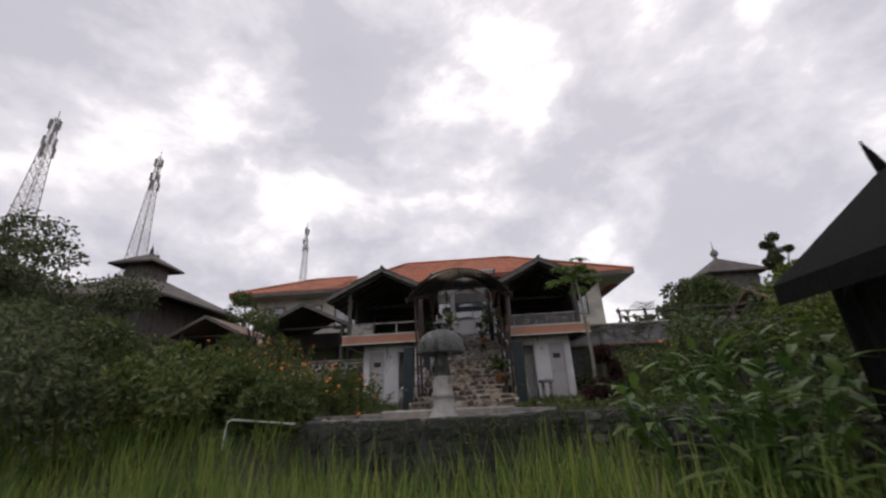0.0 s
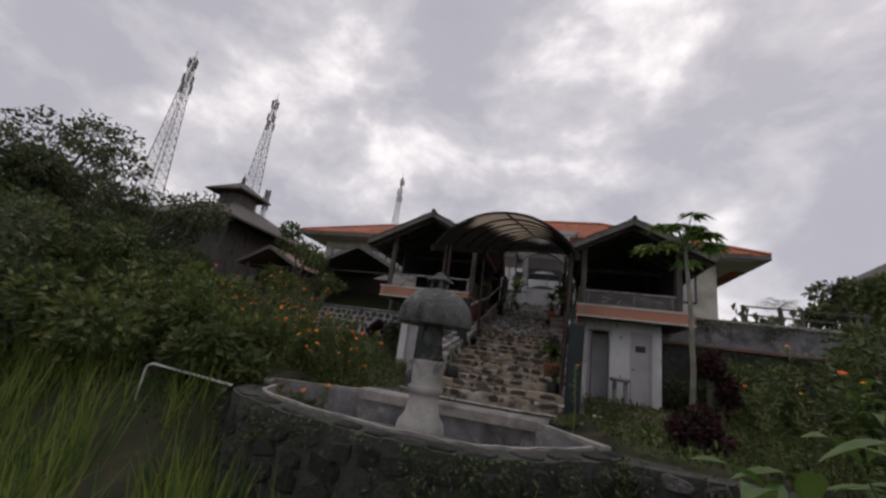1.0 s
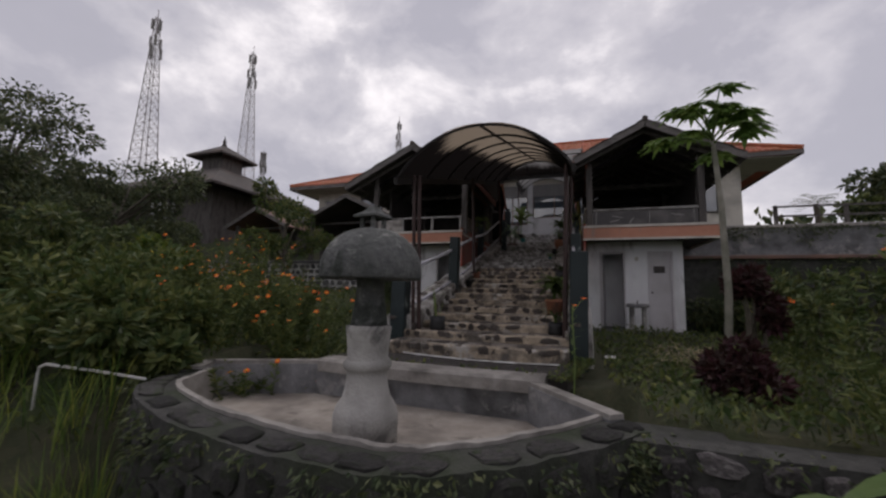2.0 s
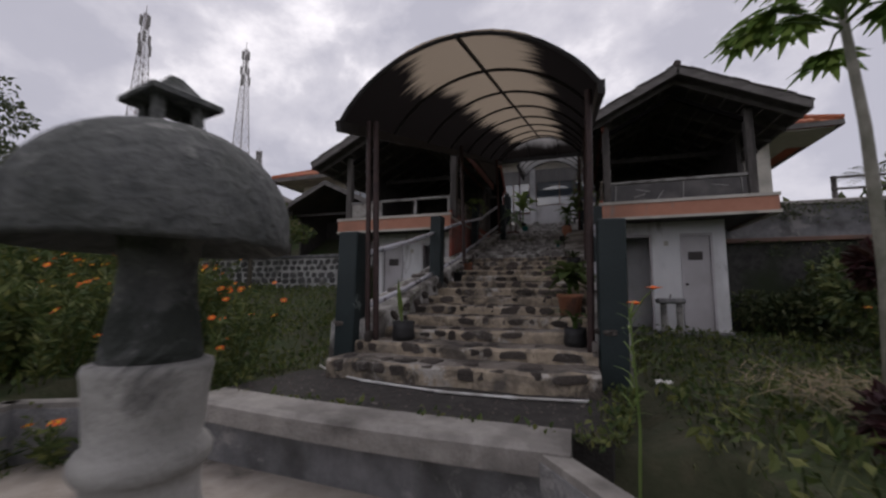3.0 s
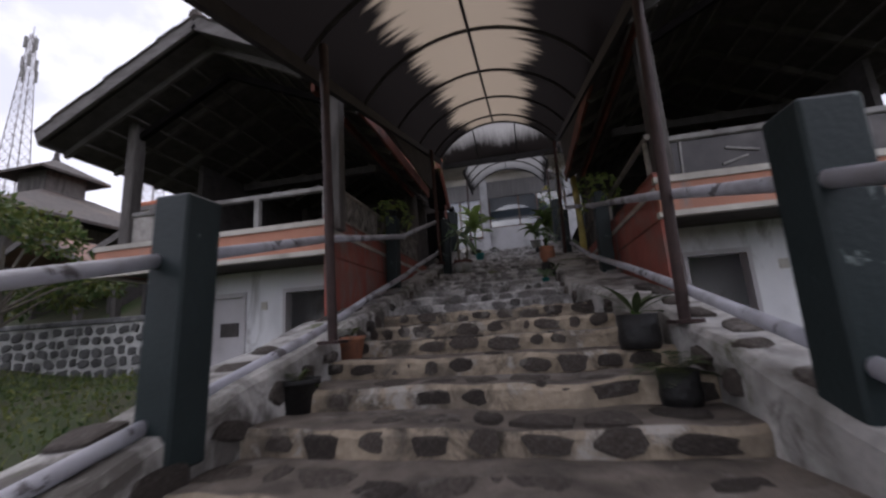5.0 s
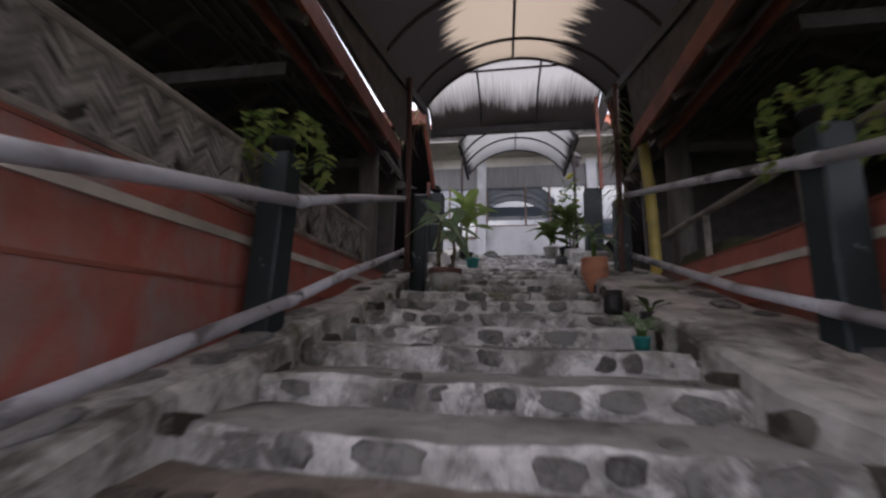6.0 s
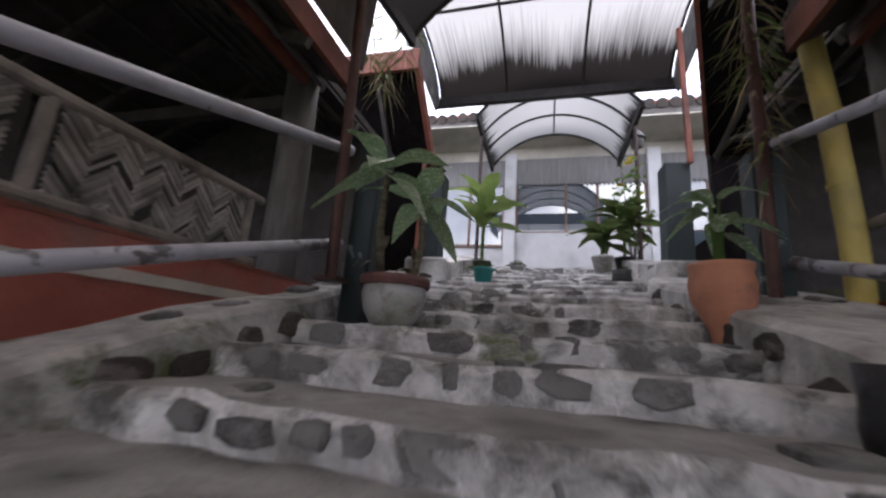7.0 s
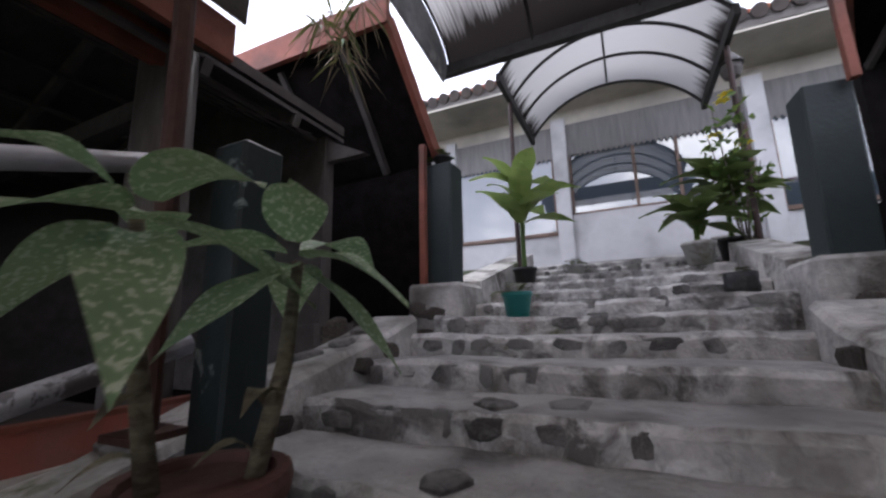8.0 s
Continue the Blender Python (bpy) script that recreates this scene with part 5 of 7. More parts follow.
box(bm, 4.3, 20, 24.75, 25.2, 1.9, 2.82)
part("upper_wall", bm, M_conc, gw)
bm = bmesh.new()
box(bm, 4.28, 20, 24.7, 25.25, 2.82, 2.92, 0.015)
part("coping", bm, M_cope, gw)

wf = thing("garden_fence", (12.5, 25.0, 2.92), "grey wooden rail fence along the wall top", "fence")
for i in range(8):
    part("post", box(bmesh.new(), 6.85 + i * 1.6, 6.93 + i * 1.6, 24.93, 25.03, 2.9, 3.5, 0.01), M_post, wf)
for z in (3.18, 3.45):
    part("rail", beam(bmesh.new(), (6.8, 24.91, z), (18.2, 24.91, z), 0.03, 0.05), M_post, wf)


# ---- huts and towers in the distance ----
def hut(name, x, y, z, hw, depth, eave, apex, mroof, label):
    h = thing(name, (x, y, z), label, "hut", "garden huts")
    bm = bmesh.new()
    for s in (-1, 1):
        slab(bm, [(x, y, apex), (x + s * hw, y, eave), (x + s * hw, y + depth, eave), (x, y + depth, apex)], 0.07)
    part("roof", bm, mroof, h)
    for s in (-1, 1):
        bm = bmesh.new()
        beam(bm, (x, y - 0.03, apex - 0.06), (x + s * hw, y - 0.03, eave - 0.06), 0.05, 0.17)
        part("verge_board", bm, M_fascia, h)
        for yy in (y + 0.4, y + depth - 0.4):
            bm = bmesh.new()
            box(bm, x + s * (hw - 0.5) - 0.08, x + s * (hw - 0.5) + 0.08, yy - 0.08, yy + 0.08, z - 0.1, eave + 0.15)
            part("post", bm, M_post, h)
    # inner walls in a dark tone that stands for the hut's shade
    bm = bmesh.new()
    box(bm, x - hw + 0.4, x + hw - 0.4, y + depth * 0.6, y + depth * 0.6 + 0.1, z - 0.1, eave + 0.1)
    box(bm, x - hw + 0.4, x - hw + 0.5, y + 1.2, y + depth * 0.6, z - 0.1, eave + 0.1)
    box(bm, x + hw - 0.5, x + hw - 0.4, y + 1.2, y + depth * 0.6, z - 0.1, eave + 0.1)
    part("wall", bm, M_dark, h)
    bm = bmesh.new()
    prism(bm, [(x - hw + 0.3, y + 0.9), (x + hw - 0.3, y + 0.9), (x + hw - 0.3, y + 1.0), (x - hw + 0.3, y + 1.0)], eave, [eave + 0.1, eave + 0.1, eave + 0.1, eave + 0.1])
    part("tie_beam", bm, M_dark, h)
    return h


hut("garden_hut", -8.3, 26.6, 2.0, 2.5, 5.0, 3.95, 5.14, M_oldtile, "dark open garden hut with a grey tiled gable roof")
hut("garden_hut", -13.9, 27.2, 2.0, 2.0, 4.0, 3.95, 4.95, M_browntile, "dark open hut with a brown sheet roof")


def pagoda():
    x, y, z = -24.0, 34.0, 1.8
    h = thing("pagoda_house", (x, y, z), "dark wooden house with a two-tier pagoda roof and finial", "house")
    bm = bmesh.new()
    box(bm, x - 3.4, x + 3.4, y - 3.6, y + 3.6, z - 0.5, 7.3)
    part("wall", bm, M_post, h)
    for i in range(4):
        bm = bmesh.new()
        box(bm, x - 2.0 + i * 0.62, x - 1.55 + i * 0.62, y - 3.66, y - 3.58, 5.3, 6.5)
        w = part("window", bm, M_glass, h)
        bm = bmesh.new()
        for a in (x - 2.03 + i * 0.62, x - 1.58 + i * 0.62):
            box(bm, a, a + 0.08, y - 3.7, y - 3.6, 5.2, 6.6)
        part("window_frame", bm, M_post, w)

    def tier(hw, ez, tw_, tz, nm):
        lo = [(x - hw, y - hw), (x + hw, y - hw), (x + hw, y + hw), (x - hw, y + hw)]
        hi = [(x - tw_, y - tw_), (x + tw_, y - tw_), (x + tw_, y + tw_), (x - tw_, y + tw_)]
        bm = bmesh.new()
        for i in range(4):
            j = (i + 1) % 4
            slab(bm, [(*lo[i], ez), (*lo[j], ez), (*hi[j], tz), (*hi[i], tz)], 0.14)
        part(nm, bm, M_oldtile, h, "dark tile roof tier")

    tier(5.4, 7.15, 1.2, 9.5, "lower_roof")
    bm = bmesh.new()
    box(bm, x - 0.95, x + 0.95, y - 0.95, y + 0.95, 9.1, 10.7)
    part("cupola", bm, M_post, h)
    tier(1.7, 10.6, 0.12, 11.65, "upper_roof")
    bm = bmesh.new()
    lathe(bm, [(0.02, 11.6), (0.18, 11.65), (0.11, 11.9), (0.14, 12.0), (0.05, 12.2), (0.01, 12.5)], (x, y, 0), 10)
    part("finial", bm, M_dark, h)


pagoda()


def lattice_tower(x, y, z0, h, w, label, stub=False):
    t = thing("radio_tower", (x, y, z0), label, "tower", "radio towers")
    leg, brace = bmesh.new(), bmesh.new()

    def at(s, k):
        f = w * (1 - 0.86 * k)
        return [(x + s[0] * f, y + s[1] * f, z0 + h * k)]

    cs = ((-1, -1), (1, -1), (1, 1), (-1, 1))
    for s in cs:
        tube(leg, at(s, 0)[0], at(s, 1)[0], 0.11, 0.05, 6)
    n = 22
    for k in range(n):
        a, b = k / n, (k + 1) / n
        for i in range(4):
            p, q = cs[i], cs[(i + 1) % 4]
            beam(brace, at(p, a)[0], at(q, b)[0], 0.045, 0.045)
            beam(brace, at(q, a)[0], at(p, b)[0], 0.045, 0.045)
            beam(brace, at(p, a)[0], at(q, a)[0], 0.05, 0.05)
    part("leg", leg, M_lattice, t)
    part("bracing", brace, M_lattice, t, kind="stuff")
    for k in (0.80, 0.86, 0.95):
        for i in range(3):
            bm = bmesh.new()
            f = w * (1 - 0.86 * k) + 0.35
            a = i * 2.1 + k * 9
            box(bm, x + f * math.cos(a) - 0.15, x + f * math.cos(a) + 0.15, y + f * math.sin(a) - 0.15, y + f * math.sin(a) + 0.15, z0 + h * k - 0.9, z0 + h * k + 0.9)
            part("antenna", bm, M_greyrail, t)
    bm = bmesh.new()
    tube(bm, (x, y, z0 + h * 0.98), (x, y, z0 + h * 1.04), 0.06)
    part("rod", bm, M_lattice, t)


lattice_tower(-66, 56, 14, 33, 1.7, "tall red and white lattice radio tower on the hill")
lattice_tower(-63, 74, 16, 35, 1.6, "tall lattice radio tower with small antennas")
lattice_tower(-50, 120, 16, 38, 1.5, "distant slender lattice radio tower")
lattice_tower(-66, 82, 12, 20, 0.9, "short lattice mast beside a tower")


# ---- plants ----
NP = np.random.RandomState(11)


def leaf_mesh(name, centers, normals, length, width, m, bend=0.25):
    """Many small folded leaves: centres, the way each one points, and sizes."""
    c, d = np.asarray(centers, float), np.asarray(normals, float)
    n = len(c)
    d = d / (np.linalg.norm(d, axis=1, keepdims=True) + 1e-9)
    r = NP.normal(size=(n, 3))
    side = np.cross(d, r)
    side /= np.linalg.norm(side, axis=1, keepdims=True) + 1e-9
    up = np.cross(side, d)
    ln = np.asarray(length) * np.ones(n)
    wd = np.asarray(width) * np.ones(n)
    a = c
    b = c + d * (ln * 0.5)[:, None] + side * (wd * 0.5)[:, None] + up * (bend * wd * 0.5)[:, None]
    e = c + d * (ln * 0.5)[:, None] - side * (wd * 0.5)[:, None] + up * (bend * wd * 0.5)[:, None]
    f = c + d * ln[:, None] - up * (bend * wd)[:, None]
    vs = np.stack([a, b, f, e], 1).reshape(-1, 3)
    fs = [(4 * i + 0, 4 * i + 1, 4 * i + 2, 4 * i + 3) for i in range(n)]
    return raw(name, vs.tolist(), fs, m)


def blob_points(center, radii, n, shell=0.55):
    """Random points near the skin of an uneven ellipsoid, and the ways outward."""
    v = NP.normal(size=(n, 3))
    v /= np.linalg.norm(v, axis=1, keepdims=True)
    k = 1 - (1 - shell) * NP.rand(n) ** 1.5
    lump = 1 + 0.18 * np.sin(v[:, 0] * 5 + center[0]) * np.cos(v[:, 2] * 4 + center[1])
    return np.asarray(center) + v * np.asarray(radii) * (k * lump)[:, None], v


def crown_mesh(name, blobs, leaf, m, per=260):
    cs, ds = [], []
    for c, r in blobs:
        p, v = blob_points(c, r, per)
        w = v + NP.normal(size=v.shape) * 0.7 + np.array([0, 0, -0.25])
        cs.append(p)
        ds.append(w)
    cs, ds = np.concatenate(cs), np.concatenate(ds)
    return leaf_mesh(name, cs, ds, leaf * (0.7 + 0.6 * NP.rand(len(cs))), leaf * 0.5 * (0.7 + 0.6 * NP.rand(len(cs))), m)


def tree(x, y, z, h, spread, m, label, nblob=16, per=260, leaf=0.2, trunk=0.14, low=0.35, group="garden trees", bark=None):
    t = thing("tree", (x, y, z), label, "tree", group)
    bm = bmesh.new()
    lean = (RNG.uniform(-0.3, 0.3), RNG.uniform(-0.3, 0.3))
    top = h * 0.72
    pipe_run(bm, [(x + lean[0] * k * k, y + lean[1] * k * k, z - 0.15 + top * k) for k in (0, 0.25, 0.5, 0.75, 1)], [trunk, trunk * 0.85, trunk * 0.7, trunk * 0.5, trunk * 0.25], 8)
    blobs = []
    for i in range(nblob):
        a, k = RNG.uniform(0, 6.28), RNG.uniform(low, 1.0)
        rr = spread * (0.25 + 0.75 * math.sqrt(RNG.random())) * (1.15 - 0.55 * abs(k - 0.55))
        c = (x + rr * math.cos(a), y + rr * math.sin(a), z + h * k)
        s = spread * RNG.uniform(0.26, 0.46)
        blobs.append((c, (s, s, s * RNG.uniform(0.55, 0.85))))
        st = Vector((x + lean[0] * 0.3, y + lean[1] * 0.3, z + h * k * RNG.uniform(0.45, 0.7)))
        mid = st.lerp(Vector(c), 0.55) + Vector((0, 0, 0.12 * h * 0.3))
        pipe_run(bm, [st, mid, c], [trunk * 0.4, trunk * 0.25, trunk * 0.08], 5)
    part("trunk", bm, bark or M_bark, t)
    part("crown", crown_mesh("crown", blobs, leaf, m, per), m, t)
    return t


def shrub(x, y, z, h, spread, m, label, nblob=7, per=200, leaf=0.13, name="shrub", category="shrub", group="garden shrubs"):
    t = thing(name, (x, y, z), label, category, group)
    bm = bmesh.new()
    blobs = []
    for i in range(nblob):
        a, k = RNG.uniform(0, 6.28), RNG.uniform(0.3, 0.95)
        rr = spread * math.sqrt(RNG.random()) * 0.8
        c = (x + rr * math.cos(a), y + rr * math.sin(a), z + h * k)
        s = spread * RNG.uniform(0.3, 0.5)
        blobs.append((c, (s, s, min(s, h * 0.35))))
        pipe_run(bm, [(x + 0.1 * math.cos(a), y + 0.1 * math.sin(a), z - 0.1), (x + rr * 0.5 * math.cos(a), y + rr * 0.5 * math.sin(a), z + h * k * 0.55), c], [0.025, 0.018, 0.006], 5)
    part("branching", bm, M_bark, t)
    part("foliage", crown_mesh("foliage", blobs, leaf, m, per), m, t)
    return t


def blade_mesh(name, bases, heads, length, width, m, droop=0.5, seg=4):
    """Long blades that rise from their bases along heads and droop: tapered ribbons."""
    b, d = np.asarray(bases, float), np.asarray(heads, float)
    n = len(b)
    d /= np.linalg.norm(d, axis=1, keepdims=True)
    ln = (np.asarray(length) * np.ones(n))[:, None]
    wd = (np.asarray(width) * np.ones(n))[:, None]
    dr = (np.asarray(droop) * np.ones(n))[:, None]
    out = d * np.array([1, 1, 0])
    out /= np.linalg.norm(out, axis=1, keepdims=True) + 1e-6
    side = np.cross(out, np.array([0, 0, 1.0]))
    rows = []
    for k in range(seg + 1):
        t = k / seg
        p = b + d * ln * t + (out * 0.35 - np.array([0, 0, 1.0])) * dr * ln * t * t
        w = wd * (1 - t) ** 0.6 * (0.55 + 0.9 * min(t * 3, 1) * 0.5)
        rows.append(np.stack([p - side * w, p + side * w], 1))
    vs = np.stack(rows, 1).reshape(-1, 3)
    per = 2 * (seg + 1)
    fs = [(i * per + 2 * k, i * per + 2 * k + 1, i * per + 2 * k + 3, i * per + 2 * k + 2) for i in range(n) for k in range(seg)]
    return raw(name, vs.tolist(), fs, m)


def broad_leaf(bm, base, tip_dir, length, width, droop, fold=0.18, seg=7):
    """One large leaf with a midrib, drooping towards its tip."""
    base, d = Vector(base), Vector(tip_dir).normalized()
    out = Vector((d.x, d.y, 0)).normalized() if abs(d.z) < 0.98 else Vector((1, 0, 0))
    side = out.cross(Vector((0, 0, 1))).normalized()
    rows = []
    for k in range(seg + 1):
        t = k / seg
        p = base + d * length * t + (out * 0.3 - Vector((0, 0, 1))) * droop * length * t * t
        w = width * 0.5 * math.sin(math.pi * min(1, 0.06 + 0.94 * t) ** 0.75) + 0.002
        up = Vector((0, 0, 1)) * fold * w
        wav = 0.06 * width * math.sin(t * 7.0)
        rows.append([bm.verts.new(p - side * w + up + Vector((0, 0, wav))), bm.verts.new(p), bm.verts.new(p + side * w + up - Vector((0, 0, wav)))])
    for a, b in zip(rows, rows[1:]):
        bm.faces.new((a[0], a[1], b[1], b[0]))
        bm.faces.new((a[1], a[2], b[2], b[1]))


# tall grass of the field
def field_grass():
    n = 52000
    x = NP.uniform(-9, 8.5, n)
    y = NP.uniform(6.4, 14.4, n)
    fy = np.array([front_y(a) for a in x])
    keep = (y < np.where(x > -3.0, fy - 0.25, 14.6 - 0.2 * (x + 3.0)))
    dens = 0.5 + 0.5 * np.sin(x * 1.3 + 1) * np.sin(y * 1.7)
    keep &= NP.rand(n) < 0.55 + 0.45 * dens
    # a gap before the rubble wall
    keep &= ~((x > -1.6) & (y > fy - 1.5) & (NP.rand(n) > 0.5))
    keep &= ~((x > 2.2) & (NP.rand(n) > 0.3))
    keep &= ~((x < -1.0) & (y < 9.5) & (NP.rand(n) > 0.07)) & ~((x < -1.3) & (y >= 9.5) & (y < 10.8) & (NP.rand(n) > 0.55))
    clump = np.sin(x * 3.1 + 0.7 * np.sin(y * 2.3)) * np.sin(y * 3.7 + x)
    keep &= NP.rand(n) < 0.72 + 0.5 * clump
    # trampled strip before the bent pipe
    along = ((x + 4.05) * 5.15 - (y - 14.2) * 4.3) / 6.71
    across = np.abs((x + 4.05) * 4.3 + (y - 14.2) * 5.15) / 6.71
    keep &= ~((across < 0.3) & (along > -0.5) & (along < 3.2) & (NP.rand(n) > 0.08))
    x, y, fy = x[keep], y[keep], fy[keep]
    z = np.array([height(a, b) for a, b in zip(x, y)])
    lim = np.where(y < 9.2, 0.82, 1.0) * np.where((x > -1.6) & (y > fy - 1.5), 0.80, 1.0) * np.where((x < -2.6) & (y > 11.5), 0.72, 1.0) * np.where(x > 2.2, 0.75, 1.0) * np.where((np.abs(x - 0.8) < 0.8) & (y < 9.6), 0.85, 1.0)
    ln = NP.uniform(1.15, 1.78, len(x)) * lim * (0.95 + 0.18 * np.sin(x * 1.9) * np.sin(y * 1.8))
    a = NP.uniform(0, 6.283, len(x))
    t = NP.uniform(0.05, 0.35, len(x))
    d = np.stack([np.sin(t) * np.cos(a), np.sin(t) * np.sin(a), np.cos(t)], 1)
    me = blade_mesh("tall_grass", np.stack([x, y, z - 0.03], 1), d, ln, NP.uniform(0.005, 0.014, len(x)), M_grass, NP.uniform(0.05, 0.45, len(x)))
    tagged(new("tall_grass", me), "tall bright green grass growing over the field", "grass", kind="stuff")


field_grass()


def reeds():
    """Sparse pale dry stalks that stand above the grass."""
    n = 420
    x, y = NP.uniform(-6.5, 1.6, n), NP.uniform(6.8, 12.0, n)
    keep = ~((np.abs(x - 0.9) < 0.75) & (y < 9.5)) & (y < np.array([front_y(a) for a in x]) - 0.5)
    x, y = x[keep], y[keep]
    z = np.array([height(a, b) for a, b in zip(x, y)])
    a, t = NP.uniform(0, 6.283, len(x)), NP.uniform(0.02, 0.3, len(x))
    d = np.stack([np.sin(t) * np.cos(a), np.sin(t) * np.sin(a), np.cos(t)], 1)
    me = blade_mesh("dry_stalks", np.stack([x, y, z], 1), d, NP.uniform(0.9, 1.5, len(x)), NP.uniform(0.004, 0.008, len(x)), M_straw, NP.uniform(0.0, 0.2, len(x)))
    tagged(new("dry_stalks", me), "thin pale dry stalks above the tall grass", "grass", kind="stuff")


reeds()


def ground_cover():
    """Short grass and weeds over the garden."""
    n = 26000
    x, y = NP.uniform(-11, 9, n), NP.uniform(14, 25.2, n)
    keep = ~((np.abs(x) < 1.75) & (y > 15.6)) & ~((x > -2.3) & (x < 1.62) & (y < 17.3)) & ~((x > -2.9) & (x < 2.0) & (y < 15.9)) & ~((np.abs(x) > 1.6) & (np.abs(x) < 4.4) & (y > 22.8))
    keep &= NP.rand(n) < np.where(x < 0, 1.0, 0.6 + 0.4 * np.sin(x * 1.4) * np.sin(y * 1.1))
    x, y = x[keep], y[keep]
    z = np.array([height(a, b) for a, b in zip(x, y)])
    a, t = NP.uniform(0, 6.283, len(x)), NP.uniform(0.1, 0.8, len(x))
    d = np.stack([np.sin(t) * np.cos(a), np.sin(t) * np.sin(a), np.cos(t)], 1)
    for side, m, words in ((x < 0, M_shortg, "short green grass on the garden slope"), (x >= 0, M_lawn, "dull short grass and weeds beside the stairs")):
        k = int(side.sum())
        me = blade_mesh("short_grass", np.stack([x, y, z - 0.01], 1)[side], d[side], NP.uniform(0.10, 0.30, k), NP.uniform(0.005, 0.011, k), m, NP.uniform(0.1, 0.6, k), 3)
        tagged(new("short_grass", me), words, "grass", kind="stuff")
    n = 15000
    x, y = NP.uniform(-11, 9, n), NP.uniform(14, 24.5, n)
    keep = ~((np.abs(x) < 1.75) & (y > 15.6)) & ~((x > -2.3) & (x < 1.62) & (y < 17.3)) & ~((x > -2.9) & (x < 2.0) & (y < 15.9)) & ~((np.abs(x) > 1.6) & (np.abs(x) < 4.4) & (y > 22.8))
    x, y = x[keep], y[keep]
    z = np.array([height(a, b) for a, b in zip(x, y)]) + NP.uniform(0, 0.18, len(x))
    d = NP.normal(size=(len(x), 3)) + np.array([0, 0, 0.5])
    tagged(new("weeds", leaf_mesh("weeds", np.stack([x, y, z], 1), d, NP.uniform(0.05, 0.13, len(x)), NP.uniform(0.03, 0.07, len(x)), M_weed)), "low leafy weeds between the grass", "weeds", kind="stuff")


ground_cover()

tree(-16.2, 18.6, 0.9, 5.7, 2.6, M_leafd, "large dark green leafy tree on the bank", 36, 480, 0.17, 0.22, 0.12)
tree(-14.0, 18.2, 0.7, 4.1, 1.9, M_leafd, "dark green leafy tree on the bank", 28, 480, 0.15, 0.18, 0.1)
tree(-18.5, 23.8, height(-18.5, 23.8), 5.2, 3.0, M_leafd, "large dark tree behind the bank", 30, 620, 0.2, 0.25, 0.15)
tree(-9.9, 17.2, 0.3, 2.0, 1.4, M_leaf, "leafy green tree with yellowish young leaves", 18, 330, 0.18, 0.12, 0.15)
tree(-7.6, 17.6, 0.2, 1.7, 1.0, M_leafy, "small yellow-green leafy tree", 10, 260, 0.16, 0.08, 0.2)
tree(-9.3, 24.0, height(-9.3, 24.0), 3.9, 1.35, M_fern, "small brownish green tree before the huts", 12, 300, 0.15, 0.09, 0.4)
for x, y, h, s, m in ((-5.3, 14.6, 1.0, 1.2, M_weed), (-7.2, 13.6, 1.7, 1.5, M_leafd), (-9.2, 14.2, 2.0, 1.5, M_leafd), (-4.3, 15.4, 0.7, 0.8, M_weed), (-6.0, 16.0, 1.3, 1.2, M_weed), (-3.5, 14.9, 0.6, 0.7, M_leaf), (-10.8, 15.6, 2.2, 1.5, M_leaf), (-11.5, 12.8, 2.0, 1.6, M_leafd), (-13.5, 14.5, 2.8, 1.7, M_leafd)):
    shrub(x, y, height(x, y), h, s, m, "dense dark green shrub on the overgrown bank", 9, 260, 0.15)
for x, y, h, s, m in ((6.2, 17.0, 1.7, 1.2, M_leaf), (7.8, 16.2, 2.3, 1.5, M_leafy), (5.6, 20.5, 1.3, 1.1, M_leaf), (8.2, 20.0, 2.0, 1.5, M_leaf), (7.2, 14.9, 1.3, 1.1, M_leaf), (9.5, 18.0, 2.6, 1.7, M_leafd), (5.2, 23.4, 0.9, 0.8, M_leafd), (6.6, 23.2, 1.3, 1.0, M_leaf), (10.5, 14.5, 2.2, 1.7, M_leafd)):
    shrub(x, y, height(x, y), h, s, m, "leafy green shrub in the overgrown garden", 8, 240, 0.16)
for x, y, h, s in ((-5.2, 25.0, 0.7, 0.35), (-4.9, 24.6, 0.5, 0.4)):
    shrub(x, y, height(x, y), h, s, M_leafd, "dark leafy shrub at the foot of the terrace wall", 6, 160, 0.11)
shrub(-5.9, 25.0, height(-5.9, 25.0), 0.8, 0.3, M_redleaf, "dark maroon-leaved shrub at the terrace wall", 5, 150, 0.11)
shrub(2.9, 16.1, height(2.9, 16.1), 0.45, 0.4, M_redleaf, "low maroon-leaved bush on the wall top", 7, 220, 0.10)
shrub(3.6, 17.6, height(3.6, 17.6) + 0.35, 1.0, 0.3, M_redleaf, "slender maroon-leaved shrub beside the papaya", 6, 200, 0.12)
for x, y, h, s, m in ((13.2, 31, 2.2, 1.5, M_leaf), (15.5, 34, 2.6, 1.8, M_leafd), (18.5, 37, 2.8, 2.2, M_leaf), (24, 40, 3.6, 2.6, M_leafd), (29, 44, 4.2, 3.0, M_leafd)):
    tree(x, y, height(x, y), h, s, m, "dark tree beyond the boundary wall", 10, 230, 0.28, 0.14, 0.3, "far trees")


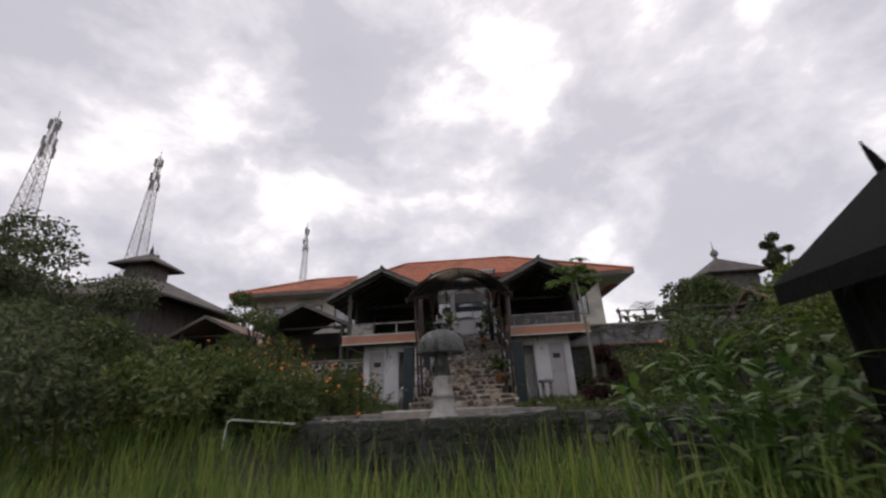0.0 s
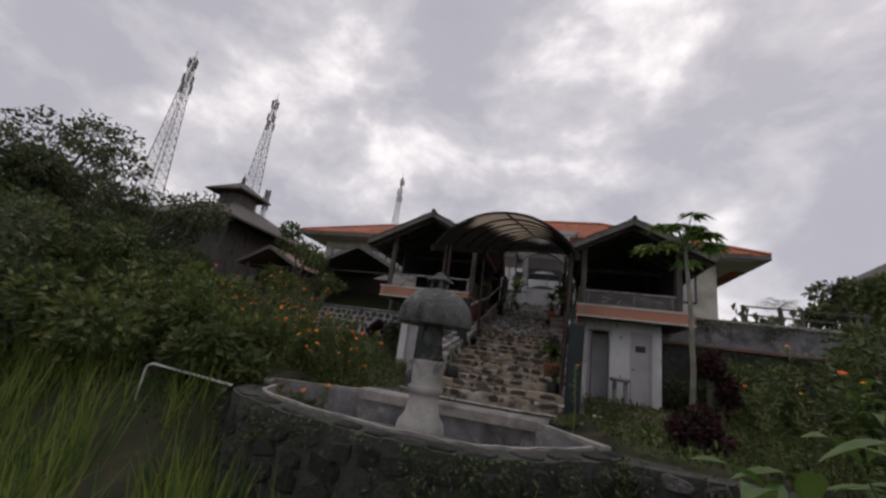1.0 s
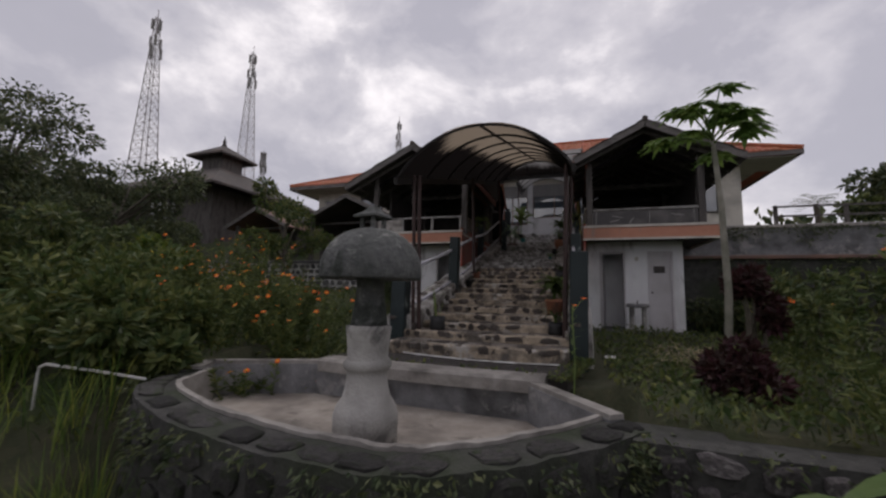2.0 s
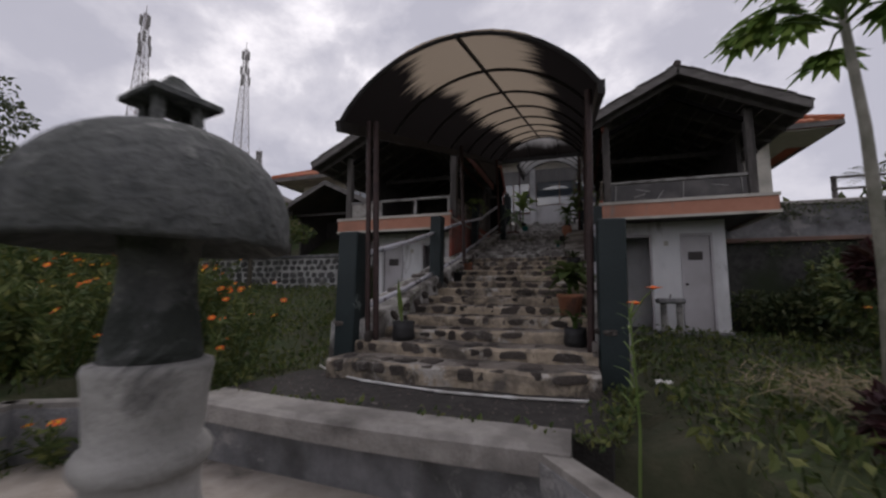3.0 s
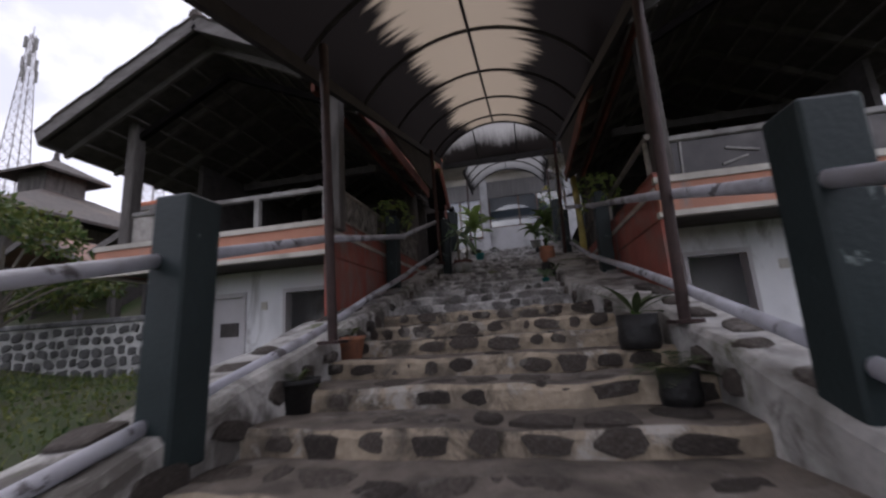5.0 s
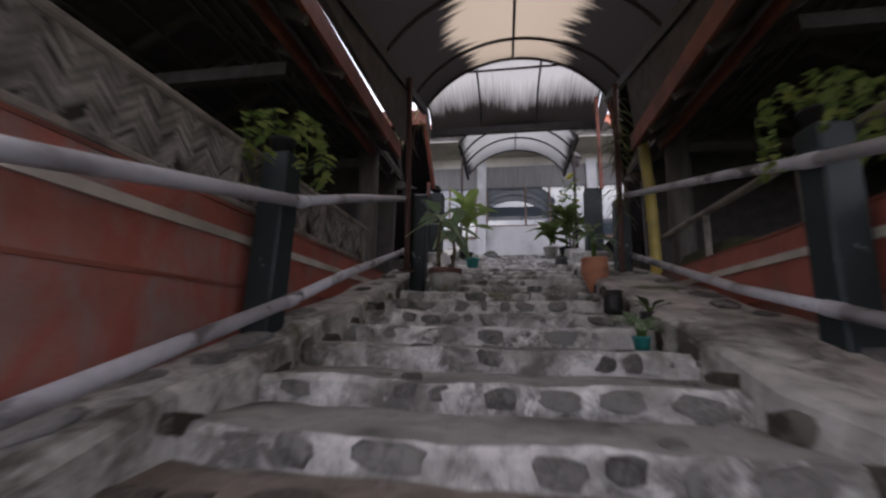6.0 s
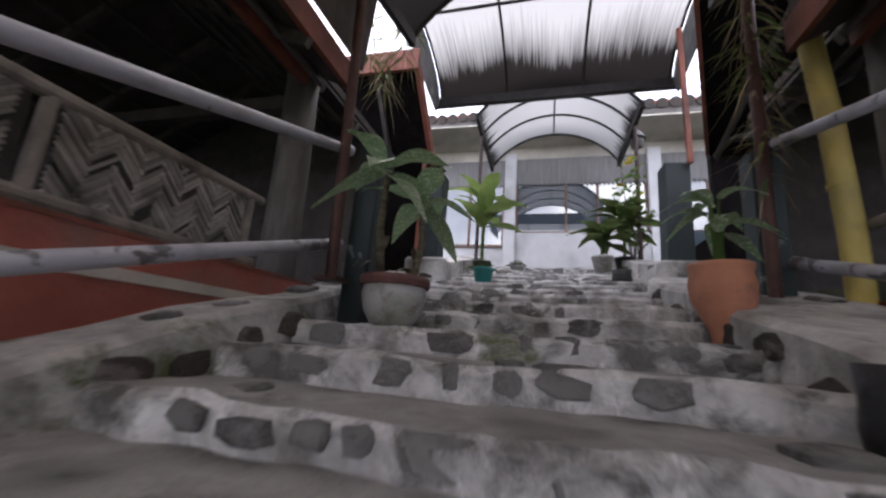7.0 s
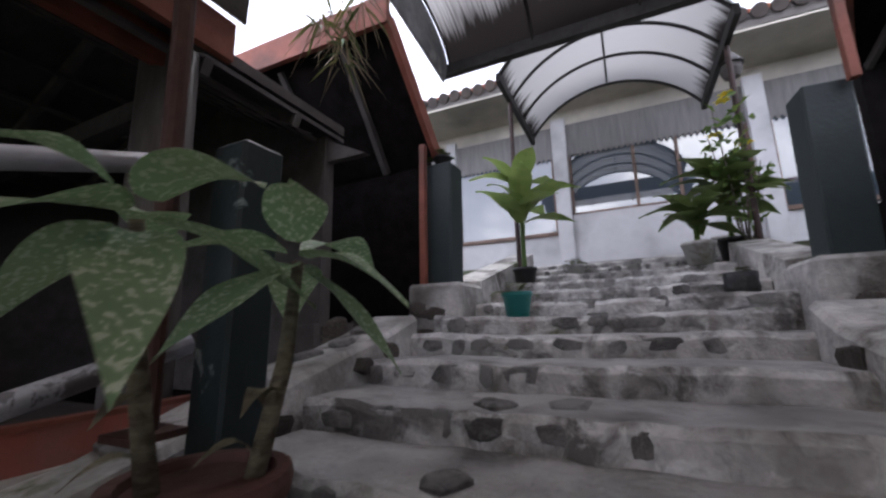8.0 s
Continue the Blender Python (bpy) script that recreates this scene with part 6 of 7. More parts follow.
def far_woods():
    cs, ds = [], []
    for i in range(260):
        a = RNG.uniform(-1.35, -0.35) if i % 4 else RNG.uniform(0.35, 0.8)
        r = RNG.uniform(55, 110)
        x, y = r * math.sin(a), 15 + r * math.cos(a)
        z = height(x, y)
        s = RNG.uniform(2.0, 3.8)
        p, v = blob_points((x, y, z + s * 0.9), (s, s, s * 1.15), 90, 0.6)
        cs.append(p)
        ds.append(v + NP.normal(size=v.shape) * 0.6)
    cs, ds = np.concatenate(cs), np.concatenate(ds)
    tagged(new("far_woods", leaf_mesh("far_woods", cs, ds, 1.1, 0.8, M_leafd)), "dark wooded hillside far behind the houses", "woods", kind="stuff")


far_woods()


def palm(x, y, z, h, label, n=12, length=1.3, m=None):
    t = thing("palm", (x, y, z), label, "palm", "palms")
    bm = bmesh.new()
    pipe_run(bm, [(x, y, z - 0.1), (x + 0.05, y, z + h * 0.5), (x, y, z + h)], [0.11, 0.09, 0.08], 8)
    part("trunk", bm, M_bark, t)
    for i in range(n):
        a, e = 6.283 * i / n + 0.3 * math.sin(i * 5), 0.25 + 0.7 * ((i * 37) % 10) / 10
        d = Vector((math.cos(a) * math.cos(e), math.sin(a) * math.cos(e), math.sin(e)))
        base = Vector((x, y, z + h))
        bs, hs, ls = [], [], []
        pts = [base + d * length * k + Vector((0, 0, -0.45 * length * k * k)) for k in [j / 8 for j in range(9)]]
        side = d.cross(Vector((0, 0, 1))).normalized()
        for j in range(1, 9):
            for s in (-1, 1):
                bs.append(tuple(pts[j]))
                hs.append(tuple((side * s + d * 0.8)))
                ls.append(length * 0.42 * (1.1 - 0.08 * j))
        me = blade_mesh("frond", bs, hs, np.array(ls), 0.025, m or M_leaf, 0.25, 2)
        part("frond", me, m or M_leaf, t)
    return t


palm(9.4, 28.3, height(9.4, 28.3), 1.1, "young palm beyond the boundary wall", 12, 0.8)
palm(6.6, 19.0, height(6.6, 19.0), 1.5, "young palm in the garden", 11, 1.0, M_canna)
palm(-12.3, 25.0, height(-12.3, 25.0), 1.3, "spiky variegated palm lily before the huts", 12, 0.8, M_fern)


def papaya(x, y, z, h):
    t = thing("papaya_tree", (x, y, z), "slender papaya tree with lobed bright green leaves", "tree")
    bm = bmesh.new()
    pipe_run(bm, [(x, y, z - 0.1), (x + 0.05, y, z + h * 0.35), (x + 0.02, y - 0.02, z + h * 0.7), (x - 0.03, y, z + h)], [0.047, 0.040, 0.034, 0.027], 10)
    part("trunk", bm, M_palebark, t, "pale ringed trunk", True)
    for i in range(13):
        a, e = 2.4 * i, (1.3 - i * 0.095)
        ln = 0.45 + 0.25 * ((i * 7) % 5) / 5
        b0 = Vector((x - 0.03, y, z + h - 0.012 * i))
        d = Vector((math.cos(a) * math.cos(e), math.sin(a) * math.cos(e), math.sin(e)))
        tip = b0 + d * ln + Vector((0, 0, -0.10 * ln))
        bm = bmesh.new()
        pipe_run(bm, [b0, b0.lerp(tip, 0.5) + Vector((0, 0, 0.05)), tip], [0.014, 0.01, 0.007], 5)
        lf = bmesh.new()
        n_l = 8
        for k in range(n_l):
            b = a + (k - (n_l - 1) / 2) * 0.62
            dd = Vector((math.cos(b), math.sin(b), -0.28))
            L = (0.30 if abs(k - (n_l - 1) / 2) < 2 else 0.22) * (0.85 + 0.3 * RNG.random())
            broad_leaf(lf, tip, dd, L, 0.09, 0.25, 0.1, 5)
            for s in (-1, 1):
                q = tip + dd.normalized() * L * 0.5
                broad_leaf(lf, q, dd.normalized() + Vector((-math.sin(b), math.cos(b), -0.1)) * 0.9 * s, L * 0.42, 0.055, 0.25, 0.1, 3)
        lfo = part("leaf", lf, M_papaya, t)
        part("stalk", bm, M_papaya, lfo)
    return t


papaya(3.08, 17.0, height(3.08, 17.0), 3.02)


def canna_clump(x, y, z, n, h, length, width, label, name="canna_clump", m=None):
    t = thing(name, (x, y, z), label, "plant", "broad-leaved plants")
    for i in range(n):
        a, r = RNG.uniform(0, 6.283), 0.5 * math.sqrt(RNG.random()) * (n / 14) ** 0.5
        bx, by = x + r * math.cos(a), y + r * math.sin(a)
        hh = h * RNG.uniform(0.6, 1.0)
        lx, ly = 0.25 * hh * math.cos(a), 0.25 * hh * math.sin(a)
        bm = bmesh.new()
        pipe_run(bm, [(bx, by, z - 0.05), (bx + lx * 0.4, by + ly * 0.4, z + hh * 0.6), (bx + lx, by + ly, z + hh)], [0.018, 0.014, 0.006], 5)
        st = part("stem", bm, m or M_canna, t)
        lf = bmesh.new()
        for k in range(6):
            f = 0.3 + 0.7 * k / 5
            b = a + (k % 2 * 2 - 1) * 1.1 + RNG.uniform(-0.5, 0.5)
            e = RNG.uniform(0.35, 1.0)
            broad_leaf(lf, (bx + lx * f, by + ly * f, z + hh * f), (math.cos(b) * math.cos(e), math.sin(b) * math.cos(e), math.sin(e)), length * RNG.uniform(0.7, 1.1), width * RNG.uniform(0.8, 1.1), RNG.uniform(0.3, 0.75))
        part("leaf_tuft", lf, m or M_canna, st)
    return t


canna_clump(3.35, 12.4, -1.45, 40, 2.1, 0.6, 0.13, "thick clump of broad bright green leaves by the wall")
canna_clump(5.3, 12.9, -1.45, 16, 2.1, 0.7, 0.12, "clump of dark broad leaves beside the thatched shelter", m=M_leaf)
canna_clump(5.0, 15.6, -0.1, 10, 1.2, 0.55, 0.14, "clump of broad green leaves in the garden")


def flower_bush(x, y, z, h, n, label, wide=0.75):
    t = thing("flower_bush", (x, y, z), label, "flowers", "orange flower bushes")
    st = bmesh.new()
    cs, ds = [], []
    for i in range(n):
        a, r = RNG.uniform(0, 6.283), wide * math.sqrt(RNG.random())
        b = Vector((x + 0.5 * r * math.cos(a), y + 0.5 * r * math.sin(a), z - 0.05))
        tp = Vector((x + r * math.cos(a), y + r * math.sin(a), z + h * RNG.uniform(0.55, 1.0)))
        mid = b.lerp(tp, 0.55) + Vector((RNG.uniform(-0.06, 0.06), RNG.uniform(-0.06, 0.06), 0.05))
        pipe_run(st, [b, mid, tp], [0.008, 0.006, 0.003], 4)
        for k in range(60):
            f = RNG.uniform(0.05, 0.97)
            q = b.lerp(mid, f / 0.55) if f < 0.55 else mid.lerp(tp, (f - 0.55) / 0.45)
            cs.append(tuple(q))
            ds.append((RNG.uniform(-1, 1), RNG.uniform(-1, 1), RNG.uniform(-0.2, 0.9)))
        if i % 2 == 0:
            up = Vector((RNG.uniform(-0.5, 0.5), RNG.uniform(-0.9, 0.1), 0.8)).normalized()
            s1 = up.cross(Vector((1, 0.3, 0))).normalized()
            s2 = up.cross(s1)
            R = RNG.uniform(0.028, 0.042)
            fl, eye = bmesh.new(), bmesh.new()
            for k in range(8):
                b1, b2 = 6.283 * k / 8, 6.283 * (k + 0.8) / 8
                c1 = tp + (s1 * math.cos(b1) + s2 * math.sin(b1)) * R
                c2 = tp + (s1 * math.cos(b2) + s2 * math.sin(b2)) * R
                fl.faces.new([fl.verts.new(p) for p in (tp + up * 0.004, c1 + up * 0.006, c2 + up * 0.006)])
            bmesh.ops.create_icosphere(eye, subdivisions=1, radius=R * 0.3, matrix=Matrix.Translation(tp + up * 0.008))
            head = part("flower", fl, M_petal, t, "orange flower head")
            part("flower_eye", eye, M_yflower, head)
    part("stalk", st, M_weed, t, kind="stuff")
    part("foliage", leaf_mesh("leaves", cs, ds, NP.uniform(0.06, 0.14, len(cs)), NP.uniform(0.014, 0.034, len(cs)), M_weed), M_weed, t)
    return t


for i, (x, y, h, n) in enumerate(((-3.1, 16.6, 1.25, 34), (-3.9, 17.3, 1.15, 36), (-4.8, 17.9, 1.75, 38), (-5.6, 18.3, 1.8, 34), (-6.6, 18.2, 1.6, 26), (-2.5, 15.7, 0.75, 22), (-3.5, 15.7, 1.0, 30), (-4.5, 16.5, 1.25, 32), (-5.4, 17.0, 1.4, 32), (-2.6, 16.9, 1.1, 24), (-2.35, 16.4, 0.8, 20))):
    flower_bush(x, y, height(x, y), h, n, "tall bush of orange cosmos flowers with feathery leaves")


def airy_flower(x, y, z, top, label):
    """One thin stalk with narrow pale leaves and two orange blooms."""
    t = thing("flower_stalk", (x, y, z), label, "flowers", "orange flower bushes")
    st = part("stalk", pipe_run(bmesh.new(), [(x, y, z - 0.05), (x + 0.02, y, z + 0.4), (x, y + 0.02, top)], [0.007, 0.006, 0.004], 6), M_arum, t)
    for i in range(26):
        f = 0.5 + 0.5 * i / 25
        a, e = 2.4 * i, 0.5 + 0.8 * ((i * 7) % 10) / 10
        lf = bmesh.new()
        broad_leaf(lf, (x, y, z + (top - z) * f), (math.cos(a) * math.cos(e), math.sin(a) * math.cos(e), math.sin(e)), 0.07 + 0.08 * ((i * 3) % 5) / 5, 0.005, 0.35, 0.1, 5)
        part("leaf", lf, M_arum, t)
    for dx, dy, dz in ((0.11, 0.05, 0.09), (0.03, 0.06, 0.02)):
        tip = (x + dx, y + dy, top + dz)
        part("stalk", pipe_run(bmesh.new(), [(x, y + 0.02, top - 0.05), (x + dx * 0.6, y + dy * 0.6, top + dz * 0.6), tip], [0.004, 0.003, 0.002], 5), M_arum, t)
        fl = bmesh.new()
        for k in range(8):
            a = k * 0.785
            broad_leaf(fl, tip, (math.cos(a), math.sin(a) - 0.4, 0.5), 0.04, 0.024, 0.2, 0.1, 3)
        part("flower", fl, M_petal, t, "orange flower head")


airy_flower(1.36, 15.46, -0.2, 0.72, "thin pale green stalk with orange blooms beside the basin")
flower_bush(3.6, 14.9, -0.1, 1.3, 9, "thin flowering plant with a few orange blooms in the garden")
flower_bush(4.4, 18.6, -0.1, 1.1, 9, "thin flowering plant with a few orange blooms in the garden")


# scrap of pale plastic on the weeds
bm = bmesh.new()
bmesh.ops.create_grid(bm, x_segments=6, y_segments=4, size=0.5)
for v in bm.verts:
    v.co = Vector((1.86 + 0.14 * v.co.x, 17.65 + 0.10 * v.co.y, -0.02 + 0.02 * math.sin(v.co.x * 9) * math.cos(v.co.y * 8)))
bmesh.ops.solidify(bm, geom=bm.faces[:], thickness=0.004)
solo("plastic_scrap", bm, M_pvc, (1.86, 17.65, -0.03), "crumpled white plastic scrap lying on the weeds", "litter")


# heap of dry straw
def straw(x, y, z, label):
    n = 300
    a = NP.uniform(0, 6.283, n)
    e = NP.uniform(0.0, 0.6, n)
    d = np.stack([np.cos(a) * np.cos(e), np.sin(a) * np.cos(e), np.sin(e)], 1)
    b = np.stack([x + NP.normal(size=n) * 0.22, y + NP.normal(size=n) * 0.18, z + NP.uniform(0.05, 0.28, n)], 1)
    ob = new("straw_heap", blade_mesh("straw_heap", b, d, NP.uniform(0.15, 0.5, n), 0.005, M_straw, NP.uniform(0.1, 0.5, n), 3))
    tagged(ob, label, "straw", kind="stuff")


straw(2.9, 17.2, -0.08, "heap of dry pale straw and roots on the ground")


# ---- potted plants on the steps ----
M_fernb = leafy("bright_fern_frond", (0.085, 0.125, 0.035), (0.16, 0.19, 0.065), 0.5, 0.3, 0.04, 0.4)
def pot_mesh(kind, at, r, h):
    bm = bmesh.new()
    if kind == "urn":
        prof = [(0.02, 0), (r * 0.48, 0), (r * 0.42, h * 0.12), (r * 0.5, h * 0.22), (r * 0.95, h * 0.55), (r * 1.0, h * 0.75), (r * 0.92, h * 0.9), (r * 0.98, h * 0.95), (r * 0.98, h), (r * 0.85, h), (r * 0.8, h * 0.85), (0.02, h * 0.84)]
    elif kind == "bowl":
        prof = [(0.02, 0), (r * 0.6, 0), (r * 0.88, h * 0.3), (r * 0.98, h * 0.65), (r * 0.93, h * 0.86), (r * 1.04, h * 0.9), (r * 1.04, h), (r * 0.9, h), (r * 0.86, h * 0.84), (0.02, h * 0.83)]
    elif kind == "bag":
        prof = [(0.02, 0), (r * 0.95, 0), (r * 1.02, h * 0.3), (r * 0.94, h * 0.6), (r * 1.0, h), (r * 0.88, h * 0.97), (r * 0.84, h * 0.85), (0.02, h * 0.84)]
    else:
        prof = [(0.02, 0), (r * 0.72, 0), (r * 0.92, h * 0.82), (r * 1.0, h * 0.83), (r * 1.02, h), (r * 0.9, h), (r * 0.86, h * 0.88), (0.02, h * 0.87)]
    return lathe(bm, prof, at, 24)


def potted(name, x, y, kind, r, h, m, label, leafing, turn=0.0, z=None):
    """A pot on the step at (x, y); leafing(bm, rim centre) grows its leaves."""
    if z is None:
        k = int((y - 0.03 - STEP_Y) / TREAD)
        z = plane(STEP_Y + k * TREAD) - 0.012
    t = thing(name, (x, y, z), label, "potted plant", "pots on the stairs")
    part("pot", pot_mesh(kind, (x, y, z), r, h), m, t, "", True)
    bm = bmesh.new()
    bmesh.ops.create_circle(bm, cap_ends=True, segments=16, radius=r * 0.84, matrix=Matrix.Translation((x, y, z + h * 0.88)))
    part("soil", bm, M_ground, t)
    leafing(t, Vector((x, y, z + h * 0.9)))
    return t


def fern_leaves(n, length, m):
    def grow(t, c):
        for i in range(n):
            a, e = 2.4 * i, 0.35 + 0.9 * ((i * 13) % 10) / 10
            d = Vector((math.cos(a) * math.cos(e), math.sin(a) * math.cos(e), math.sin(e)))
            L = length * (0.75 + 0.4 * ((i * 7) % 5) / 5)
            side = d.cross(Vector((0, 0, 1))).normalized()
            bs, hs, ls = [], [], []
            for j in range(1, 17):
                k = j / 17
                p = c + d * L * k + Vector((0, 0, -0.55 * L * k * k))
                for s in (-1, 1):
                    bs.append(tuple(p))
                    hs.append(tuple(side * s + d * 0.5 + Vector((0, 0, -0.1))))
                    ls.append(0.26 * L * math.sin(math.pi * (0.15 + 0.85 * k)) + 0.02)
            part("frond", blade_mesh("frond", bs, hs, np.array(ls), 0.010, m, 0.2, 2), m, t)
    return grow


def broad_leaves(n, length, width, stem, m, droop=0.5, up=(0.2, 1.1)):
    def grow(t, c):
        for i in range(n):
            a, e = 2.4 * i + 0.4, up[0] + (up[1] - up[0]) * ((i * 7) % 10) / 10
            hh = stem * (0.5 + 0.5 * ((i * 3) % 7) / 7)
            b = c + Vector((0.03 * math.cos(a), 0.03 * math.sin(a), hh))
            bm = bmesh.new()
            pipe_run(bm, [c + Vector((0.02 * math.cos(a * 3), 0.02 * math.sin(a * 3), -0.02)), c.lerp(b, 0.6), b], [0.009, 0.008, 0.005], 5)
            st = part("stem", bm, M_canna, t)
            lf = bmesh.new()
            broad_leaf(lf, b, (math.cos(a) * math.cos(e), math.sin(a) * math.cos(e), math.sin(e)), length * (0.8 + 0.35 * ((i * 5) % 7) / 7), width, droop)
            part("leaf", lf, m, st)
    return grow


def trailing(n, length, m):
    """Thin hanging stems with small round leaves."""
    def grow(t, c):
        for i in range(n):
            a = 2.4 * i
            o = Vector((math.cos(a), math.sin(a), 0))
            L = length * (0.5 + 0.5 * ((i * 5) % 7) / 7)
            pts = [c, c + o * 0.14 + Vector((0, 0, 0.15)), c + o * 0.25 + Vector((0, 0, 0.05)), c + o * 0.26 + Vector((0.03, 0, -L * 0.6)), c + o * 0.24 + Vector((0, 0.02, -L))]
            bm = bmesh.new()
            pipe_run(bm, pts, [0.004, 0.004, 0.003, 0.003, 0.002], 4)
            st = part("stem", bm, m, t)
            lf = bmesh.new()
            for k in range(14):
                f = k / 13 * 3.99
                q = pts[int(f)].lerp(pts[int(f) + 1], f - int(f))
                b = RNG.uniform(0, 6.283)
                broad_leaf(lf, q, (math.cos(b), math.sin(b), RNG.uniform(-0.4, 0.5)), RNG.uniform(0.05, 0.085), 0.05, 0.4, 0.2, 4)
            part("leaf_tuft", lf, m, st, kind="stuff")
    return grow


def cane_plant(t, c):
    part("pot_rim", lathe(bmesh.new(), [(0.148, -0.02), (0.184, -0.02), (0.189, 0.012), (0.184, 0.032), (0.152, 0.032), (0.148, 0.01)], tuple(c), 24), M_rim, t, "worn maroon rim")
    cane_stems(t, c)


def cane_stems(t, c):
    """Two bare canes, each with a rosette of large speckled leaves."""
    for b, tip, ph in (((-0.05, -0.07), (-0.03, -0.17, 0.57), -2.3), ((0.06, 0.07), (0.05, 0.20, 0.52), -0.9)):
        foot, top = c + Vector((*b, -0.05)), c + Vector(tip)
        bm = bmesh.new()
        pipe_run(bm, [foot, foot.lerp(top, 0.5) + Vector((b[0] * 0.5, 0, 0.02)), top], [0.024, 0.020, 0.015], 10)
        st = part("cane", bm, M_cane, t, "bare ringed cane", True)
        for i in range(7):
            a, e = ph + 2.4 * i, 0.8 - 0.22 * i
            lf = bmesh.new()
            broad_leaf(lf, top + Vector((0.03 * math.cos(a), 0.03 * math.sin(a), 0.05 - 0.014 * i)), (math.cos(a) * math.cos(e), math.sin(a) * math.cos(e), math.sin(e)), 0.27 + 0.03 * (i % 3), 0.16, 0.35 + 0.4 * ((i * 3) % 5) / 5, 0.22, 12)
            part("leaf", lf, M_speck, st, smooth=True)
        for k in range(2):
            bm = bmesh.new()
            broad_leaf(bm, foot.lerp(top, 0.15 + 0.2 * k), (0.3 * (k - 0.5), -0.3, 0.9), 0.22, 0.05, 0.9)
            part("dry_sheath", bm, M_cane, st)


def bushy(t, c):
    broad_leaves(22, 0.32, 0.17, 0.40, M_fernb, 0.55, (0.1, 1.2))(t, c)
    broad_leaves(9, 0.42, 0.12, 0.30, M_fernb, 0.6, (0.0, 0.9))(t, c)
    fern_leaves(10, 0.40, M_fernb)(t, c)


potted("potted_arum", 1.04, 18.88, "pot", 0.165, 0.29, M_terra, "bushy plant with broad yellow-green leaves in a clay pot", bushy)
potted("potted_plant", -0.78, 17.72, "bag", 0.13, 0.22, M_blackpot, "single upright green leaf in a black nursery bag", broad_leaves(2, 0.5, 0.13, 0.02, M_arum, 0.05, (1.35, 1.45)))
potted("potted_plant", 1.1, 17.9, "bag", 0.115, 0.19, M_blackpot, "drooping yellowish plant in a black nursery bag", broad_leaves(8, 0.28, 0.07, 0.15, M_fern, 0.6))
potted("potted_plant", -1.05, 20.75, "pot", 0.13, 0.2, M_blackpot, "small bare plant in a dark plastic pot", fern_leaves(5, 0.2, M_fern))
potted("potted_plant", -1.05, 21.5, "pot", 0.12, 0.19, M_terra, "small thin plant in a clay pot", fern_leaves(7, 0.25, M_fern))
potted("potted_plant", 1.08, 21.3, "bag", 0.13, 0.22, M_blackpot, "spiky plant in a black nursery bag", broad_leaves(9, 0.3, 0.05, 0.06, M_leafd, 0.3))
potted("potted_plant", 1.1, 20.75, "bag", 0.10, 0.17, M_blackpot, "leafy plant in a black nursery bag", fern_leaves(9, 0.3, M_leafd))
potted("potted_plant", 0.68, 24.3, "pot", 0.052, 0.09, M_teal, "pale grey-green leafy plant in a teal plastic pot", broad_leaves(11, 0.15, 0.085, 0.08, M_speck, 0.3))
potted("potted_plant", 0.88, 24.72, "bag", 0.075, 0.13, M_blackpot, "small dark plant in a black nursery bag", broad_leaves(7, 0.14, 0.06, 0.06, M_leafd, 0.4))
potted("potted_plant", 0.76, 25.22, "bag", 0.075, 0.20, M_blackpot, "black nursery bag with a cut stem", broad_leaves(1, 0.1, 0.03, 0.02, M_leafd, 0.2))
potted("potted_dumb_cane", -0.77, 26.06, "bowl", 0.175, 0.25, M_potw, "speckled dumb cane with two stems in a pale round pot", cane_plant)
potted("potted_dracaena", 0.87, 26.36, "urn", 0.15, 0.42, M_terra, "leafy dracaena in a terracotta urn", broad_leaves(12, 0.24, 0.085, 0.42, M_speck, 0.8, (0.1, 1.2)))
potted("potted_plant", -0.68, 28.5, "pot", 0.12, 0.19, M_teal, "thin leafy plant in a teal plastic pot", fern_leaves(8, 0.26, M_fern))
potted("potted_plant", -0.93, 29.9, "pot", 0.14, 0.2, M_blackpot, "tall banana-like plant in a dark pot", broad_leaves(17, 0.72, 0.27, 1.1, M_arum, 0.4, (0.4, 1.35)))
potted("potted_plant", -0.45, 30.6, "pot", 0.12, 0.16, M_potw, "low flowering plant in a pale pot", fern_leaves(10, 0.25, M_weed))
potted("potted_plant", 0.82, 30.2, "pot", 0.16, 0.24, M_potw, "broad-leaved plant in a pale pot", broad_leaves(16, 0.5, 0.22, 0.4, M_fernb, 0.5))
potted("potted_plant", 1.2, 30.6, "pot", 0.16, 0.24, M_blackpot, "tall broad-leaved plant in a dark pot", broad_leaves(16, 0.6, 0.28, 0.8, M_fernb, 0.45), z=plane(30.4))
potted("potted_plant", 0.85, 28.9, "bag", 0.11, 0.15, M_blackpot, "small round dark pot with a low plant", fern_leaves(6, 0.15, M_weed))
potted("potted_vine", -1.47, 23.9, "pot", 0.08, 0.10, M_blackpot, "trailing yellow-green vine in a pot on the post", trailing(9, 0.34, M_arum), z=3.07)
potted("potted_vine", 1.47, 23.9, "pot", 0.08, 0.10, M_blackpot, "trailing pale vine in a pot on the post", trailing(9, 0.34, M_arum), z=3.07)
potted("potted_plant", -1.38, 28.7, "pot", 0.09, 0.1, M_blackpot, "thin pale plant on the gate post", fern_leaves(6, 0.18, M_fern), z=4.45)


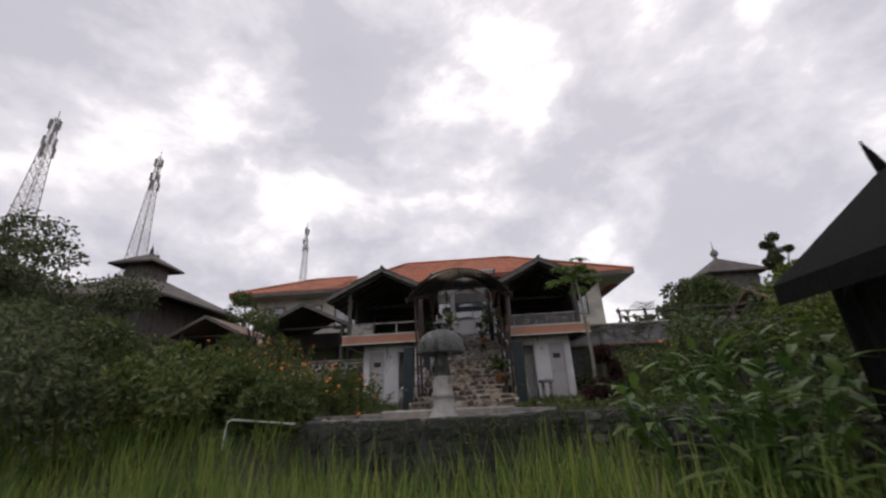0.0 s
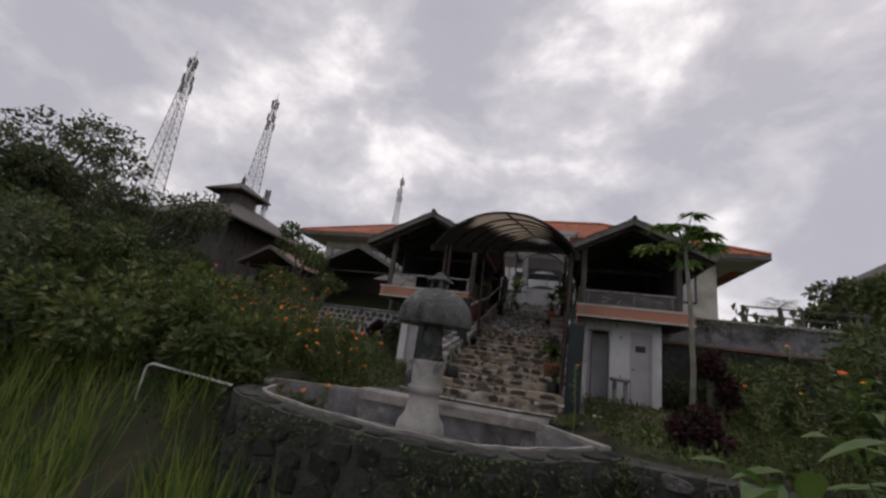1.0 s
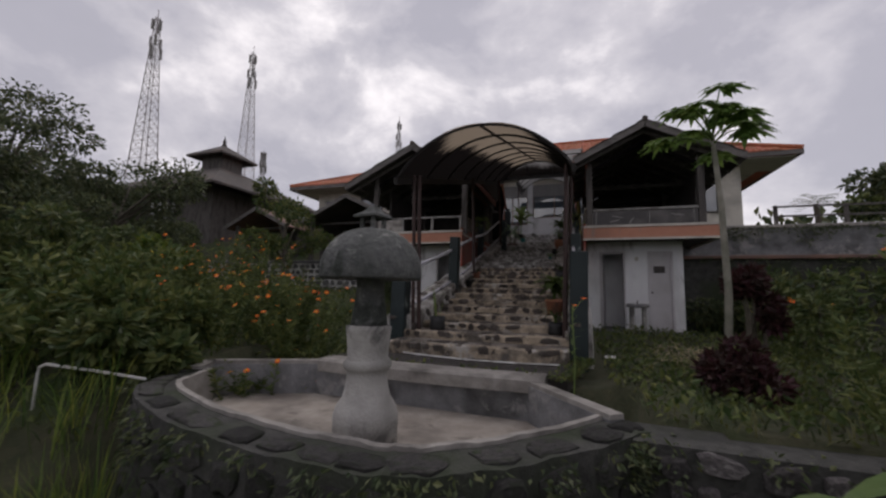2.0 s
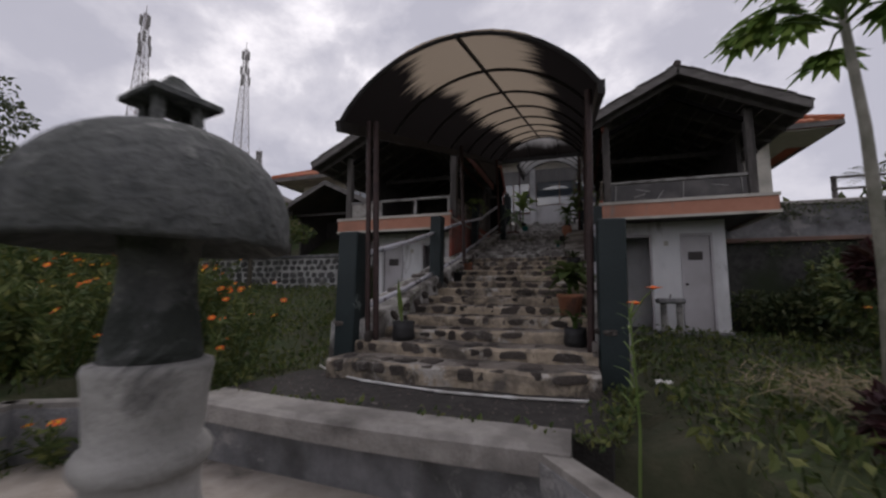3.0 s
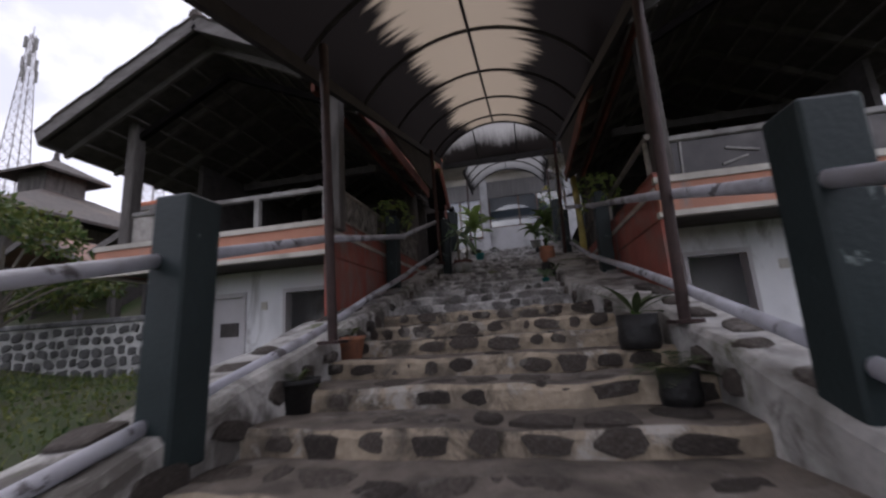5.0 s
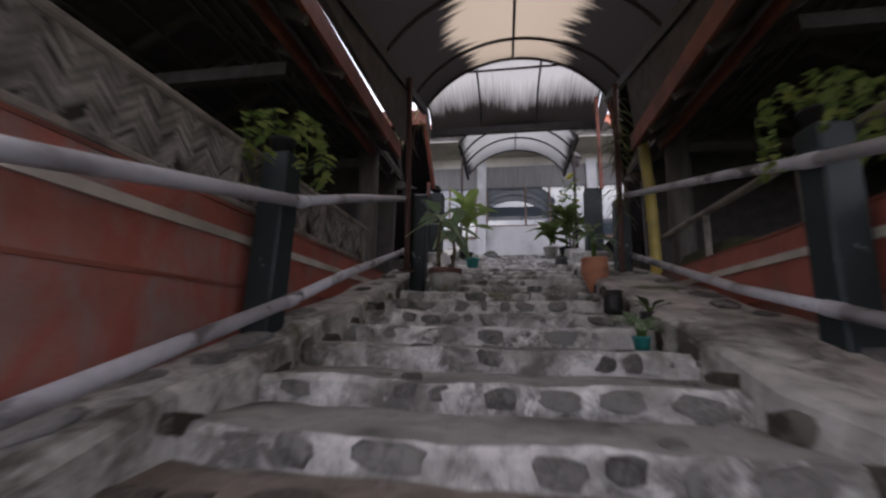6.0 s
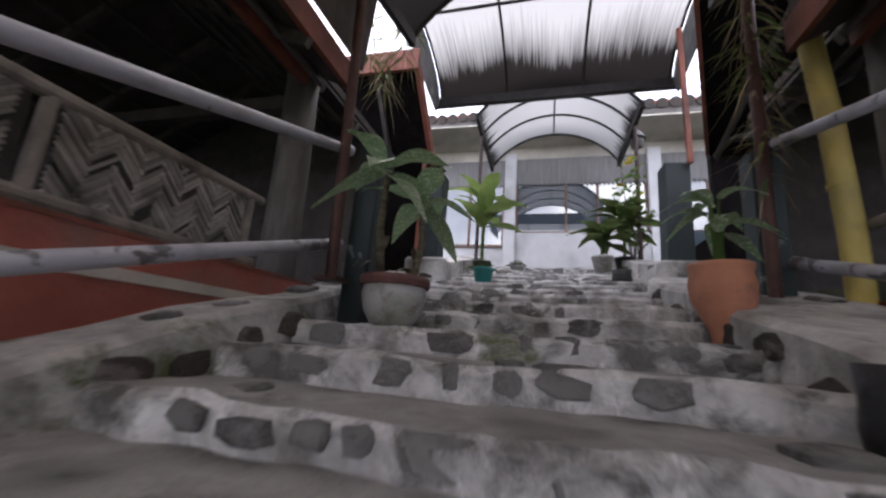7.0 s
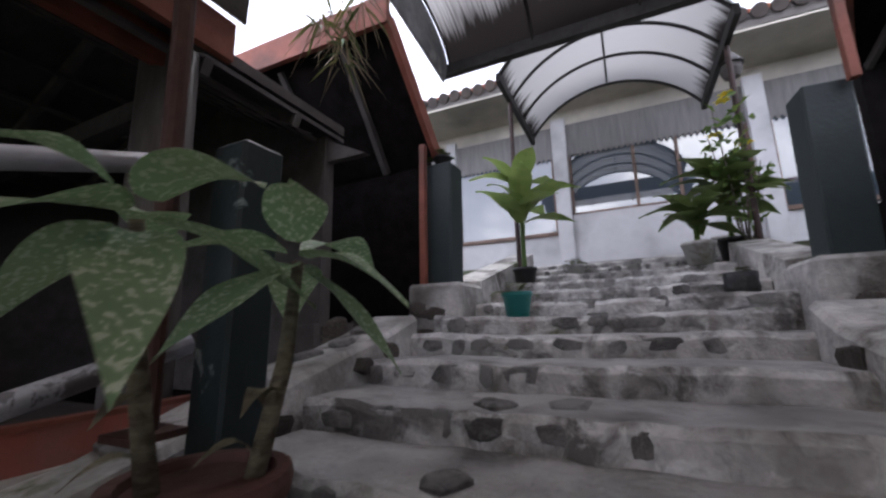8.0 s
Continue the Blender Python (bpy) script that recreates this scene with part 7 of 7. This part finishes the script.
def hanging_orchid(x, y, z0, z1, label):
    t = thing("hanging_orchid", (x, y, z1), label, "orchid", "hanging orchids")
    cs, ds, b2, h2 = [], [], [], []
    n = int((z1 - z0) * 90)
    for i in range(n):
        z = RNG.uniform(z0, z1)
        a = RNG.uniform(0, 6.283)
        b2.append((x + 0.04 * math.cos(a), y + 0.04 * math.sin(a), z))
        h2.append((math.cos(a), math.sin(a), RNG.uniform(-0.9, 0.4)))
    part("root_tuft", blade_mesh("root_tuft", b2, h2, NP.uniform(0.08, 0.28, n), 0.006, M_straw, NP.uniform(0.5, 1.4, n), 4), M_bark, t, kind="stuff")
    m = n // 3
    part("leaf_tuft", blade_mesh("leaf_tuft", b2[:m], h2[:m], NP.uniform(0.1, 0.24, m), 0.018, M_fern, NP.uniform(0.3, 0.9, m), 3), M_fern, t, kind="stuff")


hanging_orchid(1.28, 26.66, 3.4, 5.0, "dry hanging orchid with long roots on the canopy pole")
hanging_orchid(-1.5, 27.55, 5.35, 6.1, "dry hanging orchid with long roots at the canopy end")
hanging_orchid(-1.95, 27.6, 5.35, 5.95, "dry hanging orchid tuft above the roof edge")
hanging_orchid(-1.78, 27.7, 5.0, 5.65, "dry hanging orchid under the roof edge")

# yellow pole by the stairs
bm = bmesh.new()
pipe_run(bm, [(1.60, 26.62, 2.5), (1.61, 26.62, 3.1), (1.60, 26.62, 3.7), (1.56, 26.62, 4.4)], 0.062, 22)
for z in (2.9, 3.35, 3.8):
    tube(bm, (1.60, 26.62, z - 0.012), (1.60, 26.62, z + 0.012), 0.066, seg=22)
solo("bamboo_pole", bm, M_yellow, (1.60, 26.62, 2.5), "thick yellow bamboo pole standing beside the stairs", "pole")


# stone basin stand before the right pavilion
def washstand():
    t = thing("wash_stand", (2.95, 22.5, -0.1), "grey cement wash stand on short legs", "stand")
    part("top", box(bmesh.new(), 2.64, 3.14, 22.35, 22.68, 0.56, 0.66, 0.03), M_conc, t)
    for x in (2.76, 3.04):
        bm = bmesh.new()
        tube(bm, (x, 22.5, -0.15), (x, 22.5, 0.58), 0.06, seg=12)
        part("leg", bm, M_ped, t)
    bm = bmesh.new()
    tube(bm, (2.88, 22.5, 0.66), (2.90, 22.5, 0.74), 0.012)
    part("tap", bm, M_steel, t)


washstand()


# thatched shelter at the edge of the field
def thatch_shelter():
    x, y, z = 6.5, 12.0, -1.5
    t = thing("thatched_shelter", (x, y, z), "dark thatched shelter with a curved horn at the field edge", "shelter")
    for s in (-1, 1):
        bm = slab(bmesh.new(), [(x, y - 2.6, 3.27), (x + s * 2.5, y - 2.6, 1.27), (x + s * 2.5, y, 1.27), (x, y, 3.27)], 0.24)
        bs, hs = [], []
        for i in range(420):
            f = RNG.random()
            bs.append((x + s * 2.5 * f, y - 0.01 - 2.6 * RNG.random() * (f > 0.92), 3.24 - 2.0 * f - 0.14))
            hs.append((s * 0.5, RNG.uniform(-0.3, 0.1), -0.6))
        part("thatch", bm, M_thatch, t)
        part("fringe", blade_mesh("fringe", bs, hs, NP.uniform(0.08, 0.28, len(bs)), 0.008, M_thatch, 0.2, 2), M_thatch, t, kind="stuff")
    part("gable_board", prism_y(bmesh.new(), [(x - 2.1, 1.35), (x + 2.1, 1.35), (x, 2.95)], y - 0.3, y - 0.24), M_thatch, t)
    for dx in (-1.9, 1.9):
        for dy in (0.4, 2.2):
            part("post", tube(bmesh.new(), (x + dx, y - dy, z - 0.1), (x + dx, y - dy, 1.6), 0.07), M_thatch, t)
    # black sheet added for the darkness under the roof, not a wall
    part("underside_shade", box(bmesh.new(), x - 1.9, x + 1.9, y - 0.1, y - 0.05, z - 0.1, 1.4), M_thatch, t)
    part("horn", pipe_run(bmesh.new(), [(x - 0.62, y - 0.02, 2.72), (x - 0.68, y - 0.02, 2.95), (x - 0.75, y - 0.02, 3.2)], [0.07, 0.05, 0.008], 8), M_thatch, t)


thatch_shelter()
tree(12.0, 22.0, height(12.0, 22.0), 5.3, 0.42, M_leafd, "tall stump wrapped in dense green creeper", 34, 260, 0.11, 0.16, 0.1, "garden trees")


def orange_house():
    x, y = 21.5, 33.0
    t = thing("tiled_house", (x, y, 3.5), "small house with a brown-red tile roof beyond the wall", "house")
    part("wall", box(bmesh.new(), x - 3, x + 3, y - 2, y + 2, 1.5, 4.4), M_cream, t)
    for s in (-1, 1):
        part("roof", slab(bmesh.new(), [(x - 3.6, y, 5.9), (x - 3.6, y + s * 2.8, 4.2), (x + 3.6, y + s * 2.8, 4.2), (x + 3.6, y, 5.9)], 0.12), M_browntile, t)


orange_house()


def small_mosque():
    x, y, z = 23.3, 43.5, 4.0
    t = thing("pavilion_roof_house", (x, y, z), "far house with a dark hipped roof and round finial", "house")
    bm = bmesh.new()
    box(bm, x - 1.9, x + 1.9, y - 1.9, y + 1.9, z - 0.5, 9.4)
    part("wall", bm, M_board, t)
    bm = bmesh.new()
    lo = [(x - 2.6, y - 2.6), (x + 2.6, y - 2.6), (x + 2.6, y + 2.6), (x - 2.6, y + 2.6)]
    for i in range(4):
        slab(bm, [(*lo[i], 9.3), (*lo[(i + 1) % 4], 9.3), (x, y, 11.2)], 0.12)
    part("roof", bm, M_oldtile, t)
    bm = bmesh.new()
    lathe(bm, [(0.02, 11.0), (0.2, 11.05), (0.15, 11.3), (0.32, 11.5), (0.34, 11.7), (0.2, 11.95), (0.05, 12.1), (0.02, 12.9)], (x, y, 0), 12)
    part("finial", bm, M_greyrail, t)


small_mosque()

# lamp and flowering branch by the entrance
lampx = thing("hanging_lamp", (1.5, 30.8, 5.75), "dark hanging lantern lamp under the canopy edge", "lamp")
bm = bmesh.new()
tube(bm, (1.5, 30.8, 6.1), (1.5, 30.8, 6.6), 0.008, seg=6)
part("cord", bm, M_rib, lampx)
part("shade", lathe(bmesh.new(), [(0.02, 6.12), (0.05, 6.1), (0.13, 5.98), (0.14, 5.95), (0.02, 5.95)], (1.5, 30.8, 0), 16), M_rib, lampx)
part("globe", lathe(bmesh.new(), [(0.02, 5.76), (0.08, 5.79), (0.115, 5.88), (0.1, 5.96), (0.02, 5.97)], (1.5, 30.8, 0), 16), M_board, lampx)
t = thing("flowering_shrub", (1.3, 30.45, 3.6), "tall thin shrub with yellow flowers beside the entrance", "plant")
bm = bmesh.new()
cs, ds = [], []
for i in range(5):
    a = 1.3 * i
    p0, p1 = Vector((1.3, 30.45, 3.5)), Vector((1.3 + 0.22 * math.cos(a), 30.45 + 0.2 * math.sin(a), 4.6 + 0.2 * i))
    pipe_run(bm, [p0, p0.lerp(p1, 0.5), p1], [0.014, 0.01, 0.005], 5)
    for k in range(36):
        cs.append(tuple(p0.lerp(p1, RNG.uniform(0.35, 1.0)) + Vector((RNG.uniform(-0.08, 0.08), RNG.uniform(-0.08, 0.08), RNG.uniform(-0.05, 0.05)))))
        ds.append((RNG.uniform(-1, 1), RNG.uniform(-1, 1), RNG.uniform(-0.5, 0.4)))
part("branching", bm, M_bark, t)
part("foliage", leaf_mesh("foliage", cs, ds, NP.uniform(0.09, 0.17, len(cs)), NP.uniform(0.05, 0.08, len(cs)), M_papaya), M_papaya, t)
for i, (dx, dz) in enumerate(((0.05, 5.4), (0.0, 5.33), (-0.12, 4.95), (0.14, 4.8))):
    lf = bmesh.new()
    for k in range(6):
        broad_leaf(lf, (1.27 + dx, 30.42, dz), (math.cos(k * 1.05), math.sin(k * 1.05), 0.4), 0.09, 0.06, 0.2, 0.2, 3)
    part("flower", lf, M_yflower, t, "yellow flower")

# ---- stones, set piece by piece ----
def stone_meshes(m, n=16, seed=3):
    """Rough flat stones, about one across, facing -y."""
    rg = random.Random(seed)
    out = []
    for i in range(n):
        k = rg.choice((9, 10, 11))
        ring0, ring1, ring2 = [], [], []
        bm = bmesh.new()
        for j in range(k):
            a = 6.283 * (j + rg.uniform(-0.3, 0.3)) / k
            sq = 1 / max(abs(math.cos(a)), abs(math.sin(a))) ** 0.78
            r = 0.5 * sq * rg.uniform(0.74, 1.03)
            ca, sa = r * math.cos(a), r * math.sin(a)
            ring0.append(bm.verts.new((ca, 0.5, sa)))
            ring1.append(bm.verts.new((ca, -0.28 + rg.uniform(-0.08, 0.08), sa)))
            ring2.append(bm.verts.new((ca * 0.8, -0.5 + rg.uniform(-0.12, 0.12), sa * 0.8)))
        for a, b in ((ring0, ring1), (ring1, ring2)):
            for j in range(k):
                bm.faces.new((a[j], a[(j + 1) % k], b[(j + 1) % k], b[j]))
        bm.faces.new(ring2)
        out.append(finish(bm, "stone", m))
    return out


def set_stone(parent, meshes, at, w, h, depth, yaw=0.0, tip=0.0, roll=0.0, rg=RNG):
    ob = new("stone", rg.choice(meshes))
    ob.parent = parent
    q = Matrix.Rotation(yaw, 4, "Z") @ Matrix.Rotation(tip, 4, "X") @ Matrix.Rotation(roll, 4, "Y")
    ob.matrix_basis = Matrix.Translation(Vector(at) - ORG[parent.name]) @ q @ Matrix.Diagonal((w, depth, h, 1))
    return ob


ST = stone_meshes(M_stone)
ST2 = stone_meshes(M_stone2, 16, 4)
rs = random.Random(21)
for k in range(NSTEP):
    y0, z1 = STEP_Y + k * TREAD, plane(STEP_Y + k * TREAD)
    hw = half_width(y0) - 0.05
    SX = ST if k < 13 else ST2
    x = -hw + rs.uniform(0, 0.12)
    while x < hw - 0.1:
        w = rs.choice((rs.uniform(0.08, 0.16), rs.uniform(0.15, 0.27), rs.uniform(0.2, 0.34)))
        h = rs.uniform(0.075, 0.125)
        if k >= 13:
            w, h = w * 0.8, h * 0.92
        if x + w > (min(hw, right_edge(y0) - 0.02) if y0 < 28.4 else hw) + 0.05:
            break
        if rs.random() < (0.55 if k < 13 else 0.3):
            tw_ = rs.uniform(0.14, 0.30) * (1 if k < 13 else 0.7)
            set_stone(STEPS[k], SX, (x + w / 2, y0 + 0.03 + tw_ / 2 + rs.uniform(0, 0.12), z1 - 0.012), w * rs.uniform(0.9, 1.2), tw_, 0.03, rs.uniform(-0.4, 0.4), -math.pi / 2, 0, rs)
        if rs.random() < 0.9:
            set_stone(STEPS[k], SX, (x + w / 2, y0 + 0.006, z1 - 0.066 + rs.uniform(-0.012, 0.012)), w, h, 0.032 if k < 13 else 0.022, 0, 0, rs.uniform(-0.12, 0.12), rs)
        x += w + (rs.uniform(0.01, 0.08) if k < 13 else rs.uniform(0.02, 0.13))
CURBS = [o for o in scene.objects if o.name.startswith("stair_curb")]
for c in CURBS:
    s = -1 if ORG[c.name].x < 0 else 1
    y = 17.4
    while y < 27.6:
        w = rs.uniform(0.14, 0.30)
        t = plane(y) + 0.2 - 0.1 * sst(21, 23.5, y)
        if rs.random() < 0.8:
            set_stone(c, ST if y < 22.5 else ST2, (s * (1.445 + rs.uniform(-0.06, 0.06)), y + w / 2, t - 0.005 + SLOPE * w / 2), rs.uniform(0.13, 0.22), w, 0.05, rs.uniform(-0.3, 0.3), -math.pi / 2 + math.atan(SLOPE), 0, rs)
        if rs.random() < 0.75:
            set_stone(c, ST, (s * ((right_edge(y + w / 2) if s > 0 else left_edge(y + w / 2)) - 0.025), y + w / 2, t - 0.12 + rs.uniform(-0.04, 0.03)), w, rs.uniform(0.09, 0.15), 0.045, math.pi / 2 * s * -1, 0, rs.uniform(-0.3, 0.3), rs)
        y += w + rs.uniform(0.06, 0.2)
    for i in range(7):
        set_stone(c, ST, (s * rs.uniform(1.2, 1.55), 28.415, rs.uniform(2.7, 3.2)), rs.uniform(0.12, 0.2), rs.uniform(0.09, 0.14), 0.04, 0, 0, rs.uniform(-0.3, 0.3), rs)

# rubble of the low walls under the lodges
for s, lodge in LODGE.items():
    base = [o for o in lodge.children if o.name.startswith("low_wall")][0]
    z = 2.95
    for row in range(5):
        y = 27.25 + rs.uniform(0, 0.15)
        while y < 29.0:
            w = rs.uniform(0.12, 0.28)
            set_stone(base, ST, (s * 1.62, y + w / 2, z + rs.uniform(-0.02, 0.02)), w, rs.uniform(0.11, 0.17), 0.05, -s * math.pi / 2, 0, rs.uniform(-0.3, 0.3), rs)
            y += w + rs.uniform(0.02, 0.08)
        z -= 0.18

# rubble of the basin front and the garden wall
LV = stone_meshes(M_lava, 9, 5)
GW = stone_meshes(M_garden, 11, 6)
z = -0.16
for row in range(4):
    hgt = rs.uniform(0.2, 0.28)
    i = rs.uniform(0, 1.5)
    while i < len(ARC) - 2:
        w = rs.uniform(0.2, 0.42)
        a, b = ARC[int(i)], ARC[int(i) + 1]
        p = a.lerp(b, i - int(i))
        t = (b - a).normalized()
        set_stone(FRONT, LV, (p.x, p.y, z - hgt / 2 + rs.uniform(-0.03, 0.03)), w, hgt * rs.uniform(0.75, 1.0), rs.uniform(0.05, 0.11), math.atan2(t.y, t.x), 0, rs.uniform(-0.25, 0.25), rs)
        i += (w + rs.uniform(0.02, 0.06)) / (b - a).length
    z -= hgt * 0.95
WALLC = [o for o in rw.children if o.name.startswith("wall_core")][0]
z = -0.15
for row in range(7):
    hgt = rs.uniform(0.15, 0.24)
    x = 1.85 + rs.uniform(0, 0.2)
    while x < 7.2:
        w = rs.uniform(0.14, 0.32)
        xx = x + w / 2
        y = 14.53 - 0.053 * (xx - 1.75) if xx < 4 else 14.41 - 0.07 * (xx - 4.0)
        set_stone(WALLC, GW, (xx, y, z - hgt / 2 + rs.uniform(-0.03, 0.03)), w, hgt * rs.uniform(0.75, 1.0), rs.uniform(0.06, 0.13), -0.06, 0, rs.uniform(-0.4, 0.4), rs)
        x += w + rs.uniform(0.02, 0.06)
    z -= hgt * 0.95
# creeping weeds on the rim and down the rubble
cs, ds = [], []
for i in range(44):
    f = rs.uniform(1, len(ARC) - 2.01)
    a, b = ARC[int(f)], ARC[int(f) + 1]
    p, t = a.lerp(b, f - int(f)), (b - a).normalized()
    nrm = Vector((t.y, -t.x, 0))
    L = rs.uniform(0.1, 0.7)
    for k in range(26):
        q = p + nrm * rs.uniform(0.04, 0.13) + t * rs.gauss(0, 0.08) + Vector((0, 0, -0.08 - L * rs.random()))
        cs.append(tuple(q))
        ds.append((nrm.x + rs.uniform(-1, 1), nrm.y + rs.uniform(-1, 1), rs.uniform(-1.2, 0.5)))
for i in range(26):
    x = rs.uniform(1.9, 7.2)
    y = 14.53 - 0.053 * (x - 1.75) if x < 4 else 14.41 - 0.07 * (x - 4.0)
    L = rs.uniform(0.15, 1.0)
    for k in range(30):
        cs.append((x + rs.gauss(0, 0.1), y - rs.uniform(0.05, 0.18), -0.05 - L * rs.random()))
        ds.append((rs.uniform(-1, 1), -1 + rs.uniform(-1, 1), rs.uniform(-1.2, 0.5)))
tagged(new("wall_creeper", leaf_mesh("wall_creeper", cs, ds, NP.uniform(0.03, 0.08, len(cs)), NP.uniform(0.012, 0.035, len(cs)), M_leafd)), "creeping weeds hanging over the rubble walls", "weeds", kind="stuff")
cs, ds = [], []
for i in range(70):
    x, hi = rs.uniform(4.8, 14), rs.random() < 0.6
    L, z0 = rs.uniform(0.1, 0.6), 2.85 if hi else 1.95
    for k in range(34):
        cs.append((x + rs.gauss(0, 0.16), (24.69 if hi else 24.24) - rs.uniform(0.02, 0.1), z0 - L * rs.random()))
        ds.append((rs.uniform(-1, 1), -1 + rs.uniform(-1, 1), rs.uniform(-1.2, 0.5)))
tagged(new("wall_creeper", leaf_mesh("wall_creeper", cs, ds, NP.uniform(0.05, 0.13, len(cs)), NP.uniform(0.02, 0.05, len(cs)), M_leafd)), "weeds hanging down the boundary wall", "weeds", kind="stuff")
# flat stones along the basin rim
i = 0.5
while i < len(ARC) - 2:
    w = rs.uniform(0.22, 0.45)
    a, b = ARC[int(i)], ARC[int(i) + 1]
    p, t = a.lerp(b, i - int(i)), (b - a).normalized()
    q = p + Vector((-t.y, t.x, 0)) * 0.14
    set_stone(FRONT, LV, (q.x, q.y, -0.125), w, rs.uniform(0.2, 0.28), 0.06, math.atan2(t.y, t.x), -math.pi / 2, 0, rs)
    i += (w + 0.04) / (b - a).length
# terrace wall with white pointing
TS = stone_meshes(mat("grey_field_stone", (0.07, 0.07, 0.07), (0.14, 0.138, 0.135), 6, 0.9, bump=0.5, rand=0.35), 9, 8)
TWC = [o for o in tw.children if o.name.startswith("wall_core")][0]
z = 1.91
for row in range(6):
    hgt = rs.uniform(0.17, 0.24)
    x = -13.2 + rs.uniform(0, 0.2)
    while x < -4.7:
        w = rs.uniform(0.16, 0.34)
        set_stone(TWC, TS, (x + w / 2, 25.395, z - hgt / 2 + rs.uniform(-0.03, 0.03)), w, hgt * rs.uniform(0.75, 0.95), 0.08, 0, 0, rs.uniform(-0.3, 0.3), rs)
        x += w + rs.uniform(0.04, 0.09)
    z -= hgt

# weeds that creep over the edges of the trodden dirt, and grit on it
def path_edge():
    r = np.random.RandomState(77)
    bs, cs = [], []
    for (x0, y0), (x1, y1), n in (((-2.2, 16.0), (-1.9, 17.3), 420), ((1.3, 15.9), (1.6, 17.35), 520), ((-2.1, 16.12), (1.3, 15.95), 260)):
        for i in range(n):
            t, o = r.rand(), abs(r.normal(0, 0.10)) * (0.5 + abs(math.sin(t_wave(i, n))))
            s = 1 if x1 < 0 else -1
            x, y = x0 + (x1 - x0) * t, y0 + (y1 - y0) * t
            p = (x, y + o * 0.5, -0.077) if abs(x1 - x0) > 2 else (x + s * (o - 0.05), y, -0.077)
            (bs if r.rand() < 0.6 else cs).append(p)
    n = len(bs)
    a, t = r.uniform(0, 6.283, n), r.uniform(0.2, 1.0, n)
    d = np.stack([np.sin(t) * np.cos(a), np.sin(t) * np.sin(a), np.cos(t)], 1)
    tagged(new("edge_grass", blade_mesh("edge_grass", np.array(bs), d, r.uniform(0.05, 0.17, n), r.uniform(0.004, 0.009, n), M_lawn, r.uniform(0.2, 0.7, n), 3)), "short weedy grass along the edge of the dirt path", "grass", kind="stuff")
    cs = np.array(cs) + np.stack([np.zeros(len(cs)), np.zeros(len(cs)), r.uniform(0.01, 0.07, len(cs))], 1)
    tagged(new("edge_weeds", leaf_mesh("edge_weeds", cs, r.normal(size=(len(cs), 3)) + np.array([0, 0, 0.7]), r.uniform(0.03, 0.08, len(cs)), r.uniform(0.02, 0.045, len(cs)), M_weed)), "small leafy weeds along the edge of the dirt path", "weeds", kind="stuff")
    vs, fs = [], []
    for i in range(420):
        x, y, q = r.uniform(-1.95, 1.4), r.uniform(16.1, 17.3), r.uniform(0.006, 0.022)
        b = len(vs)
        for k in range(5):
            w = 6.283 * k / 5 + r.uniform(-0.3, 0.3)
            vs.append((x + q * math.cos(w), y + q * math.sin(w) * 0.8, -0.078))
        vs.append((x + r.uniform(-0.3, 0.3) * q, y, -0.075 + q * r.uniform(0.4, 0.8)))
        fs += [(b + k, b + (k + 1) % 5, b + 5) for k in range(5)]
    tagged(new("grit", raw("grit", vs, fs, M_stone)), "small stones and clods on the trodden dirt", "gravel", kind="stuff")


def t_wave(i, n):
    return 9.0 * i / n


path_edge()


def bank_weeds():
    """Dense low weeds on the slope between the basin and the right pavilion."""
    r = np.random.RandomState(91)
    n = 5200
    x, y = r.uniform(1.72, 5.2, n), r.uniform(14.7, 19.5, n)
    keep = (x > 1.78 + 0.12 * np.sin(y * 5)) & (r.rand(n) < 0.6 + 0.4 * np.sin(x * 3.1 + 1) * np.sin(y * 2.3))
    x, y = x[keep], y[keep]
    k = len(x)
    z = np.array([height(a, b) for a, b in zip(x, y)])
    h = k // 2
    a, t = r.uniform(0, 6.283, h), r.uniform(0.2, 1.0, h)
    d = np.stack([np.sin(t) * np.cos(a), np.sin(t) * np.sin(a), np.cos(t)], 1)
    tagged(new("bank_grass", blade_mesh("bank_grass", np.stack([x, y, z - 0.01], 1)[:h], d, r.uniform(0.08, 0.26, h), r.uniform(0.005, 0.010, h), M_lawn, r.uniform(0.2, 0.8, h), 3)), "tangled short grass on the slope beside the basin", "grass", kind="stuff")
    c = np.stack([x, y, z + r.uniform(0.01, 0.12, k)], 1)[h:]
    tagged(new("bank_weeds", leaf_mesh("bank_weeds", c, r.normal(size=(len(c), 3)) + np.array([0, 0, 0.6]), r.uniform(0.04, 0.11, len(c)), r.uniform(0.025, 0.06, len(c)), M_weed)), "low leafy weeds on the slope beside the basin", "weeds", kind="stuff")


bank_weeds()
